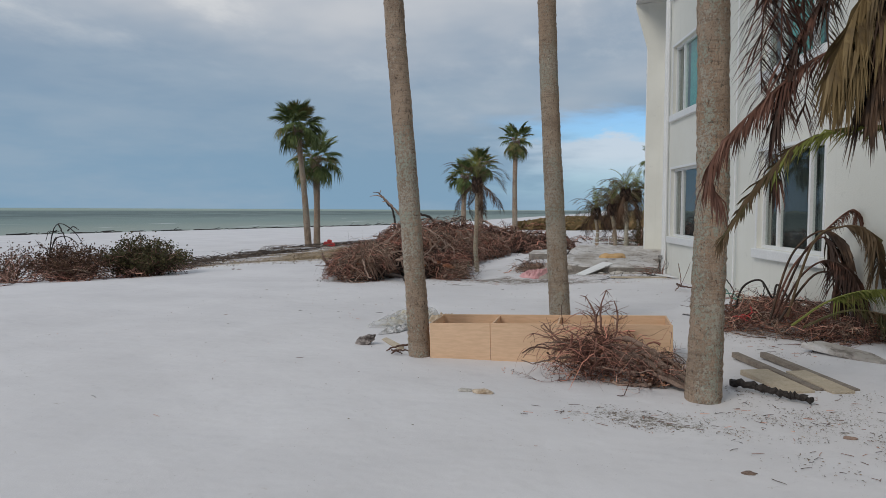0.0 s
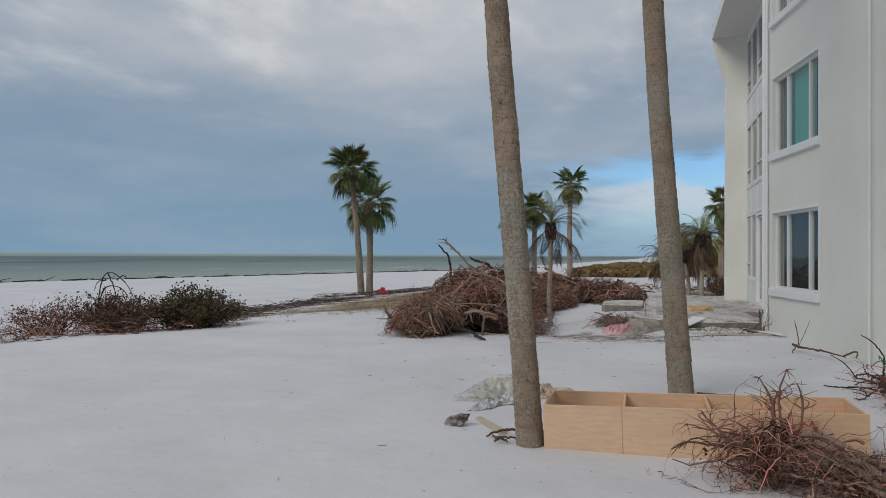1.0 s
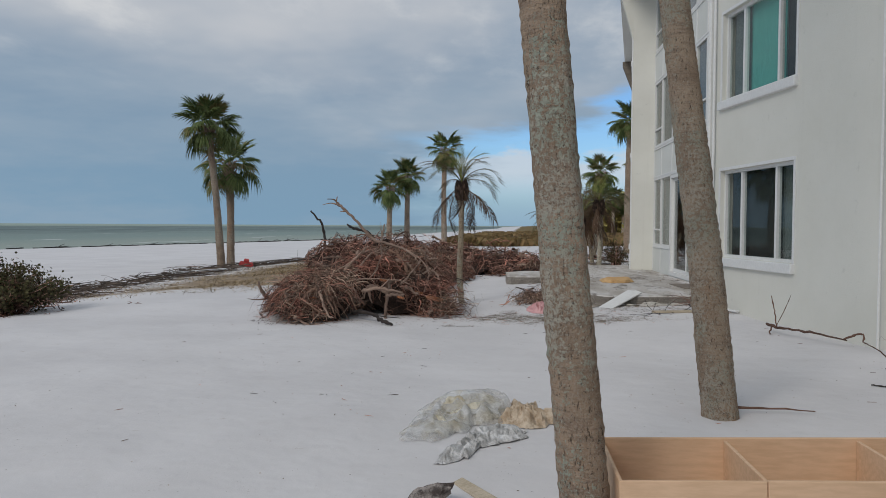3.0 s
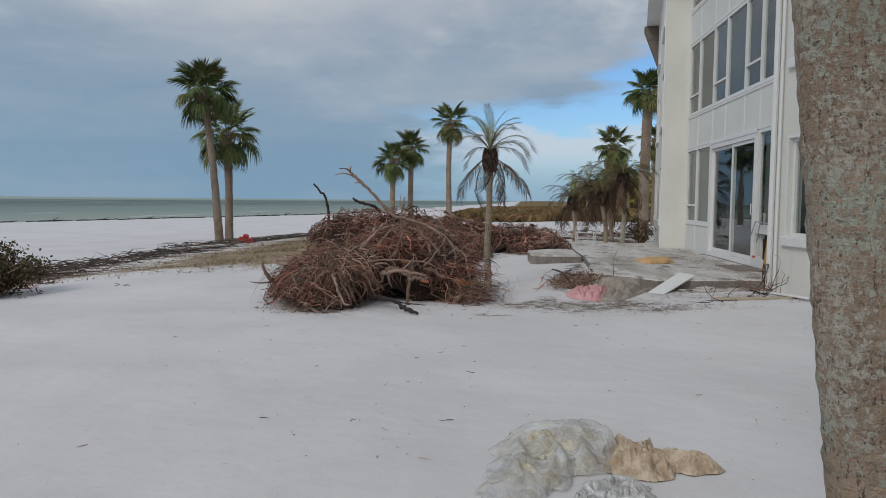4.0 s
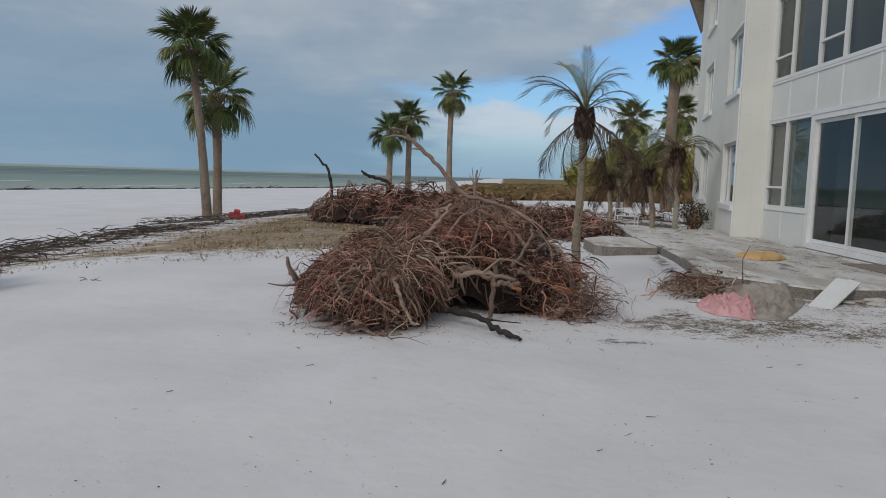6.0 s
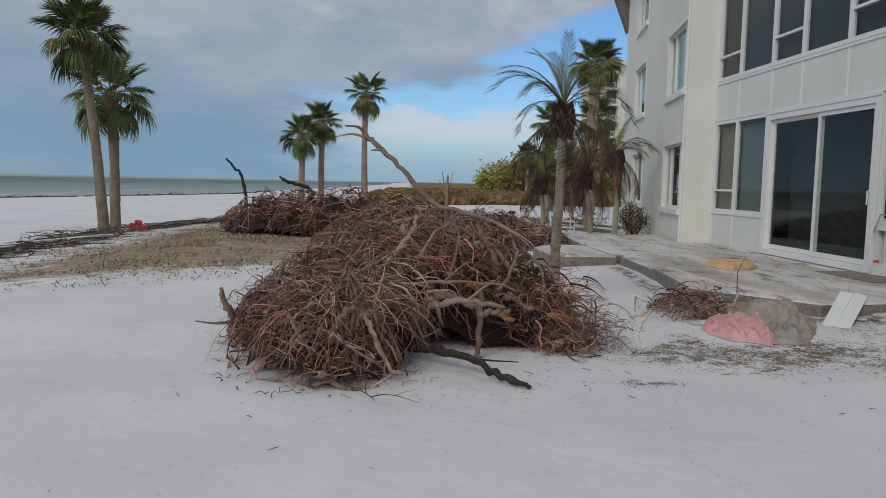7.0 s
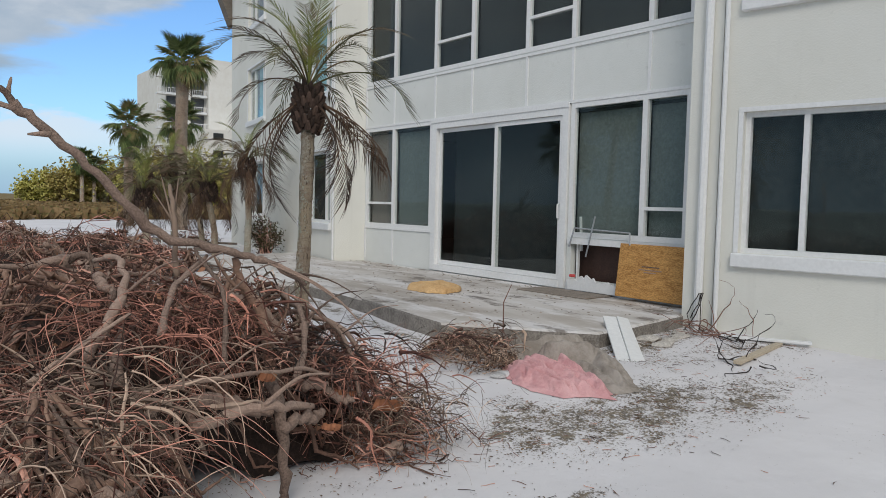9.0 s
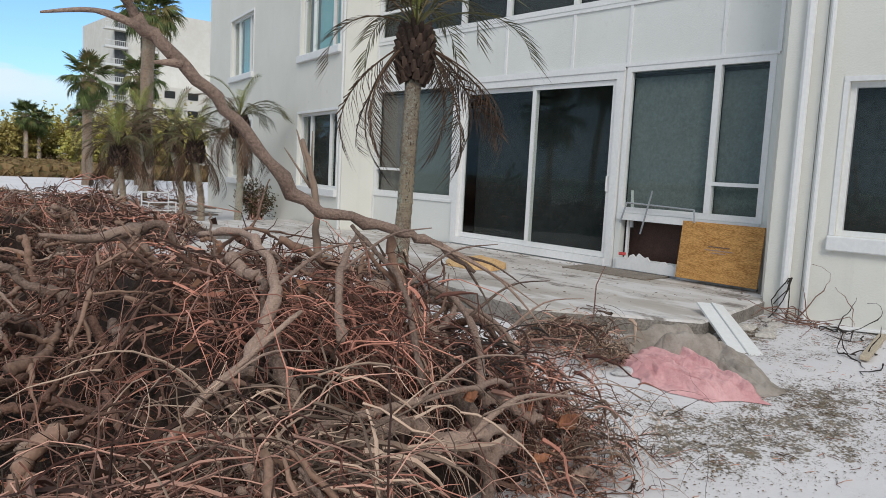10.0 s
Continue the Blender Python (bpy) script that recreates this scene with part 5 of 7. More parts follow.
limb("branch", pile, [(-6.0, 16.3, 0.25), (-6.2, 16.05, 0.2), (-6.3, 15.9, 0.32), (-6.33, 15.82, 0.5)], [0.04, 0.036, 0.028, 0.016], BRANCH, "forked grey stub",
     [([(-6.2, 16.05, 0.2), (-6.4, 16.0, 0.17), (-6.6, 16.05, 0.18)], 0.02)], 5)
limb("branch", pile, [(-4.15, 16.15, 0.5), (-4.18, 15.98, 0.3), (-4.2, 15.9, 0.0), (-4.2, 15.88, -0.1)], [0.036, 0.028, 0.022, 0.024], BRANCH, "pale broken stump end", [], 6)
limb("branch", pile, [(-3.9, 17.1, 0.45), (-3.68, 17.0, 0.66), (-3.45, 16.75, 0.60), (-3.35, 16.5, 0.35), (-3.31, 16.36, 0.02)], [0.018, 0.018, 0.017, 0.016, 0.013], BRANCH, "thin branch bent into an arch", [], 7)
limb("branch", pile, [(-3.75, 17.15, 0.35), (-3.4, 16.95, 0.33), (-3.1, 16.8, 0.28)], [0.04, 0.035, 0.035], BRANCH, "broken branch end", [], 8)
part("rope", tubes([(wander(random.Random(3), (-3.12, 16.8, 0.29), (0.3, 0.2, 0.3), 0.5, 14, 0.9), [0.008] * 15)], 4), GREENP, pile, "tangle of green rope")
for i, (pts, r) in enumerate((([(-5.0, 16.3, 0.75), (-4.8, 16.5, 1.0), (-4.7, 16.9, 1.15), (-4.75, 17.3, 1.12)], 0.045), ([(-4.7, 16.2, 0.85), (-4.55, 16.45, 1.05), (-4.3, 16.7, 1.18)], 0.035), ([(-4.45, 16.05, 0.7), (-4.35, 16.3, 1.0), (-4.4, 16.6, 1.22)], 0.028),
                             ([(-4.9, 16.1, 0.6), (-4.5, 16.0, 0.66), (-4.0, 16.1, 0.62), (-3.7, 16.3, 0.5)], 0.03), ([(-4.6, 16.0, 0.45), (-4.3, 15.95, 0.5), (-3.95, 16.1, 0.42)], 0.06), ([(-5.6, 15.9, 0.5), (-5.2, 16.2, 0.72), (-4.8, 16.3, 0.95)], 0.03),
                             ([(-5.9, 16.2, 0.35), (-5.5, 16.0, 0.55), (-5.0, 15.9, 0.62)], 0.035), ([(-4.0, 16.2, 0.55), (-3.8, 16.5, 0.8), (-3.75, 17.0, 0.95)], 0.04), ([(-3.6, 16.2, 0.4), (-3.55, 16.5, 0.7), (-3.7, 16.9, 0.9)], 0.03))):
    r *= 0.48
    pts = [(q[0], q[1], q[2] - 0.11) for q in pts]
    limb("branch", pile, pts, [r, r * 0.95, r * 0.8, r * 0.6], BRANCH, "", [([Vector(pts[1]), Vector(pts[1]) + Vector((0.15, -0.1, 0.15)), Vector(pts[1]) + Vector((0.2, -0.3, 0.2))], r * 0.5)], 20 + i, rough=0.2)
rg = random.Random(777)
made = 0
while made < 170:
    x, y = rg.uniform(-6.2, -3.2), rg.uniform(15.3, 18.6)
    h = lobes(x, y, PILE)
    if h < 0.18:
        continue
    made += 1
    a_ = rg.gauss(-0.6, 1.0) if made % 3 else rg.uniform(0, 6.28)
    pts = wander(rg, (x, y, gz(x, y) + h * rg.uniform(0.72, 1.03)), (math.cos(a_), math.sin(a_), rg.gauss(-0.1, 0.35)), rg.uniform(0.2, 0.75), 7, 0.30, 0.03)
    for q in pts:
        q.z = max(gz(q.x, q.y) + 0.01, min(q.z, gz(q.x, q.y) + lobes(q.x, q.y, PILE) + 0.10))
    r = 0.006 + 0.022 * rg.random() ** 2
    wood = rg.choice((BRANCH, ROOTS, DARKB, DARKB))
    stem = part("branch", tubes([gnarled(pts, r, rg)], 7), wood, pile, smooth=True)
    for k in (2, 4, 5):
        sp = wander(rg, pts[k], (pts[k] - pts[k - 1]).normalized() + Vector((rg.gauss(0, 0.7), rg.gauss(0, 0.7), rg.gauss(0.1, 0.5))), rg.uniform(0.08, 0.28), 4, 0.3)
        for q in sp:
            q.z = max(q.z, gz(q.x, q.y) + 0.01)
        part("twig", tubes([gnarled(sp, r * 0.5, rg)], 5), wood, stem, smooth=True)
# lumps of root stock in the near flank
for (x, y, z), ln, r, yaw_, tilt in (((-4.35, 16.15, 0.36), 0.42, 0.052, -12, 8), ((-4.05, 16.0, 0.28), 0.30, 0.045, 20, -10), ((-4.85, 16.35, 0.62), 0.45, 0.045, 75, -20), ((-3.8, 16.2, 0.34), 0.28, 0.04, -30, 12)):
    d = Euler((0, radians(tilt), radians(yaw_))).to_matrix() @ Vector((1, 0, 0))
    pts = [Vector((x, y, z)) + d * ln * (t / 6 - 0.5) + Vector((0, 0, 0.03 * math.sin(t))) for t in range(7)]
    part("root_stock", tubes([gnarled(pts, r * 0.7, rg, 0.35)], 10), BRANCH, pile, "thick gnarled pale piece of root stock", smooth=True)
for (x, y, z), s, a_ in (((-3.42, 16.2, 0.20), 0.14, 20), ((-3.68, 16.25, 0.30), 0.08, 10), ((-3.95, 15.9, 0.25), 0.06, 10), ((-4.25, 16.0, 0.52), 0.07, 30), ((-5.2, 15.15, 0.3), 0.04, 40)):
    m_ = pose(x, y, z, 25, 15, a_)
    vs = [m_ @ Vector((s * (u / 4 - 1) * (1 + 0.2 * noise.noise(Vector((u, w, s * 90)))), s * (0.24 * (w - 1)) * (1 - 0.6 * abs(u / 4 - 1) ** 2) + 0.15 * s * noise.noise(Vector((u * 0.6, 2, s * 50))), dz + s * 0.35 * (1 - (w - 1) ** 2) + 0.12 * s * noise.noise(Vector((u * 0.9, w, s * 70))))) for dz in (0, -0.012) for u in range(9) for w in range(3)]
    bm = (vs, [(k * 27 + u * 3 + w, k * 27 + u * 3 + w + 1, k * 27 + u * 3 + w + 4, k * 27 + u * 3 + w + 3) for k in (0, 1) for u in range(8) for w in range(2)])
    part("bark_flake", bm, ORANGEB, pile, "orange-brown flake of bark")
limb("branch", pile, [(-4.43, 16.80, 0.95), (-4.43, 16.85, 1.22), (-4.41, 17.0, 1.46)], [0.018, 0.016, 0.010], ROOT, "pale splintered branch end", [([(-4.43, 16.85, 1.22), (-4.47, 16.95, 1.5)], 0.010), ([(-4.42, 16.9, 1.25), (-4.36, 17.0, 1.5)], 0.008), ([(-4.42, 16.9, 1.25), (-4.5, 17.0, 1.42)], 0.008)], 12)
BACK = [(-8.0, 31.5, 2.0, 1.8, 1.15), (-6.6, 30.8, 2.2, 1.9, 1.25), (-4.6, 29.8, 2.2, 2.0, 1.05), (-2.6, 28.3, 1.6, 2.2, 0.75), (-1.9, 26.5, 1.0, 1.6, 0.45)]
back = brush("brush_pile", "long dark heap of storm-torn branches beyond the turf", BACK, 102, 7000, 70, (0.62, 0.34, 0.04), rad=(0.006, 0.016), twig_len=(0.35, 1.0), big=(0.03, 0.06))
limb("branch", back, [(-9.4, 32.4, 0.3), (-9.6, 33.03, 0.95), (-9.75, 33.1, 1.5), (-10.2, 33.2, 2.0)], [0.06, 0.05, 0.045, 0.035], BLACKW, "black snag standing out of the heap", [], 9)
limb("branch", back, [(-7.2, 31, 1.0), (-7.6, 31, 1.22), (-8.0, 31, 1.32), (-8.2, 31, 1.48)], [0.06, 0.05, 0.045, 0.03], BLACKW, "dark stub", [], 10)


# ---- by the first palms ----
BOXM = pose(-0.52, 7.48, 0.0, 0, -1.6, 0.4)
crate = thing("plywood_box", "long open tan plywood box with inner dividers, half sunk in sand", "box", (-0.5, 7.48, 0))
for lo, hi in (((-1.18, -0.33, -0.12), (-0.562, -0.312, 0.385)), ((-0.558, -0.331, -0.12), (1.18, -0.312, 0.387)), ((-1.18, 0.312, -0.12), (1.18, 0.33, 0.385)), ((-1.18, -0.311, -0.12), (-1.162, 0.311, 0.38)), ((1.162, -0.311, -0.12), (1.18, 0.311, 0.38))):
    part("side_panel", boxed(lo, hi, BOXM, 0.003), PLY, crate)
for x in (-0.55, 0.1, 0.66):
    part("divider", boxed((x - 0.009, -0.309, -0.1), (x + 0.009, 0.309, 0.372), BOXM, 0.002), PLY, crate)
part("bottom_panel", boxed((-1.16, -0.309, -0.06), (1.16, 0.309, -0.045), BOXM), PLY, crate)

BUNDLE = [(-0.35, 6.68, 0.48, 0.26, 0.22), (0.02, 6.68, 0.42, 0.28, 0.33), (0.40, 6.5, 0.40, 0.2, 0.20)]
roots = brush("root_bundle", "tangled bundle of reddish brown roots against the plywood box", BUNDLE, 301, 2600, 26, (0.45, 0.4, 0.15), core=0.5, twig_len=(0.12, 0.42), rad=(0.0018, 0.0055), big=(0.007, 0.018), category="roots", spare=0.12)
for k, (dy, dz, r) in enumerate(((0.0, 0.0, 0.030), (-0.07, -0.06, 0.026), (0.05, 0.05, 0.022), (-0.12, -0.1, 0.02), (0.02, -0.09, 0.022))):
    limb("branch", roots, [(-0.05, 6.75 + dy, 0.26 + dz), (0.22, 6.62 + dy, 0.30 + dz), (0.48, 6.46 + dy, 0.20 + dz), (0.72, 6.33 + dy, max(0.03, 0.06 + dz))], [r * 0.6, r, r, r * 0.7], BRANCH, "thick pale root", [], 31 + k, rough=0.2)
mop(roots, (-0.05, 6.72, 0.28), 260, 0.5, 302, TWIGR, (0.0012, 0.004), (-0.6, -1), 2.4)
for i, (x, z) in enumerate(((-0.15, 0.72), (0.03, 0.78), (0.10, 0.68), (-0.52, 0.46), (-0.62, 0.36), (-0.02, 0.62), (-0.35, 0.42))):
    o = Vector((x * 0.5 + 0.02, 6.72, 0.2))
    e = Vector((x, 6.70 + 0.03 * (i % 3), z))
    m = o.lerp(e, 0.6) + Vector((0.05 * (-1) ** i, 0, 0.02))
    rg = random.Random(40 + i)
    limb("branch", roots, [o, m, e], [0.011, 0.008, 0.004], TWIG, "", [([m, m + Vector((rg.uniform(-0.1, 0.1), 0, 0.06)), m + Vector((rg.uniform(-0.2, 0.2), rg.uniform(-0.1, 0.1), 0.13))], 0.005) for _ in range(4)] + [([e, e + Vector((rg.uniform(-0.08, 0.08), rg.uniform(-0.08, 0.08), rg.uniform(-0.08, 0.03)))], 0.004) for _ in range(4)], 40 + i)


def drape(name, poly, height, ridges, label, category, material, seed, crease=0.02, cell=7.0, soft=4.0, base=0.004, smooth=True, z0=None, fray=0.03, stretch=(1, 1)):
    """A sheet that lies in folds: ridges are (ax, ay, bx, by, width, height), with fine creases between."""
    pts = [Vector((x, y)) for x, y in poly]
    mid = sum(pts, Vector((0, 0))) / len(pts)
    rim = []
    for a_, b_ in zip(pts, pts[1:] + pts[:1]):
        rim += [a_.lerp(b_, k / 14) for k in range(14)]
    rings, n = 48, len(rim)
    vs, fs = [], []
    for r in range(rings + 1):
        f = r / rings
        for q in rim:
            p = mid.lerp(q, f)
            w = fray * f * noise.noise(Vector((p.x * 9, p.y * 9, seed)))
            p = p + (q - mid).normalized() * w
            h = height * (1 - f ** soft) ** 0.6 * (0.75 + 0.5 * noise.noise(Vector((p.x * 3, p.y * 3, seed + 2))))
            wob = Vector((p.x + 0.05 * noise.noise(Vector((p.x * 6, p.y * 6, seed + 4))), p.y + 0.05 * noise.noise(Vector((p.x * 6, p.y * 6, seed + 7)))))
            top = 0.0
            for ax, ay, bx, by, wd, hh in ridges:
                d = seg(wob.x, wob.y, ax, ay, bx, by, wd)
                top = max(top, hh * d * d * (3 - 2 * d))
            e = noise.voronoi(Vector((wob.x * cell * stretch[0], wob.y * cell * stretch[1], seed)))[0]
            c = crease * max(0.0, 1 - 5.0 * (e[1] - e[0])) + 0.5 * crease * noise.noise(Vector((p.x * cell * 2.3, p.y * cell * 2.3, seed + 1)))
            hem = min(1.0, (1 - f) * 3.5)
            vs.append((p.x, p.y, (gz(p.x, p.y) if z0 is None else z0) + 0.004 + base * (1 - f ** 5) + max(0.0, h + top * hem + c * (0.35 + 0.65 * hem))))
    for r in range(rings):
        for k in range(n):
            k2 = (k + 1) % n
            if r == 0:
                fs.append((k, n + k, n + k2))
            else:
                fs.append((r * n + k, (r + 1) * n + k, (r + 1) * n + k2, r * n + k2))
    return solo(name, (vs, fs), material, label, category, smooth=smooth)


def quad_board(corners, t):
    """A thin board between four corners."""
    a_, b_, c_, d_ = (Vector(q) for q in corners)
    nrm = (b_ - a_).cross(d_ - a_).normalized() * t
    q = [a_, b_, c_, d_]
    return [v - nrm for v in q] + q, [(0, 1, 2, 3), (7, 6, 5, 4)] + [(k, k + 4, (k + 1) % 4 + 4, (k + 1) % 4) for k in range(4)]


TANP = make_cloth("stained_cloth", (0.42, 0.31, 0.21), (0.64, 0.53, 0.41), 0.75)
CREAMP = make_cloth("cream_cloth", (0.44, 0.38, 0.27), (0.64, 0.60, 0.50), 0.75)
FOIL = make_cloth("dirty_white_sheet", (0.40, 0.39, 0.38), (0.74, 0.73, 0.73), 0.3)
drape("stained_cloth", [(-2.78, 8.98), (-2.58, 8.95), (-2.40, 9.25), (-2.22, 9.45), (-2.20, 9.68), (-2.45, 9.80), (-2.70, 9.60), (-2.76, 9.30)], 0.042, [(-2.62, 9.5, -2.35, 9.62, 0.2, 0.066), (-2.5, 9.3, -2.35, 9.45, 0.14, 0.042), (-2.7, 9.1, -2.6, 9.25, 0.12, 0.030)],
      "cream-yellow stained cloth inside a clear bag", "cloth", CREAMP, 8, 0.035, 5)
drape("plastic_bag", [(-2.92, 8.76), (-2.68, 8.74), (-2.42, 9.14), (-2.16, 9.36), (-2.08, 9.62), (-2.25, 9.88), (-2.55, 9.92), (-2.80, 9.70), (-2.86, 9.25)], 0.050,
      [(-2.55, 9.62, -2.22, 9.62, 0.30, 0.099), (-2.70, 9.55, -2.72, 9.10, 0.07, 0.037), (-2.60, 9.62, -2.46, 9.20, 0.06, 0.056), (-2.45, 9.68, -2.34, 9.26, 0.06, 0.056), (-2.32, 9.66, -2.20, 9.40, 0.05, 0.062), (-2.84, 9.18, -2.44, 9.20, 0.05, 0.037), (-2.86, 8.84, -2.52, 9.06, 0.06, 0.031), (-2.78, 9.62, -2.40, 9.72, 0.06, 0.062)],
      "crumpled clear plastic bag of debris on the sand", "plastic bag", PLASTIC, 5, 0.018, 5, base=0.02, fray=0.10)
drape("crumpled_cloth", [(-2.26, 9.28), (-2.06, 9.18), (-1.90, 9.24), (-1.86, 9.44), (-1.95, 9.66), (-2.16, 9.70), (-2.24, 9.50)], 0.042,
      [(-2.05, 9.42, -2.24, 9.30, 0.05, 0.065), (-2.05, 9.42, -2.08, 9.20, 0.05, 0.072), (-2.05, 9.42, -1.92, 9.26, 0.05, 0.065), (-2.05, 9.44, -1.90, 9.46, 0.06, 0.065), (-2.06, 9.45, -2.16, 9.64, 0.06, 0.078), (-2.04, 9.45, -1.98, 9.62, 0.06, 0.078), (-2.07, 9.5, -2.03, 9.45, 0.18, 0.065)],
      "knotted tan cloth spilling from a plastic bag", "cloth", TANP, 12, 0.014, 13, soft=2.0, stretch=(1.5, 0.6))
drape("crumpled_cloth", [(-1.92, 9.36), (-1.80, 9.30), (-1.66, 9.33), (-1.60, 9.38), (-1.74, 9.50), (-1.86, 9.60), (-1.96, 9.56)], 0.030,
      [(-1.90, 9.50, -1.72, 9.40, 0.10, 0.048), (-1.88, 9.42, -1.80, 9.36, 0.05, 0.036)], "stained tan cloth trailing on the sand", "cloth", TANP, 15, 0.012, 14, soft=2.0, stretch=(0.6, 1.4))
drape("plastic_strip", [(-2.36, 9.12), (-2.22, 9.20), (-2.04, 9.14), (-2.06, 8.96), (-2.18, 8.82), (-2.36, 8.70), (-2.42, 8.48), (-2.50, 8.34), (-2.64, 8.32), (-2.58, 8.54), (-2.50, 8.80), (-2.40, 8.98)], 0.021,
      [(-2.12, 9.08, -2.40, 8.78, 0.06, 0.030), (-2.24, 9.12, -2.46, 8.82, 0.05, 0.030), (-2.44, 8.72, -2.58, 8.38, 0.06, 0.036), (-2.36, 8.76, -2.46, 8.44, 0.05, 0.024)],
      "crumpled dirty white plastic strip on the sand", "plastic sheet", FOIL, 18, 0.02, 9, fray=0.09)
rng = random.Random(77)


def scrap(x, y, s, material, label, category, seed):
    rng_ = random.Random(seed)
    bm = bmesh.new()
    bmesh.ops.create_icosphere(bm, subdivisions=2, radius=1)
    for v in bm.verts:
        v.co *= 1 + 0.35 * noise.noise(v.co * 2 + Vector((seed, 0, 0)))
        v.co = Vector((x + v.co.x * s * 1.3, y + v.co.y * s * 0.8, gz(x, y) + max(-0.01, v.co.z * s * 0.35 + s * 0.12)))
    return solo("debris_scrap" if category == "debris" else category, bm, material, label, category)


scrap(-0.95, 5.85, 0.07, TANP, "small tan scrap of cloth on the sand", "debris", 1)
scrap(-1.10, 5.87, 0.05, ROCK, "small grey scrap on the sand", "debris", 2)
scrap(0.82, 4.32, 0.032, BRANCH, "dry brown leaf on the sand", "debris", 4)
scrap(1.62, 5.25, 0.035, BRANCH, "dry brown leaf on the sand", "debris", 5)

solo("plank", boxed((-0.34, -0.035, -0.05), (0.34, 0.035, 0.03), pose(-2.28, 7.78, gz(-2.28, 7.78), 18, -2, -58), 0.006), WOODT, "tan splintered wood strip half sunk in the sand", "plank", "planks on the sand")
bm = bmesh.new()
bmesh.ops.create_icosphere(bm, subdivisions=3, radius=1)
for v in bm.verts:
    v.co *= 1 + 0.5 * noise.noise(v.co * 1.7) + 0.25 * noise.noise(v.co * 5)
    v.co = Vector((-2.58 + v.co.x * 0.10 + 0.05 * v.co.z, 7.74 + v.co.y * 0.06, gz(-2.58, 7.74) + max(-0.02, 0.035 + v.co.z * 0.075)))
solo("debris_scrap", bm, make_cloth("dark_stained_rag", (0.07, 0.055, 0.05), (0.42, 0.37, 0.34), 0.9), "crumpled dark-stained rag standing out of the sand", "debris")
loop = thing("broken_branch", "thin dark twigs curled on the sand beside a palm trunk", "branch", (-2.05, 7.3, gz(-2.05, 7.3)), "broken branches")
for i, pts in enumerate(([(-2.22, 7.34, 0.01), (-2.12, 7.40, 0.05), (-2.0, 7.44, 0.06), (-1.93, 7.42, 0.02)], [(-2.17, 7.36, 0.02), (-2.12, 7.26, 0.03), (-2.04, 7.2, 0.05), (-1.95, 7.26, 0.04)], [(-2.12, 7.18, 0.015), (-2.06, 7.16, 0.05), (-2.0, 7.18, 0.02)])):
    limb("twig", loop, pts, [0.006, 0.010, 0.010, 0.006], DARKB, "", [], 650 + i, 6)
snarl = thing("dead_plant", "snarl of black dead branches and green cord by the wall", "branch", (1.75, 10.9, gz(1.75, 10.9)))
rg = random.Random(655)
for i in range(26):
    x, y, a_ = 1.78 + rg.gauss(0, 0.22), 10.8 + rg.gauss(0, 0.3), rg.uniform(0, 6.28)
    pts = wander(rg, (x, y, gz(x, y) + 0.03), (math.cos(a_), math.sin(a_), rg.uniform(0.1, 1.0)), rg.uniform(0.3, 0.9), 9, 0.34, 0.09)
    for q in pts:
        q.z, q.x = max(q.z, gz(q.x, q.y) + 0.01), min(q.x, 1.30 + 0.18 * (17.1 - q.y))
    part("branch", tubes([gnarled(pts, rg.uniform(0.006, 0.018), rg)], 6), (BLACKW, DARKB)[i % 2], snarl, smooth=True)
part("cord", tubes([(wander(rg, (1.85 + 0.03 * i, 10.75, 0.25), (-0.3, 0.3, 0.3), 0.45, 10, 0.5, 0.08), [0.007] * 11) for i in range(4)], 5), GREENP, snarl, "green plastic cord")
stray = thing("broken_branch", "long dark branch lying on the sand along the wall", "branch", (1.62, 13.5, gz(1.62, 13.5)), "broken branches")
for i, (pts, r) in enumerate((([(1.36, 14.35, 0.12), (1.46, 14.0, 0.11), (1.66, 13.5, 0.12), (1.84, 13.05, 0.10)], 0.018), ([(1.42, 14.15, 0.1), (1.40, 14.18, 0.32), (1.36, 14.2, 0.52)], 0.009), ([(1.41, 14.15, 0.1), (1.50, 14.08, 0.36), (1.56, 14.04, 0.55)], 0.005), ([(1.82, 13.1, 0.1), (1.92, 13.0, 0.18), (1.96, 12.9, 0.19), (1.93, 12.84, 0.11)], 0.014), ([(1.40, 14.25, 0.1), (1.33, 14.15, 0.03), (1.31, 14.05, 0.02)], 0.010))):
    limb("twig", stray, pts, [r, r * 0.95, r * 0.8, r * 0.5], DARKB, "", [], 670 + i, 6, 0.2)
solo("stick", tubes([gnarled([Vector((-0.38, 9.86, 0.03)), Vector((-0.12, 9.9, 0.02)), Vector((0.2, 9.86, 0.015))], 0.012, random.Random(5))], 6), DARKB, "thin dark stick lying behind a palm trunk", "stick")

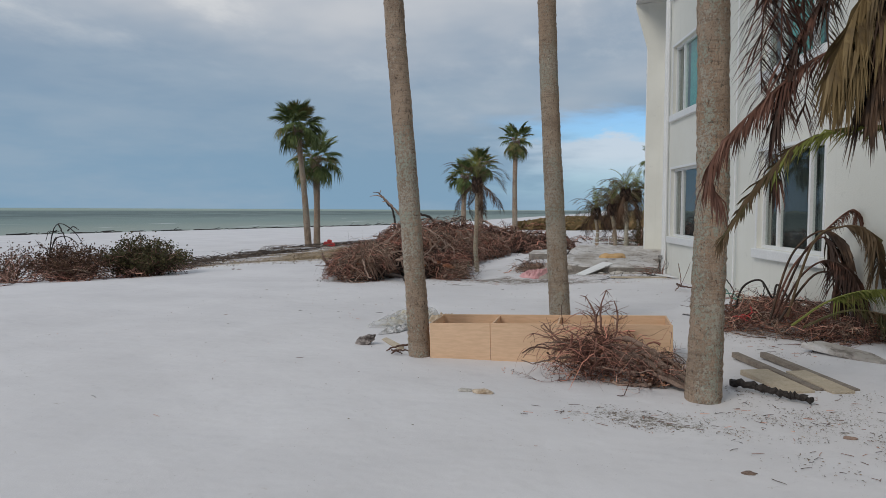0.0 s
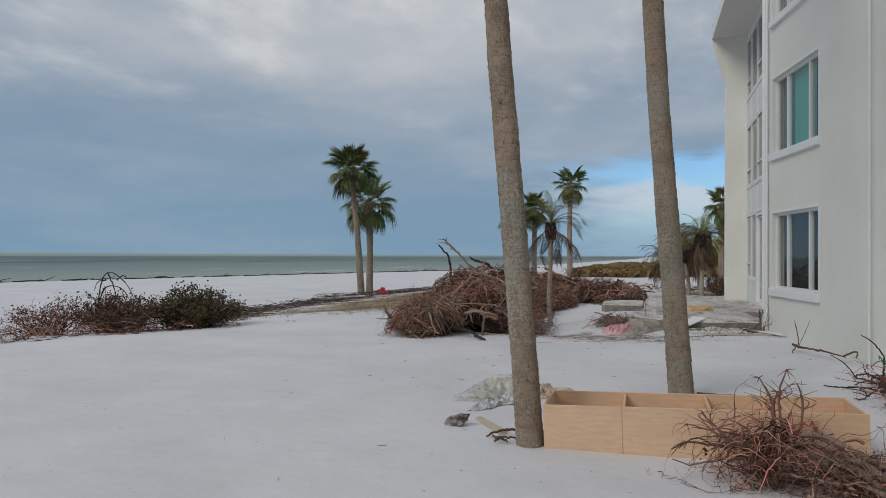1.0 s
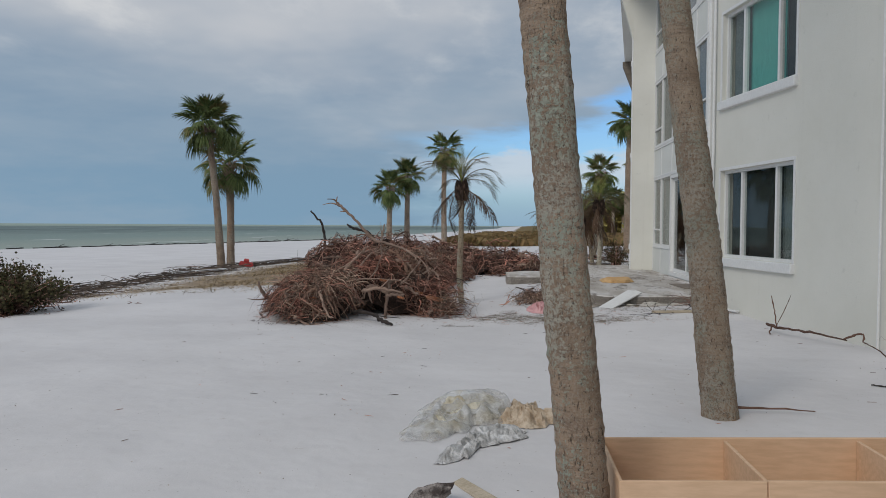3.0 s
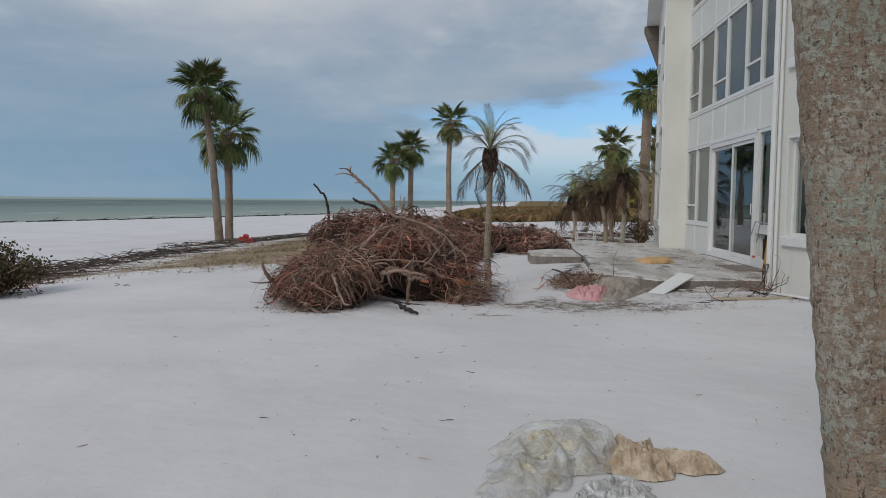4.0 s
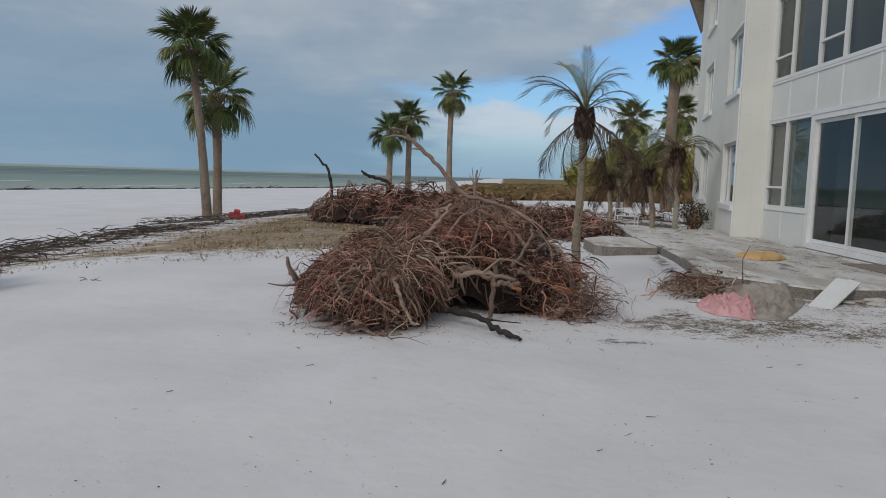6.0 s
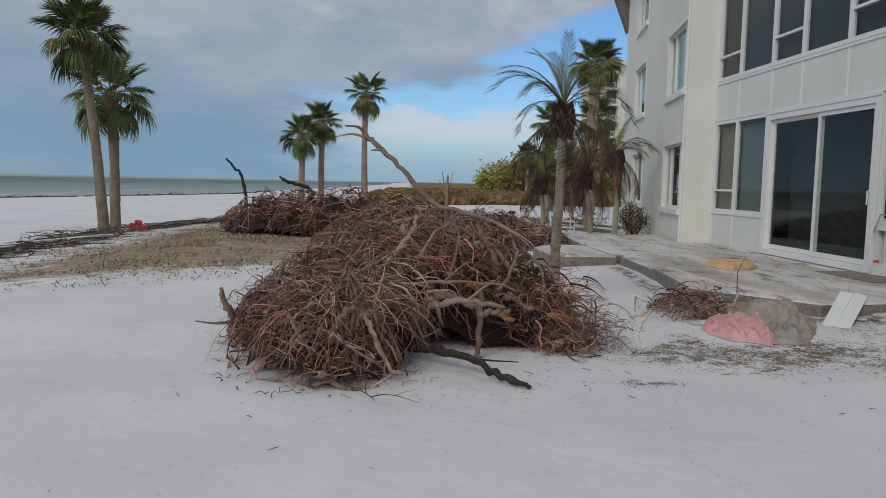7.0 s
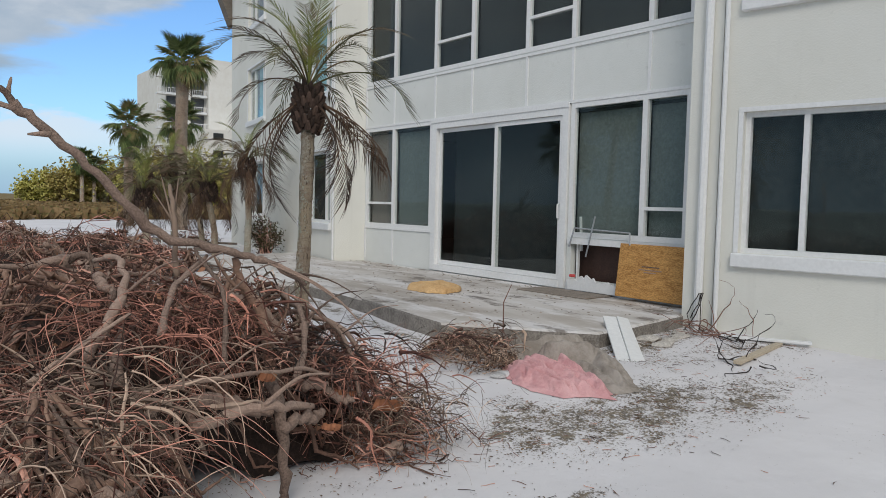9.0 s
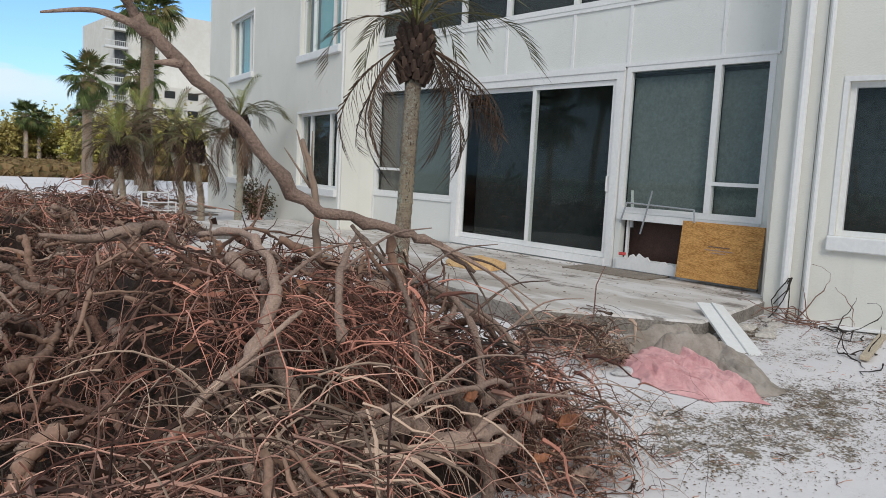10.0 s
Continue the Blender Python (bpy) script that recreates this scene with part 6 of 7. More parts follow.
# planks and panels on the sand
for i, (a_, b_, w, m, nm, lb) in enumerate((((1.30, 7.72), (1.78, 6.55), 0.07, WOODG, "plank", "weathered grey plank on the sand"), ((1.58, 7.80), (2.08, 6.62), 0.07, WOODG, "plank", "weathered grey plank on the sand"),
                                            ((1.35, 7.05), (1.60, 6.42), 0.26, WOODT, "panel", "tan panel half buried in sand"), ((1.72, 7.1), (1.95, 6.5), 0.2, WOODT, "panel", "tan panel half buried in sand"), ((2.15, 8.3), (2.7, 7.6), 0.30, CONC, "panel", "pale flat panel half buried in sand"))):
    d = Vector((b_[0] - a_[0], b_[1] - a_[1], 0))
    z = gz((a_[0] + b_[0]) / 2, (a_[1] + b_[1]) / 2)
    m4 = pose((a_[0] + b_[0]) / 2, (a_[1] + b_[1]) / 2, z + 0.012 + 0.012 * (i < 2), 0, 3, math.degrees(math.atan2(d.y, d.x)))
    solo(nm, boxed((-d.length / 2, -w / 2, -0.03), (d.length / 2, w / 2, 0.022), m4, 0.004), m, lb, nm, "planks on the sand")
solo("log", tubes([gnarled(smooth_path([(1.06, 6.5, 0.05), (1.25, 6.33, 0.06), (1.42, 6.2, 0.05), (1.6, 6.08, 0.04)], 5), 0.032, random.Random(66), 0.3)], 8), BLACKW, "charred black log on the sand", "log")


# ---- hanging fronds of a snapped palm by the path, and battered plants at the wall ----
def feather_path(pts, leaf, seed, pairs=46, hang_=0.5, thick=0.012, ragged=0.08, wide=0.05, stalk=0.1, sweep=0.6):
    rng_ = random.Random(seed)
    path = smooth_path(pts, 7)
    n = len(path) - 1
    vs, fs = tubes([(path, [thick * (1 - 0.75 * i / n) for i in range(n + 1)])], 5)
    vs = [Vector(v) for v in vs]
    for i in range(pairs):
        t = stalk + (1 - stalk) * (i + 0.5) / pairs
        k = min(n - 1, int(t * n))
        o = path[k].lerp(path[k + 1], t * n - k)
        d = (path[k + 1] - path[k]).normalized()
        sd = d.cross(Vector((0, 0, 1)))
        sd = sd.normalized() if sd.length > 0.15 else Vector((1, 0, 0))
        for sgn in (-1, 1):
            if rng_.random() < ragged:
                continue
            ln = leaf * (0.5 + 0.6 * math.sin(math.pi * (0.1 + 0.8 * t))) * rng_.uniform(0.7, 1.1)
            q = (d * sweep + sd * sgn * rng_.uniform(0.5, 1.0) + Vector((rng_.gauss(0, 0.15), rng_.gauss(0, 0.15), rng_.gauss(0, 0.15)))).normalized()
            wv = q.cross(d)
            wv = (wv.normalized() if wv.length > 1e-3 else Vector((0, 0, 1))) * leaf * wide * 0.5
            hz = Vector((0, 0, -hang_ * leaf))
            base = len(vs)
            m1, m2 = o + q * ln * 0.5 + hz * 0.3, o + q * ln * 0.9 + hz * rng_.uniform(0.7, 1.4)
            vs += [o + wv * 0.6, o - wv * 0.6, m1 - wv, m1 + wv, m2]
            fs += [(base, base + 1, base + 2, base + 3), (base + 3, base + 2, base + 4)]
    return vs, fs


snag = thing("coconut_palm", "storm-torn young palm with dead brown and green hanging fronds", "palm tree", (2.45, 4.95, 0))
part("trunk", trunk_mesh(smooth_path([(2.45, 4.95, -0.1), (2.42, 5.0, 1.4), (2.3, 5.05, 3.0)]), [0.09] * 17, 71), BARK, snag, smooth=True)
for i, (pts, leaf, mt, pr, hg) in enumerate((
        ([(2.3, 5.05, 3.05), (1.70, 5.1, 3.6), (1.19, 5.1, 3.40), (1.11, 5.1, 3.13), (1.09, 5.1, 2.84), (1.09, 5.1, 2.56), (1.09, 5.1, 2.20)], 0.30, DEADRED, 120, 0.45),
        ([(2.3, 5.05, 3.1), (1.6, 5.2, 3.7), (1.15, 5.2, 3.41), (1.04, 5.2, 3.13), (1.00, 5.2, 2.80), (0.99, 5.2, 2.51), (1.0, 5.2, 2.27)], 0.27, DEADRED, 120, 0.45),
        ([(2.3, 5.05, 2.9), (1.38, 5.1, 2.51), (1.10, 5.1, 2.31), (0.94, 5.1, 2.15), (0.79, 5.1, 1.99), (0.69, 5.1, 1.83), (0.67, 5.1, 1.70), (0.73, 5.1, 1.60)], 0.17, DEADRED, 110, 1.0),
        ([(2.3, 5.05, 3.0), (1.5, 5.15, 2.95), (1.22, 5.15, 2.64), (1.13, 5.15, 2.32), (1.08, 5.15, 2.10), (1.06, 5.15, 1.88), (1.09, 5.15, 1.72)], 0.20, DEADRED, 80, 0.9),
        ([(2.3, 5.05, 2.1), (1.92, 5.05, 2.05), (1.67, 5.05, 2.03), (1.48, 5.05, 2.02), (1.32, 5.05, 1.98), (1.17, 5.05, 1.90), (1.06, 5.05, 1.78)], 0.19, FEATHER, 46, 0.5),
        ([(1.32, 5.06, 1.98), (1.17, 5.05, 1.90), (1.06, 5.05, 1.78), (0.96, 5.05, 1.66), (0.86, 5.05, 1.50), (0.74, 5.05, 1.29)], 0.18, FEATHMIX, 60, 0.25),
        ([(2.3, 5.05, 3.1), (1.7, 5.2, 3.5), (1.48, 5.2, 3.27), (1.37, 5.2, 3.0), (1.38, 5.2, 2.71), (1.41, 5.2, 2.39), (1.39, 5.2, 2.12)], 0.20, DEAD, 100, 0.7),
        ([(2.3, 5.05, 3.2), (1.7, 5.3, 3.6), (1.41, 5.3, 3.32), (1.28, 5.3, 3.04), (1.27, 5.3, 2.71), (1.30, 5.3, 2.37), (1.28, 5.3, 2.15)], 0.19, DEADRED, 90, 0.7),
        ([(2.3, 5.05, 3.0), (1.83, 4.9, 2.88), (1.66, 4.9, 2.72), (1.54, 4.9, 2.60), (1.47, 4.9, 2.47), (1.42, 4.9, 2.35)], 0.30, FANDRY, 90, 0.9),
        ([(2.3, 5.05, 2.9), (1.92, 4.95, 2.69), (1.74, 4.95, 2.60), (1.64, 4.95, 2.47), (1.58, 4.95, 2.30), (1.56, 4.95, 2.18)], 0.30, DEAD, 90, 0.9),
        ([(2.3, 5.05, 3.2), (1.71, 4.9, 3.05), (1.55, 4.9, 2.86), (1.45, 4.9, 2.67), (1.39, 4.9, 2.50), (1.35, 4.9, 2.40)], 0.28, FANDRY, 90, 0.9),
        ([(2.3, 5.05, 3.2), (1.9, 4.95, 3.2), (1.68, 4.95, 2.95), (1.60, 4.95, 2.65), (1.58, 4.95, 2.40)], 0.32, DEAD, 100, 0.9))):
    part("frond", feather_path(pts, leaf, 80 + i, pr, hg, wide=0.085), mt, snag, ("dead red-brown hanging frond", "frond turning from green to brown", "green frond", "dry tan frond")[{DEADRED: 0, DEAD: 0, FEATHMIX: 1, FEATHER: 2, FANDRY: 3}[mt]])
part("broken_stalk", tubes([(smooth_path([(2.3, 4.98, 1.95), (1.88, 4.95, 2.04), (1.66, 4.95, 2.13), (1.54, 4.95, 2.22), (1.45, 4.95, 2.31)], 5), [0.028] * 16 + [0.022, 0.018, 0.014, 0.010, 0.006])], 6), BLACKW, snag, "dark broken leaf stalk", smooth=True)

WALLB = [(2.35, 9.55, 0.7, 0.8, 0.26), (1.95, 9.55, 0.55, 0.55, 0.24), (2.75, 8.9, 0.6, 0.7, 0.16), (2.05, 10.6, 0.4, 0.7, 0.22)]
brush("brush_heap", "heap of torn brown plants and twigs against the stucco wall", WALLB, 401, 5200, 30, (0.5, 0.3, 0.2), category="brush pile")
clump = thing("palm_clump", "uprooted palm clump with pale stalks leaning on the wall", "plant", (2.0, 9.1, 0.1))
for i, (pts, leaf, mt) in enumerate((
        ([(1.94, 9.2, 0.25), (2.14, 9.2, 0.80), (2.38, 9.2, 1.13), (2.58, 9.2, 1.36), (2.72, 9.15, 1.50), (2.78, 9.1, 1.51), (2.80, 9.05, 1.43)], 0.15, DEADRED),
        ([(1.95, 9.1, 0.25), (2.24, 9.1, 1.00), (2.44, 9.1, 1.20), (2.54, 9.1, 1.07), (2.60, 9.1, 0.69), (2.64, 9.05, 0.40)], 0.24, DEADRED),
        ([(1.89, 9.0, 0.25), (2.09, 9.0, 0.98), (2.38, 9.0, 1.27), (2.62, 9.0, 1.18), (2.71, 9.0, 0.89), (2.76, 9.0, 0.70)], 0.24, DEAD),
        ([(1.96, 8.9, 0.25), (2.31, 8.9, 0.78), (2.60, 8.9, 0.76), (2.72, 8.9, 0.52), (2.80, 8.85, 0.21)], 0.22, DEAD),
        ([(2.05, 8.9, 0.3), (2.27, 8.8, 1.15), (2.56, 8.8, 1.33), (2.76, 8.7, 1.31), (2.84, 8.6, 1.15), (2.86, 8.55, 0.85)], 0.26, FEATHMIX),
        ([(2.0, 9.1, 0.25), (2.2, 9.0, 0.75), (2.45, 8.9, 0.95), (2.65, 8.7, 0.80), (2.75, 8.6, 0.45)], 0.24, DEADRED),
        ([(2.1, 8.9, 0.2), (2.35, 8.6, 0.50), (2.6, 8.35, 0.66), (2.84, 8.25, 0.70)], 0.22, FEATHER),
        ([(2.2, 8.8, 0.2), (2.5, 8.4, 0.45), (2.8, 8.1, 0.45), (2.95, 7.95, 0.30)], 0.24, FEATHMIX))):
    part("frond", feather_path(pts, leaf, 120 + i, 64, 0.9, 0.016, 0.05, 0.15, 0.42), mt, clump)
bmv = tubes([(wander(random.Random(i), (1.55 + 0.03 * i, 9.45, 0.2), (0.5, -0.2, 0.4), 0.20, 8, 0.3, 0.1), [0.006] * 9) for i in range(6)], 4)
solo("net", bmv, RED, "knot of red plastic cord in the brush", "cord")
hose = smooth_path([(1.72, 10.3, 0.1), (1.75, 10.0, 0.5), (1.95, 9.9, 0.62), (2.1, 9.9, 0.4), (2.2, 10.1, 0.55), (2.35, 9.9, 0.3)], 8)
solo("hose", tubes([(hose, [0.014] * len(hose))], 6), BLACKW, "black hose looped over the brush", "hose", smooth=True)

# broken twigs beside the wall and on the sand
for i, (x, y, n, ln) in enumerate(((1.15, 16.9, 10, 0.8), (1.0, 16.6, 8, 0.8), (1.3, 17.05, 7, 0.9), (0.3, 16.2, 7, 0.5), (-9.3, 17.6, 4, 0.25), (-12.3, 12.2, 6, 0.5))):
    rg = random.Random(500 + i)
    bb = thing("broken_branch", "dark broken branch with bare twigs on the sand", "branch", (x, y, gz(x, y)), "broken branches")
    for _ in range(n):
        a_ = rg.uniform(0, 6.28)
        p = wander(rg, (x + rg.gauss(0, 0.10), y + rg.gauss(0, 0.10), gz(x, y) + 0.02), (math.cos(a_), math.sin(a_), rg.uniform(-0.1, 0.5)), ln * rg.uniform(0.5, 1.1), 9, 0.34, 0.06)
        for q in p:
            q.z = max(q.z, gz(q.x, q.y) + 0.006)
            q.x = min(q.x, 1.31 + max(0.0, (17.1 - q.y) * 0.18))
        part("twig", tubes([(p, [rg.uniform(0.004, 0.009) * (1 - 0.08 * k) for k in range(10)])], 5), (TWIG, BLACKW)[i % 2], bb)

# ---- patio clutter ----
drape("foam_cushion", [(-0.12, 20.78), (-0.10, 20.34), (0.08, 20.18), (0.40, 20.28), (0.58, 20.52), (0.60, 20.92), (0.38, 21.12), (0.10, 21.06)], 0.085, [(0.1, 20.6, 0.4, 20.85, 0.2, 0.035)],
      "torn tan foam cushion lying on the patio", "cushion", FOAM, 44, 0.015, 4, soft=16, z0=0.2, fray=0.05, base=0.002)
solo("sheet_board", boxed((-0.28, -0.61, 0), (0.28, 0.61, 0.015), pose(1.59, 19.54, 0.201, 0, 0, 3), 0.004), WOODG, "flat grey-brown board lying on the patio", "board")
rg = random.Random(91)
torn = []
for k in range(22):
    torn.append((1.855, 18.84 + 0.042 * k, 0.30 + (0.05 + 0.07 * abs(noise.noise(Vector((k * 0.37, 3.3, 0)))) + rg.uniform(0, 0.03)) * (1.5 if 9 < k < 17 else 0.8)))
sill = [(x, y, 0.225) for x, y, z in torn] + torn + [(x + 0.03, y, 0.225) for x, y, z in torn] + [(x + 0.03, y, z) for x, y, z in torn]
sf = []
for k in range(21):
    sf += [(k, k + 1, 23 + k, 22 + k), (22 + k, 23 + k, 67 + k, 66 + k), (44 + k, 66 + k, 67 + k, 45 + k)]
torn_panel = solo("torn_panel", (sill, sf), WHITE, "torn white strip at the foot of a broken door panel", "panel")
part("red_scrap", boxed((-0.010, -0.05, -0.02), (0.010, 0.05, 0.02), pose(1.845, 19.62, 0.42, 0, 20, 6), 0.006), RED, torn_panel, "red torn scrap")
bm = boxed((-0.5, -0.009, 0.0), (0.5, 0.009, 0.68), pose(1.73, 18.27, 0.245, 7, 0, 90) @ pose(0, 0, 0, 0, 0, 0), 0.003)
osb = solo("strand_board", bm, OSB, "orange-brown strand board leaning on the window bay", "board")
for k, (w, z) in enumerate(((0.26, 0.40), (0.34, 0.36), (0.18, 0.33))):
    part("stamp", boxed((-w / 2, 0.0105, z), (w / 2, 0.0125, z + 0.012), pose(1.73, 18.27, 0.245, 7, 0, 90)), BRANCH, osb, "dark printed bar")
rod = lambda a_, b_, r=0.012: ([a_, b_], [r, r])
solo("metal_bracket", tubes([rod((1.86, 19.62, 1.08), (1.84, 18.66, 1.05)), rod((1.86, 19.62, 1.08), (1.80, 19.66, 0.82)), rod((1.85, 19.25, 1.25), (1.80, 19.35, 0.70)), rod((1.84, 18.66, 1.05), (1.80, 18.62, 0.90))], 6), METAL, "bent grey metal bracket hanging on the broken panel", "bracket")

drape("grey_blanket", [(-1.55, 17.42), (-1.36, 16.85), (-1.42, 16.20), (-1.14, 16.14), (-0.86, 16.50), (-0.60, 16.95), (-0.48, 17.16), (-0.72, 17.30), (-1.10, 17.50)], 0.03,
      [(-1.48, 17.36, -1.08, 17.24, 0.15, 0.14), (-1.08, 17.24, -0.78, 17.14, 0.17, 0.18), (-0.92, 17.10, -0.98, 16.82, 0.15, 0.13), (-1.20, 16.98, -0.98, 16.86, 0.09, 0.10), (-0.98, 16.84, -1.20, 16.24, 0.09, 0.07), (-0.76, 17.0, -0.98, 16.42, 0.09, 0.09), (-1.12, 16.78, -1.32, 16.24, 0.07, 0.05), (-1.28, 16.98, -1.02, 16.80, 0.17, 0.19), (-0.86, 16.95, -1.02, 16.60, 0.15, 0.13)],
      "folded grey felt blanket beside the patio", "blanket", GREYC, 31, 0.016, 4, soft=9, fray=0.03, base=0.0)
rg = random.Random(36)
folds = []
for k in range(13):
    u = (k + 0.5) / 13
    ax, ay = -1.66 + 0.44 * u + rg.gauss(0, 0.02), 17.08 + rg.gauss(0, 0.05)
    bx, by = -1.80 + 0.50 * u + rg.gauss(0, 0.03), 16.36 + rg.gauss(0, 0.07)
    folds.append((ax, ay, bx, by, rg.uniform(0.030, 0.055), rg.uniform(0.03, 0.075)))
drape("pink_blanket", [(-1.60, 17.22), (-1.84, 16.92), (-1.86, 16.60), (-1.78, 16.34), (-1.58, 16.24), (-1.48, 16.10), (-1.36, 16.28), (-1.26, 16.62), (-1.14, 17.05), (-1.32, 17.24)], 0.02,
      [(-1.33, 17.14, -1.46, 16.70, 0.09, 0.075), (-1.46, 16.70, -1.57, 16.28, 0.08, 0.06), (-1.42, 17.14, -1.60, 16.62, 0.05, 0.07), (-1.56, 17.12, -1.72, 16.74, 0.06, 0.06), (-1.70, 16.74, -1.72, 16.40, 0.05, 0.05), (-1.26, 16.94, -1.36, 16.58, 0.06, 0.10), (-1.36, 16.58, -1.44, 16.18, 0.06, 0.09), (-1.68, 17.04, -1.82, 16.72, 0.05, 0.05), (-1.60, 16.60, -1.66, 16.34, 0.04, 0.05), (-1.50, 16.92, -1.36, 16.84, 0.05, 0.06)] + folds,
      "crumpled pink fleece blanket on the sand", "blanket", PINK, 35, 0.009, 8, soft=9, fray=0.05, base=0.012, stretch=(1.6, 0.7))
scrap(-1.78, 17.0, 0.09, FOIL, "crumpled white paper scrap beside a blanket", "debris", 9)
for c4 in (((-0.66, 16.76, 0.03), (-0.56, 16.70, 0.03), (0.10, 17.42, 0.285), (-0.01, 17.49, 0.295)), ((-0.555, 16.698, 0.045), (-0.44, 16.63, 0.03), (0.22, 17.36, 0.265), (0.105, 17.41, 0.295))):
    solo("white_board", quad_board(c4, 0.02), WHITE, "white painted board leaning on the patio edge", "board", "white boards at the patio edge")
ROOTB = [(-1.70, 17.55, 0.45, 0.5, 0.22), (-1.40, 17.75, 0.3, 0.4, 0.18)]
rb = brush("root_clump", "clump of dry tan roots beside the patio edge", ROOTB, 402, 2600, 5, (0.06, 0.0, 0.94), twig_len=(0.08, 0.22), rad=(0.0015, 0.004), big=(0.01, 0.02), category="roots", lift=0.12, spare=0.0)
mop(rb, (-1.62, 17.6, 0.18), 110, 0.40, 403, ROOT, (0.002, 0.005), up=0.0)
mop(rb, (-1.60, 17.55, 0.18), 110, 0.40, 404, TWIG, (0.002, 0.005), up=0.0)
solo("stick", tubes([([(-0.98, 17.9, 0.15), (-1.0, 17.88, 0.45), (-0.93, 17.85, 0.62)], [0.007, 0.006, 0.003])], 5), TWIG, "thin upright stick at the patio edge", "stick")
for i, (x, y, s) in enumerate(((-1.15, 17.25, 0.11), (-0.95, 17.3, 0.14), (0.25, 16.95, 0.10), (0.5, 17.05, 0.08), (0.75, 17.1, 0.09), (0.95, 17.25, 0.07), (-3.35, 17.3, 0.12), (-3.5, 17.45, 0.09), (-0.05, 17.05, 0.06), (0.35, 17.2, 0.12))):
    scrap(x, y, s, ROCK, "broken chunk of pale concrete rubble on sand", "rubble", 60 + i)
solo("plank", boxed((-0.6, -0.035, 0.0), (0.6, 0.035, 0.035), pose(0.75, 16.25, gz(0.75, 16.25), 0, 0, 12), 0.004), WOODT, "thin tan plank on the sand", "plank", "planks on the sand")
solo("plank", boxed((-0.42, -0.045, 0.0), (0.42, 0.045, 0.025), pose(1.3, 16.5, gz(1.4, 16.4) + 0.02, 0, 0, -60), 0.004), WHITE, "white painted plank on the sand", "plank", "planks on the sand")
cords = [(wander(random.Random(700 + i), (1.22 + 0.02 * i, 17.22, 0.48), (-0.04 - 0.02 * i, -0.03 + 0.03 * i, -1), 0.5, 8, 0.16), [0.006] * 9) for i in range(5)]
solo("cable", tubes(cords, 4), BLACKW, "loose black cables hanging at the pilaster", "cable")


# dry grass stubble on the turf
rng = random.Random(570)
vs, fs = [], []
while len(fs) < 16000:
    x, y = rng.uniform(-14.5, -5), rng.uniform(16.8, 36)
    if rng.random() > soil_at(x, y) * (0.35 + 1.3 * noise.noise(Vector((x * 0.9, y * 0.9, 3.3)))) + 0.15 * (soil_at(x, y) > 0.05):
        continue
    a_, ln, w = rng.uniform(0, 6.28), rng.uniform(0.03, 0.09), rng.uniform(0.006, 0.014)
    c, d, z = math.cos(a_), math.sin(a_), gz(x, y)
    b_ = len(vs)
    vs += [(x - d * w, y + c * w, z), (x + d * w, y - c * w, z), (x + c * ln, y + d * ln, z + ln * rng.uniform(0.2, 0.9))]
    fs.append((b_, b_ + 1, b_ + 2))
STRAW = plain("dry_grass", (0.17, 0.115, 0.06), (0.42, 0.31, 0.17), 3, 0.9, fine=30, island=0.6)
solo("grass_stubble", (vs, fs), STRAW, "dry brown grass stubble on the sandy turf", "grass", kind="stuff")


# ---- shrubs at the beach edge ----
def shrub(name, x, y, rx, ry, h, seed, label, stems=46, leaves=2600, leaf=0.05, material=None, bare=0.25, ground=None, group=""):
    rng_ = random.Random(seed)
    z0 = ground if ground is not None else gz(x, y)
    bush = thing(name, label, "shrub", (x, y, z0), group)
    lines, tips = [], []
    for _ in range(stems):
        a_, q = rng_.uniform(0, 6.283), rng_.random() ** 0.5
        e = Vector((x + math.cos(a_) * rx * q, y + math.sin(a_) * ry * q, z0 + h * (1 - 0.55 * q * q) * rng_.uniform(0.7, 1.08)))
        o = Vector((x + math.cos(a_) * rx * q * 0.35, y + math.sin(a_) * ry * q * 0.35, z0 - 0.03))
        pts = [o.lerp(e, t) + Vector((rng_.gauss(0, 0.04), rng_.gauss(0, 0.04), 0.12 * h * math.sin(math.pi * t))) for t in (0, 0.25, 0.5, 0.75, 1)]
        lines.append((pts, [0.014, 0.011, 0.009, 0.006, 0.003]))
        for k in range(7):
            b_ = pts[rng_.randint(1, 4)]
            sp = wander(rng_, b_, (math.cos(a_) + rng_.gauss(0, 0.8), math.sin(a_) + rng_.gauss(0, 0.8), rng_.gauss(0.5, 0.6)), rng_.uniform(0.15, 0.4) * max(h, 0.6), 4, 0.3)
            lines.append((sp, [0.005, 0.004, 0.003, 0.003, 0.002]))
            tips += sp[1:]
    part("stem_tangle", tubes(lines, 4, False), TWIG, bush, kind="stuff")
    vs, fs = [], []
    for _ in range(leaves):
        p = rng_.choice(tips) + Vector((rng_.gauss(0, 0.04), rng_.gauss(0, 0.04), rng_.gauss(0, 0.04)))
        d = Vector((rng_.gauss(0, 1), rng_.gauss(0, 1), rng_.gauss(0.2, 0.8))).normalized()
        w = d.cross(Vector((rng_.gauss(0, 1), rng_.gauss(0, 1), rng_.gauss(0, 1)))).normalized() * leaf * 0.4
        b_ = len(vs)
        vs += [p, p + d * leaf * 0.5 + w, p + d * leaf, p + d * leaf * 0.5 - w]
        fs.append((b_, b_ + 1, b_ + 2, b_ + 3))
    part("foliage", (vs, fs), material or BUSHLEAF, bush, kind="stuff")
    return bush


shrub("beach_shrub", -11.35, 16.35, 1.1, 0.9, 0.88, 601, "wind-burnt dark leafy shrub at the edge of the sand", 130, 8000, 0.06)
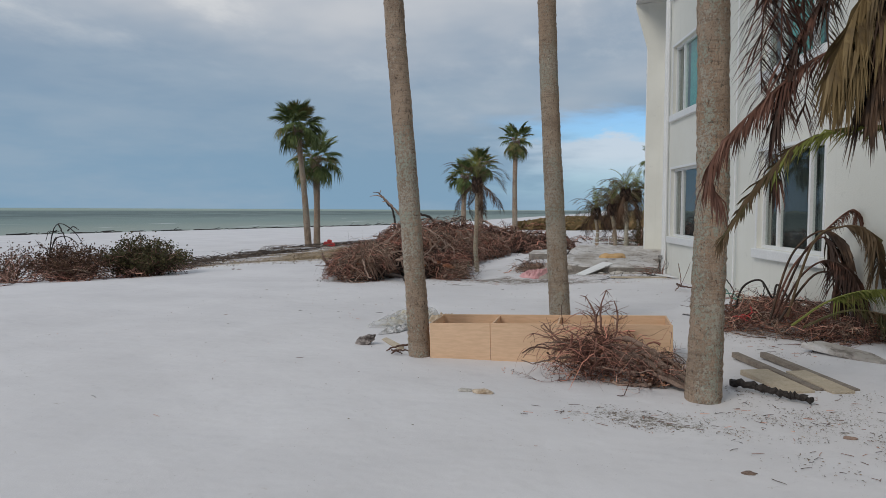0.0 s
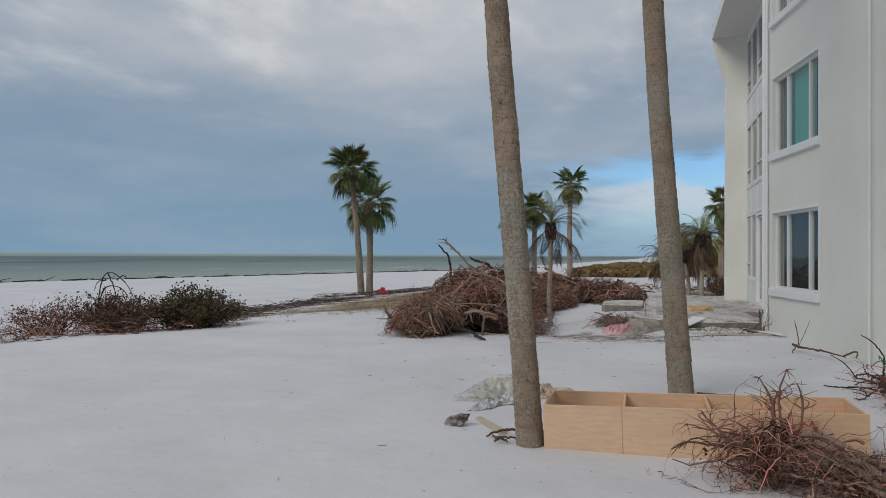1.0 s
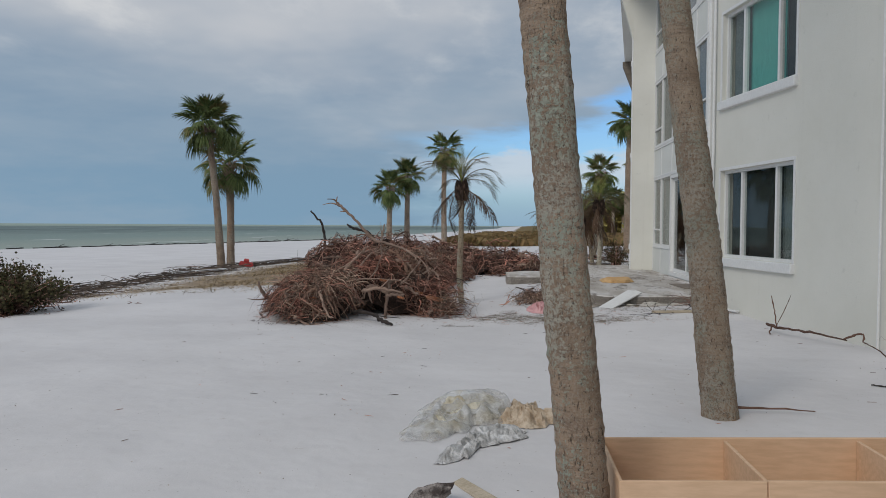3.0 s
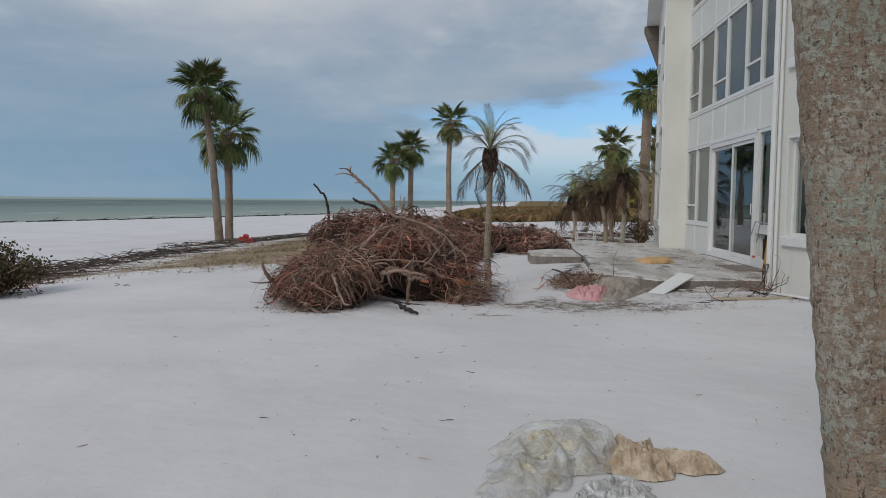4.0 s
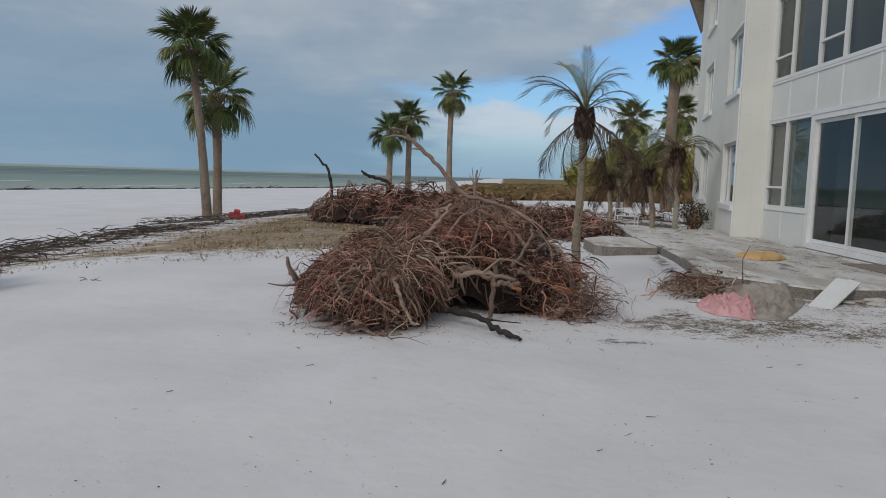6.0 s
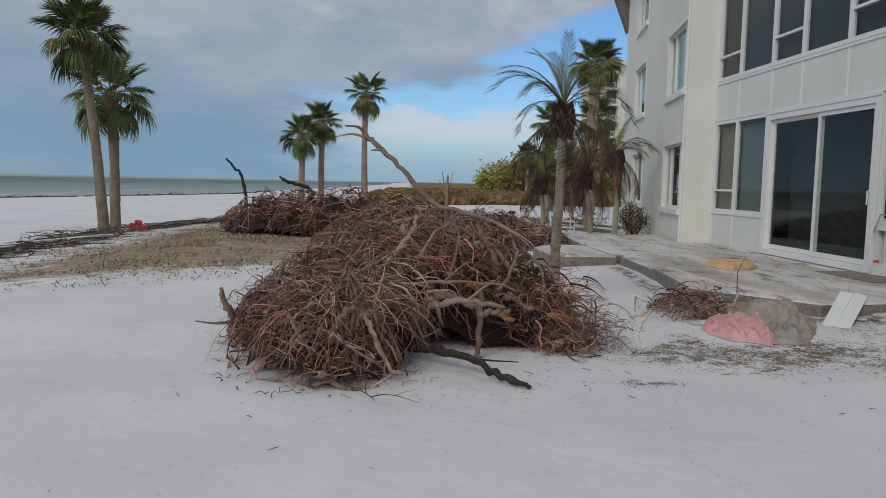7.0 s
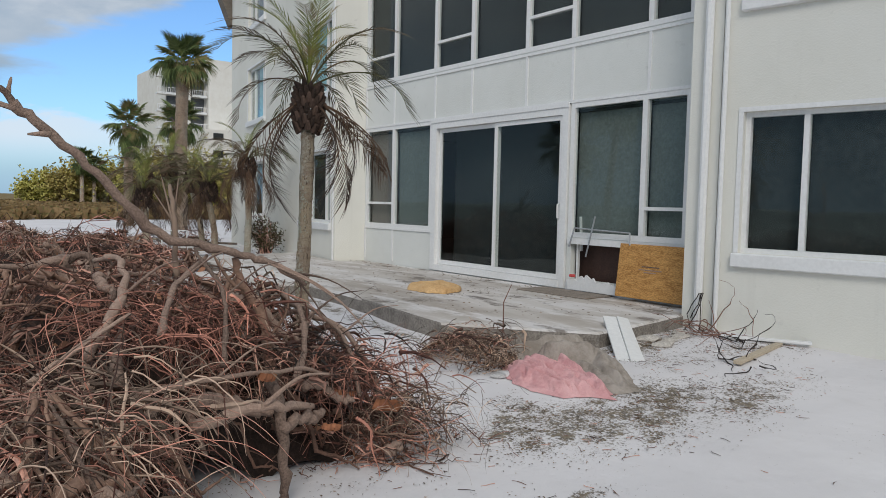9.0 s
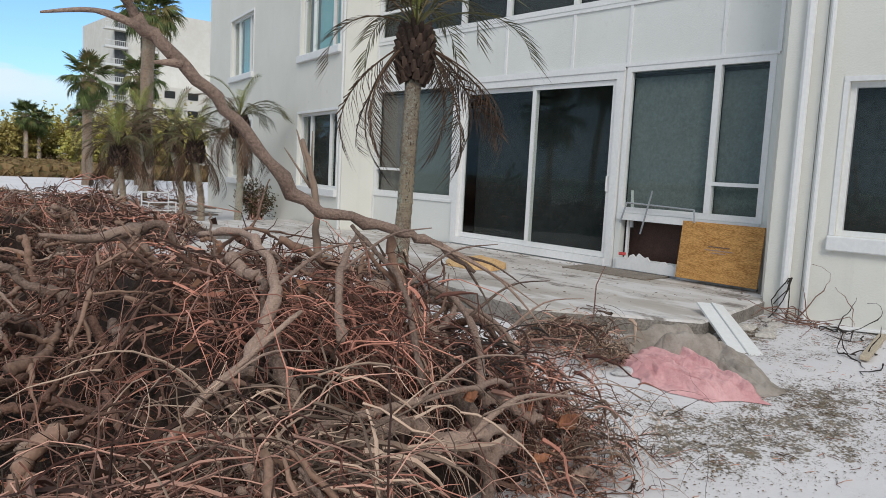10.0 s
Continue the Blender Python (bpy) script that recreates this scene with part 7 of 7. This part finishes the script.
shrub("beach_shrub", -12.5, 15.1, 1.1, 0.9, 0.80, 602, "mostly bare brown shrub at the edge of the sand", 150, 5000, 0.055, DEAD)
shrub("beach_shrub", -12.9, 13.6, 0.8, 1.1, 0.7, 603, "low bare grey shrub at the edge of the sand", 60, 900, 0.05, DEAD)
loops = thing("dead_branch", "black looped dead branch rising from a shrub", "branch", (-12.5, 15.0, gz(-12.5, 15.0)))
for i, p in enumerate(([(-12.95, 15.0, 0.0), (-12.85, 15.0, 0.75), (-12.6, 14.95, 1.12), (-12.2, 15.0, 0.92), (-12.0, 15.1, 0.5)], [(-12.9, 15.0, 0.4), (-12.7, 15.0, 0.78), (-12.35, 15.0, 0.80), (-12.1, 15.0, 0.6)], [(-12.6, 14.95, 1.1), (-12.42, 14.9, 0.85), (-12.3, 14.9, 0.5)], [(-12.7, 15, 0.95), (-12.95, 15.05, 0.9), (-13.05, 15.05, 0.7)], [(-12.4, 15, 0.95), (-12.25, 15, 1.05), (-12.05, 14.95, 0.98)])):
    limb("branch", loops, p, [0.017, 0.013, 0.010, 0.006], BLACKW, "", [], 90 + i, 6, 0.25)
STRIP = [(-12.3, 12.6, 0.6, 1.5, 0.18), (-12.4, 14.6, 1.3, 1.0, 0.3), (-11.4, 16.2, 1.3, 0.9, 0.3), (-12.2, 18.0, 1.3, 0.9, 0.12)]
brush("brush_heap", "low tangle of torn stems under the beach shrubs", STRIP, 604, 1500, 8, (0.6, 0.15, 0.25), rad=(0.004, 0.01))
# line of drift twigs along the upper beach
rng = random.Random(610)
line = [(-12.6, 18.2), (-13.1, 21), (-13.3, 25), (-13.35, 29), (-13.6, 32), (-12.6, 35.5), (-11.3, 39), (-10, 42)]
lines = []
for _ in range(1300):
    k = rng.randint(0, len(line) - 2)
    t = rng.random()
    x = line[k][0] + (line[k + 1][0] - line[k][0]) * t + rng.gauss(0, 0.42)
    y = line[k][1] + (line[k + 1][1] - line[k][1]) * t
    a_ = rng.gauss(1.3, 0.8)
    p = wander(rng, (x, y, gz(x, y) + 0.02 + 0.12 * rng.random()), (math.cos(a_), math.sin(a_), rng.gauss(0.0, 0.16)), rng.uniform(0.3, 1.2), 5, 0.22, 0.03)
    for q in p:
        q.z = min(max(q.z, gz(q.x, q.y) + 0.012), gz(q.x, q.y) + 0.16)
    r = rng.uniform(0.005, 0.016)
    lines.append((p, [r, r, r * 0.8, r * 0.6, r * 0.4, r * 0.3]))
solo("driftwood_line", tubes(lines, 4, False), DRIFT, "wrack line of dark drift twigs along the beach", "driftwood", kind="stuff")
lines = []
for _ in range(260):
    y = rng.uniform(50, 160)
    x = shore_x(y) + rng.gauss(1.2, 0.5)
    a_ = rng.gauss(1.3, 0.4)
    p = wander(rng, (x, y, gz(x, y) + 0.05), (math.cos(a_), math.sin(a_), 0.0), rng.uniform(0.5, 2.2), 4, 0.08)
    lines.append(([Vector((q.x, q.y, max(q.z, gz(q.x, q.y) + 0.04))) for q in p], [0.05, 0.05, 0.04, 0.03, 0.02]))
solo("driftwood_line", tubes(lines, 4, False), BLACKW, "dark wrack along the water's edge", "driftwood", kind="stuff")
solo("plank", boxed((-1.3, -0.07, 0), (1.3, 0.07, 0.05), pose(-13.0, 28.9, gz(-13, 28.9) + 0.1, 0, 0, 72), 0.005), WHITE, "long white plank on the wrack line", "plank", "planks on the sand")
bm = bmesh.new()
box(bm, (-0.28, -0.2, 0), (0.28, 0.2, 0.22), pose(-13.0, 33.4, gz(-13, 33.4), 0, 8, 20), 0.05)
box(bm, (-0.12, -0.2, 0.2), (0.1, 0.2, 0.34), pose(-13.0, 33.4, gz(-13, 33.4), 0, 8, 20), 0.04)
solo("plastic_bin", bm, RED, "small red plastic bin at the foot of the palms", "bin")

# ---- north garden and the distance ----
shrub("potted_shrub", 1.45, 28.95, 0.32, 0.32, 0.85, 620, "dark round shrub against the stucco wall", 40, 1300, 0.05, BUSHLEAF, ground=0.1)
for i, (x, y, w, a_, m) in enumerate(((0.9, 31.5, 1.6, 10, WOODG), (1.5, 32.6, 1.4, -15, WHITE), (0.2, 33.6, 1.5, 5, WHITE), (1.3, 34.2, 1.8, 12, WOODG), (0.4, 30.6, 1.2, -8, WHITE), (1.9, 33.4, 1.5, 30, WOODG), (0.8, 35.8, 2.0, 0, WOODT))):
    solo("plank", boxed((-w / 2, -0.12, 0), (w / 2, 0.12, 0.06), pose(x, y, gz(x, y) + 0.05, 0, 4, a_), 0.006), m, "storm-tossed board in the garden", "plank", "boards in the garden")
GARDEN = [(1.0, 33.2, 1.1, 1.8, 0.28), (0.2, 34.8, 1.3, 1.2, 0.3), (2.2, 36.5, 1.0, 1.4, 0.35), (-1.2, 35.5, 1.0, 1.6, 0.3)]
brush("brush_heap", "dark storm litter under the date palms", GARDEN, 621, 900, 10, (0.6, 0.2, 0.2), rad=(0.006, 0.014))
px, py, pz = -0.1, 30.4, gz(-0.1, 30.4)
segs = [((px - 0.30, py, pz), (px - 0.30, py, pz + 0.40)), ((px + 0.30, py, pz), (px + 0.30, py, pz + 0.40)), ((px - 0.30, py, pz + 0.40), (px + 0.30, py, pz + 0.40)), ((px - 0.30, py, pz + 0.22), (px + 0.30, py, pz + 0.22)),
        ((px - 0.30, py + 0.45, pz), (px - 0.30, py + 0.45, pz + 0.60)), ((px + 0.30, py + 0.45, pz), (px + 0.30, py + 0.45, pz + 0.60)), ((px - 0.30, py + 0.45, pz + 0.60), (px + 0.30, py + 0.45, pz + 0.60)), ((px - 0.30, py, pz + 0.40), (px - 0.30, py + 0.45, pz + 0.40)), ((px + 0.30, py, pz + 0.40), (px + 0.30, py + 0.45, pz + 0.40))]
chair = thing("garden_chair", "white tubular garden chair frame among storm litter", "chair", (px, py, pz))
for nm, (a_, b_) in zip(("leg", "leg", "arm", "stretcher", "leg", "leg", "back_rail", "arm", "arm"), segs):
    part(nm, tubes([([a_, b_], [0.016, 0.016])], 6), WHITE, chair)

# dune scrub
rng = random.Random(630)
vs, fs = [], []
for _ in range(9000):
    y = 58 + 60 * rng.random() ** 1.5
    x = rng.uniform(-7 + 0.02 * (y - 60), 34)
    h, w = rng.uniform(0.25, 0.8), rng.uniform(0.15, 0.5)
    z = gz(x, y) - 0.03
    for k in range(3):
        a_ = rng.uniform(0, 6.28)
        c, s = math.cos(a_) * w, math.sin(a_) * w
        b_ = len(vs)
        lx, ly = rng.gauss(0, 0.2), rng.gauss(0, 0.2)
        vs += [(x - c * 0.3, y - s * 0.3, z), (x + c * 0.3, y + s * 0.3, z), (x + c + lx, y + s + ly, z + h * 0.8), (x - c * 0.5 + lx, y - s * 0.5 + ly, z + h)]
        fs.append((b_, b_ + 1, b_ + 2, b_ + 3))
SCRUB = make_leaf("dune_scrub_leaf", (0.20, 0.13, 0.065), (0.32, 0.215, 0.10), (0.17, 0.15, 0.06), 0.12)
solo("dune_scrub", (vs, fs), SCRUB, "brown and olive scrub on the low dunes", "scrub", kind="stuff")
far = [(7.8, 103, 2.2, 3.6), (10.5, 101, 2.8, 4.6), (14.0, 104, 3.2, 5.6), (17.5, 100, 3.4, 5.6), (21, 98, 3.4, 6.6), (25, 96, 3.5, 6.4), (13, 82, 2.4, 3.6), (17, 79, 2.6, 4.4)]
for i, (x, y, r, h) in enumerate(far):
    shrub("far_tree", x, y, r, r, h, 640 + i, "sunlit yellow-green bushy tree beyond the dunes", 70, 6000, 0.28, FARLEAF, group="far trees")
for i, (x, y, h) in enumerate(((11.0, 98, 4.9), (12.4, 99, 4.4), (16, 97, 4.8))):
    sabal([g0(x, y), (x, y, h * 0.5), (x, y, h)], [0.24, 0.2, 0.2], 660 + i, "cabbage palm standing among the far trees", 1.2, 24, 2, "far trees palms", low=-1.0)

# far apartment tower
tower = thing("apartment_tower", "tall cream apartment tower with white balconies far off", "building", (42, 152, 0))
CREAM = make_stucco("cream_render", (0.74, 0.71, 0.65), (0.80, 0.78, 0.73))
TOWERW = plain("shaded_glazing", (0.06, 0.065, 0.07), (0.11, 0.115, 0.12), 0.6, 0.4, fine=4)
part("wall", boxed((34.5, 147.5, -1), (58, 166, 25.2)), CREAM, tower)
part("wall", boxed((36.5, 146.6, -1), (38.6, 147.49, 25.0)), CREAM, tower)
part("wall", boxed((41.5, 145.6, -1), (58, 147.48, 26.4)), CREAM, tower, "windowless end wall")
part("wall", boxed((38, 139, -1), (66, 145.5, 13.2)), CREAM, tower, "lower wing")
for f in range(8):
    z = 1.6 + 3.0 * f
    for x0, x1 in ((32.6, 36.4), (38.7, 41.4)):
        bal = part("balcony", boxed((x0, 145.9, z - 0.22), (x1, 147.45, z)), WHITE, tower)
        bm = bmesh.new()
        box(bm, (x0, 145.92, z + 0.95), (x1, 145.98, z + 1.05)), box(bm, (x0, 145.92, z + 0.004), (x1, 145.98, z + 0.18))
        n = int((x1 - x0) / 0.3)
        for k in range(n + 1):
            x = x0 + (x1 - x0) * k / n
            box(bm, (x - 0.03, 145.93, z + 0.18), (x + 0.03, 145.97, z + 0.95))
        part("railing", bm, WHITE, bal)
        # full-width dark glazing that also paints the shade of the balcony recesses
        if x0 > 34:
            part("window", boxed((x0 + 0.1, 147.40, z + 0.004), (x1 - 0.1, 147.496, z + 2.7)), TOWERW, tower)
        else:
            part("window", boxed((34.6, 147.40, z + 0.004), (36.4, 147.496, z + 2.7)), TOWERW, tower)
    if f < 4:
        for x in range(40, 64, 4):
            part("window", boxed((x, 138.95, z + 0.8), (x + 1.8, 139.05, z + 2.0)), DARK, tower)

# loose leaf litter and twigs on the sand
rng = random.Random(700)
lines, vs, fs = [], [], []
while len(lines) < 700:
    x, y = rng.uniform(-4, 2.6), rng.uniform(4, 18)
    if rng.random() > litter_at(x, y) * 1.3 + 0.006:
        continue
    if x > 1.3 + 0.18 * max(0, 17.1 - y):
        continue
    a_ = rng.uniform(0, 6.28)
    p = wander(rng, (x, y, gz(x, y) + 0.008), (math.cos(a_), math.sin(a_), 0.0), rng.uniform(0.02, 0.10), 3, 0.35)
    lines.append(([Vector((q.x, q.y, gz(q.x, q.y) + 0.006)) for q in p], [0.0025, 0.0022, 0.002, 0.0015]))
while len(lines) < 860:
    x, y = rng.uniform(-7, 1.6), rng.uniform(6.5, 18)
    if rng.random() > 0.05 + 1.2 * max(0.0, noise.noise(Vector((x * 0.6, y * 0.6, 5.5)))) or x > 1.3 + 0.18 * max(0, 17.1 - y):
        continue
    a_, ln = rng.uniform(0, 6.28), 0.012 + 0.10 * rng.random() ** 3
    p = wander(rng, (x, y, gz(x, y)), (math.cos(a_), math.sin(a_), 0.0), ln, 3, 0.4)
    lines.append(([Vector((q.x, q.y, gz(q.x, q.y) + 0.005)) for q in p], [0.002, 0.003, 0.002, 0.001]))
solo("twig_litter", tubes(lines, 3, False), TWIG, "scattered thin brown twigs on the sand", "litter", kind="stuff")
while len(fs) < 14000:
    x, y = rng.uniform(-6.5, 2.6), rng.uniform(4, 18)
    if rng.random() > litter_at(x, y) ** 1.3 * 1.4 * max(0.0, 0.25 + 1.6 * noise.noise(Vector((x * 4, y * 4, 2.2)))) + 0.0012 or x > 1.3 + 0.18 * max(0, 17.1 - y):
        continue
    s, a_ = rng.uniform(0.003, 0.011), rng.uniform(0, 6.28)
    c, d, z = math.cos(a_) * s, math.sin(a_) * s, gz(x, y) + 0.006
    b_ = len(vs)
    vs += [(x - c, y - d, z), (x + d * 0.35, y - c * 0.35, z + 0.3 * s), (x + c, y + d, z + 0.2 * s), (x - d * 0.35, y + c * 0.35, z)]
    fs.append((b_, b_ + 1, b_ + 2, b_ + 3))
solo("leaf_litter", (vs, fs), LITTER, "scattered dry brown leaves on the sand", "litter", kind="stuff")
# dry leaves blown onto the patio
vs, fs = [], []
while len(fs) < 1000:
    x, y = rng.uniform(-1.1, 1.85), rng.uniform(17.6, 27)
    if x < -0.95 + 0.1 * (y < 18.6) * 6 or rng.random() > 0.12 + 0.9 * max(0.0, noise.noise(Vector((x * 1.6, y * 1.6, 7.7)))) + 0.5 * sm(1.3, 1.85, x):
        continue
    s, a_ = rng.uniform(0.006, 0.024), rng.uniform(0, 6.28)
    c, d, z = math.cos(a_) * s, math.sin(a_) * s, 0.2035
    b_ = len(vs)
    vs += [(x - c, y - d, z), (x + d * 0.45, y - c * 0.45, z + 0.25 * s), (x + c, y + d, z + 0.1 * s), (x - d * 0.45, y + c * 0.45, z)]
    fs.append((b_, b_ + 1, b_ + 2, b_ + 3))
solo("leaf_litter", (vs, fs), LITTER, "dry brown leaves scattered over the patio", "litter", kind="stuff")
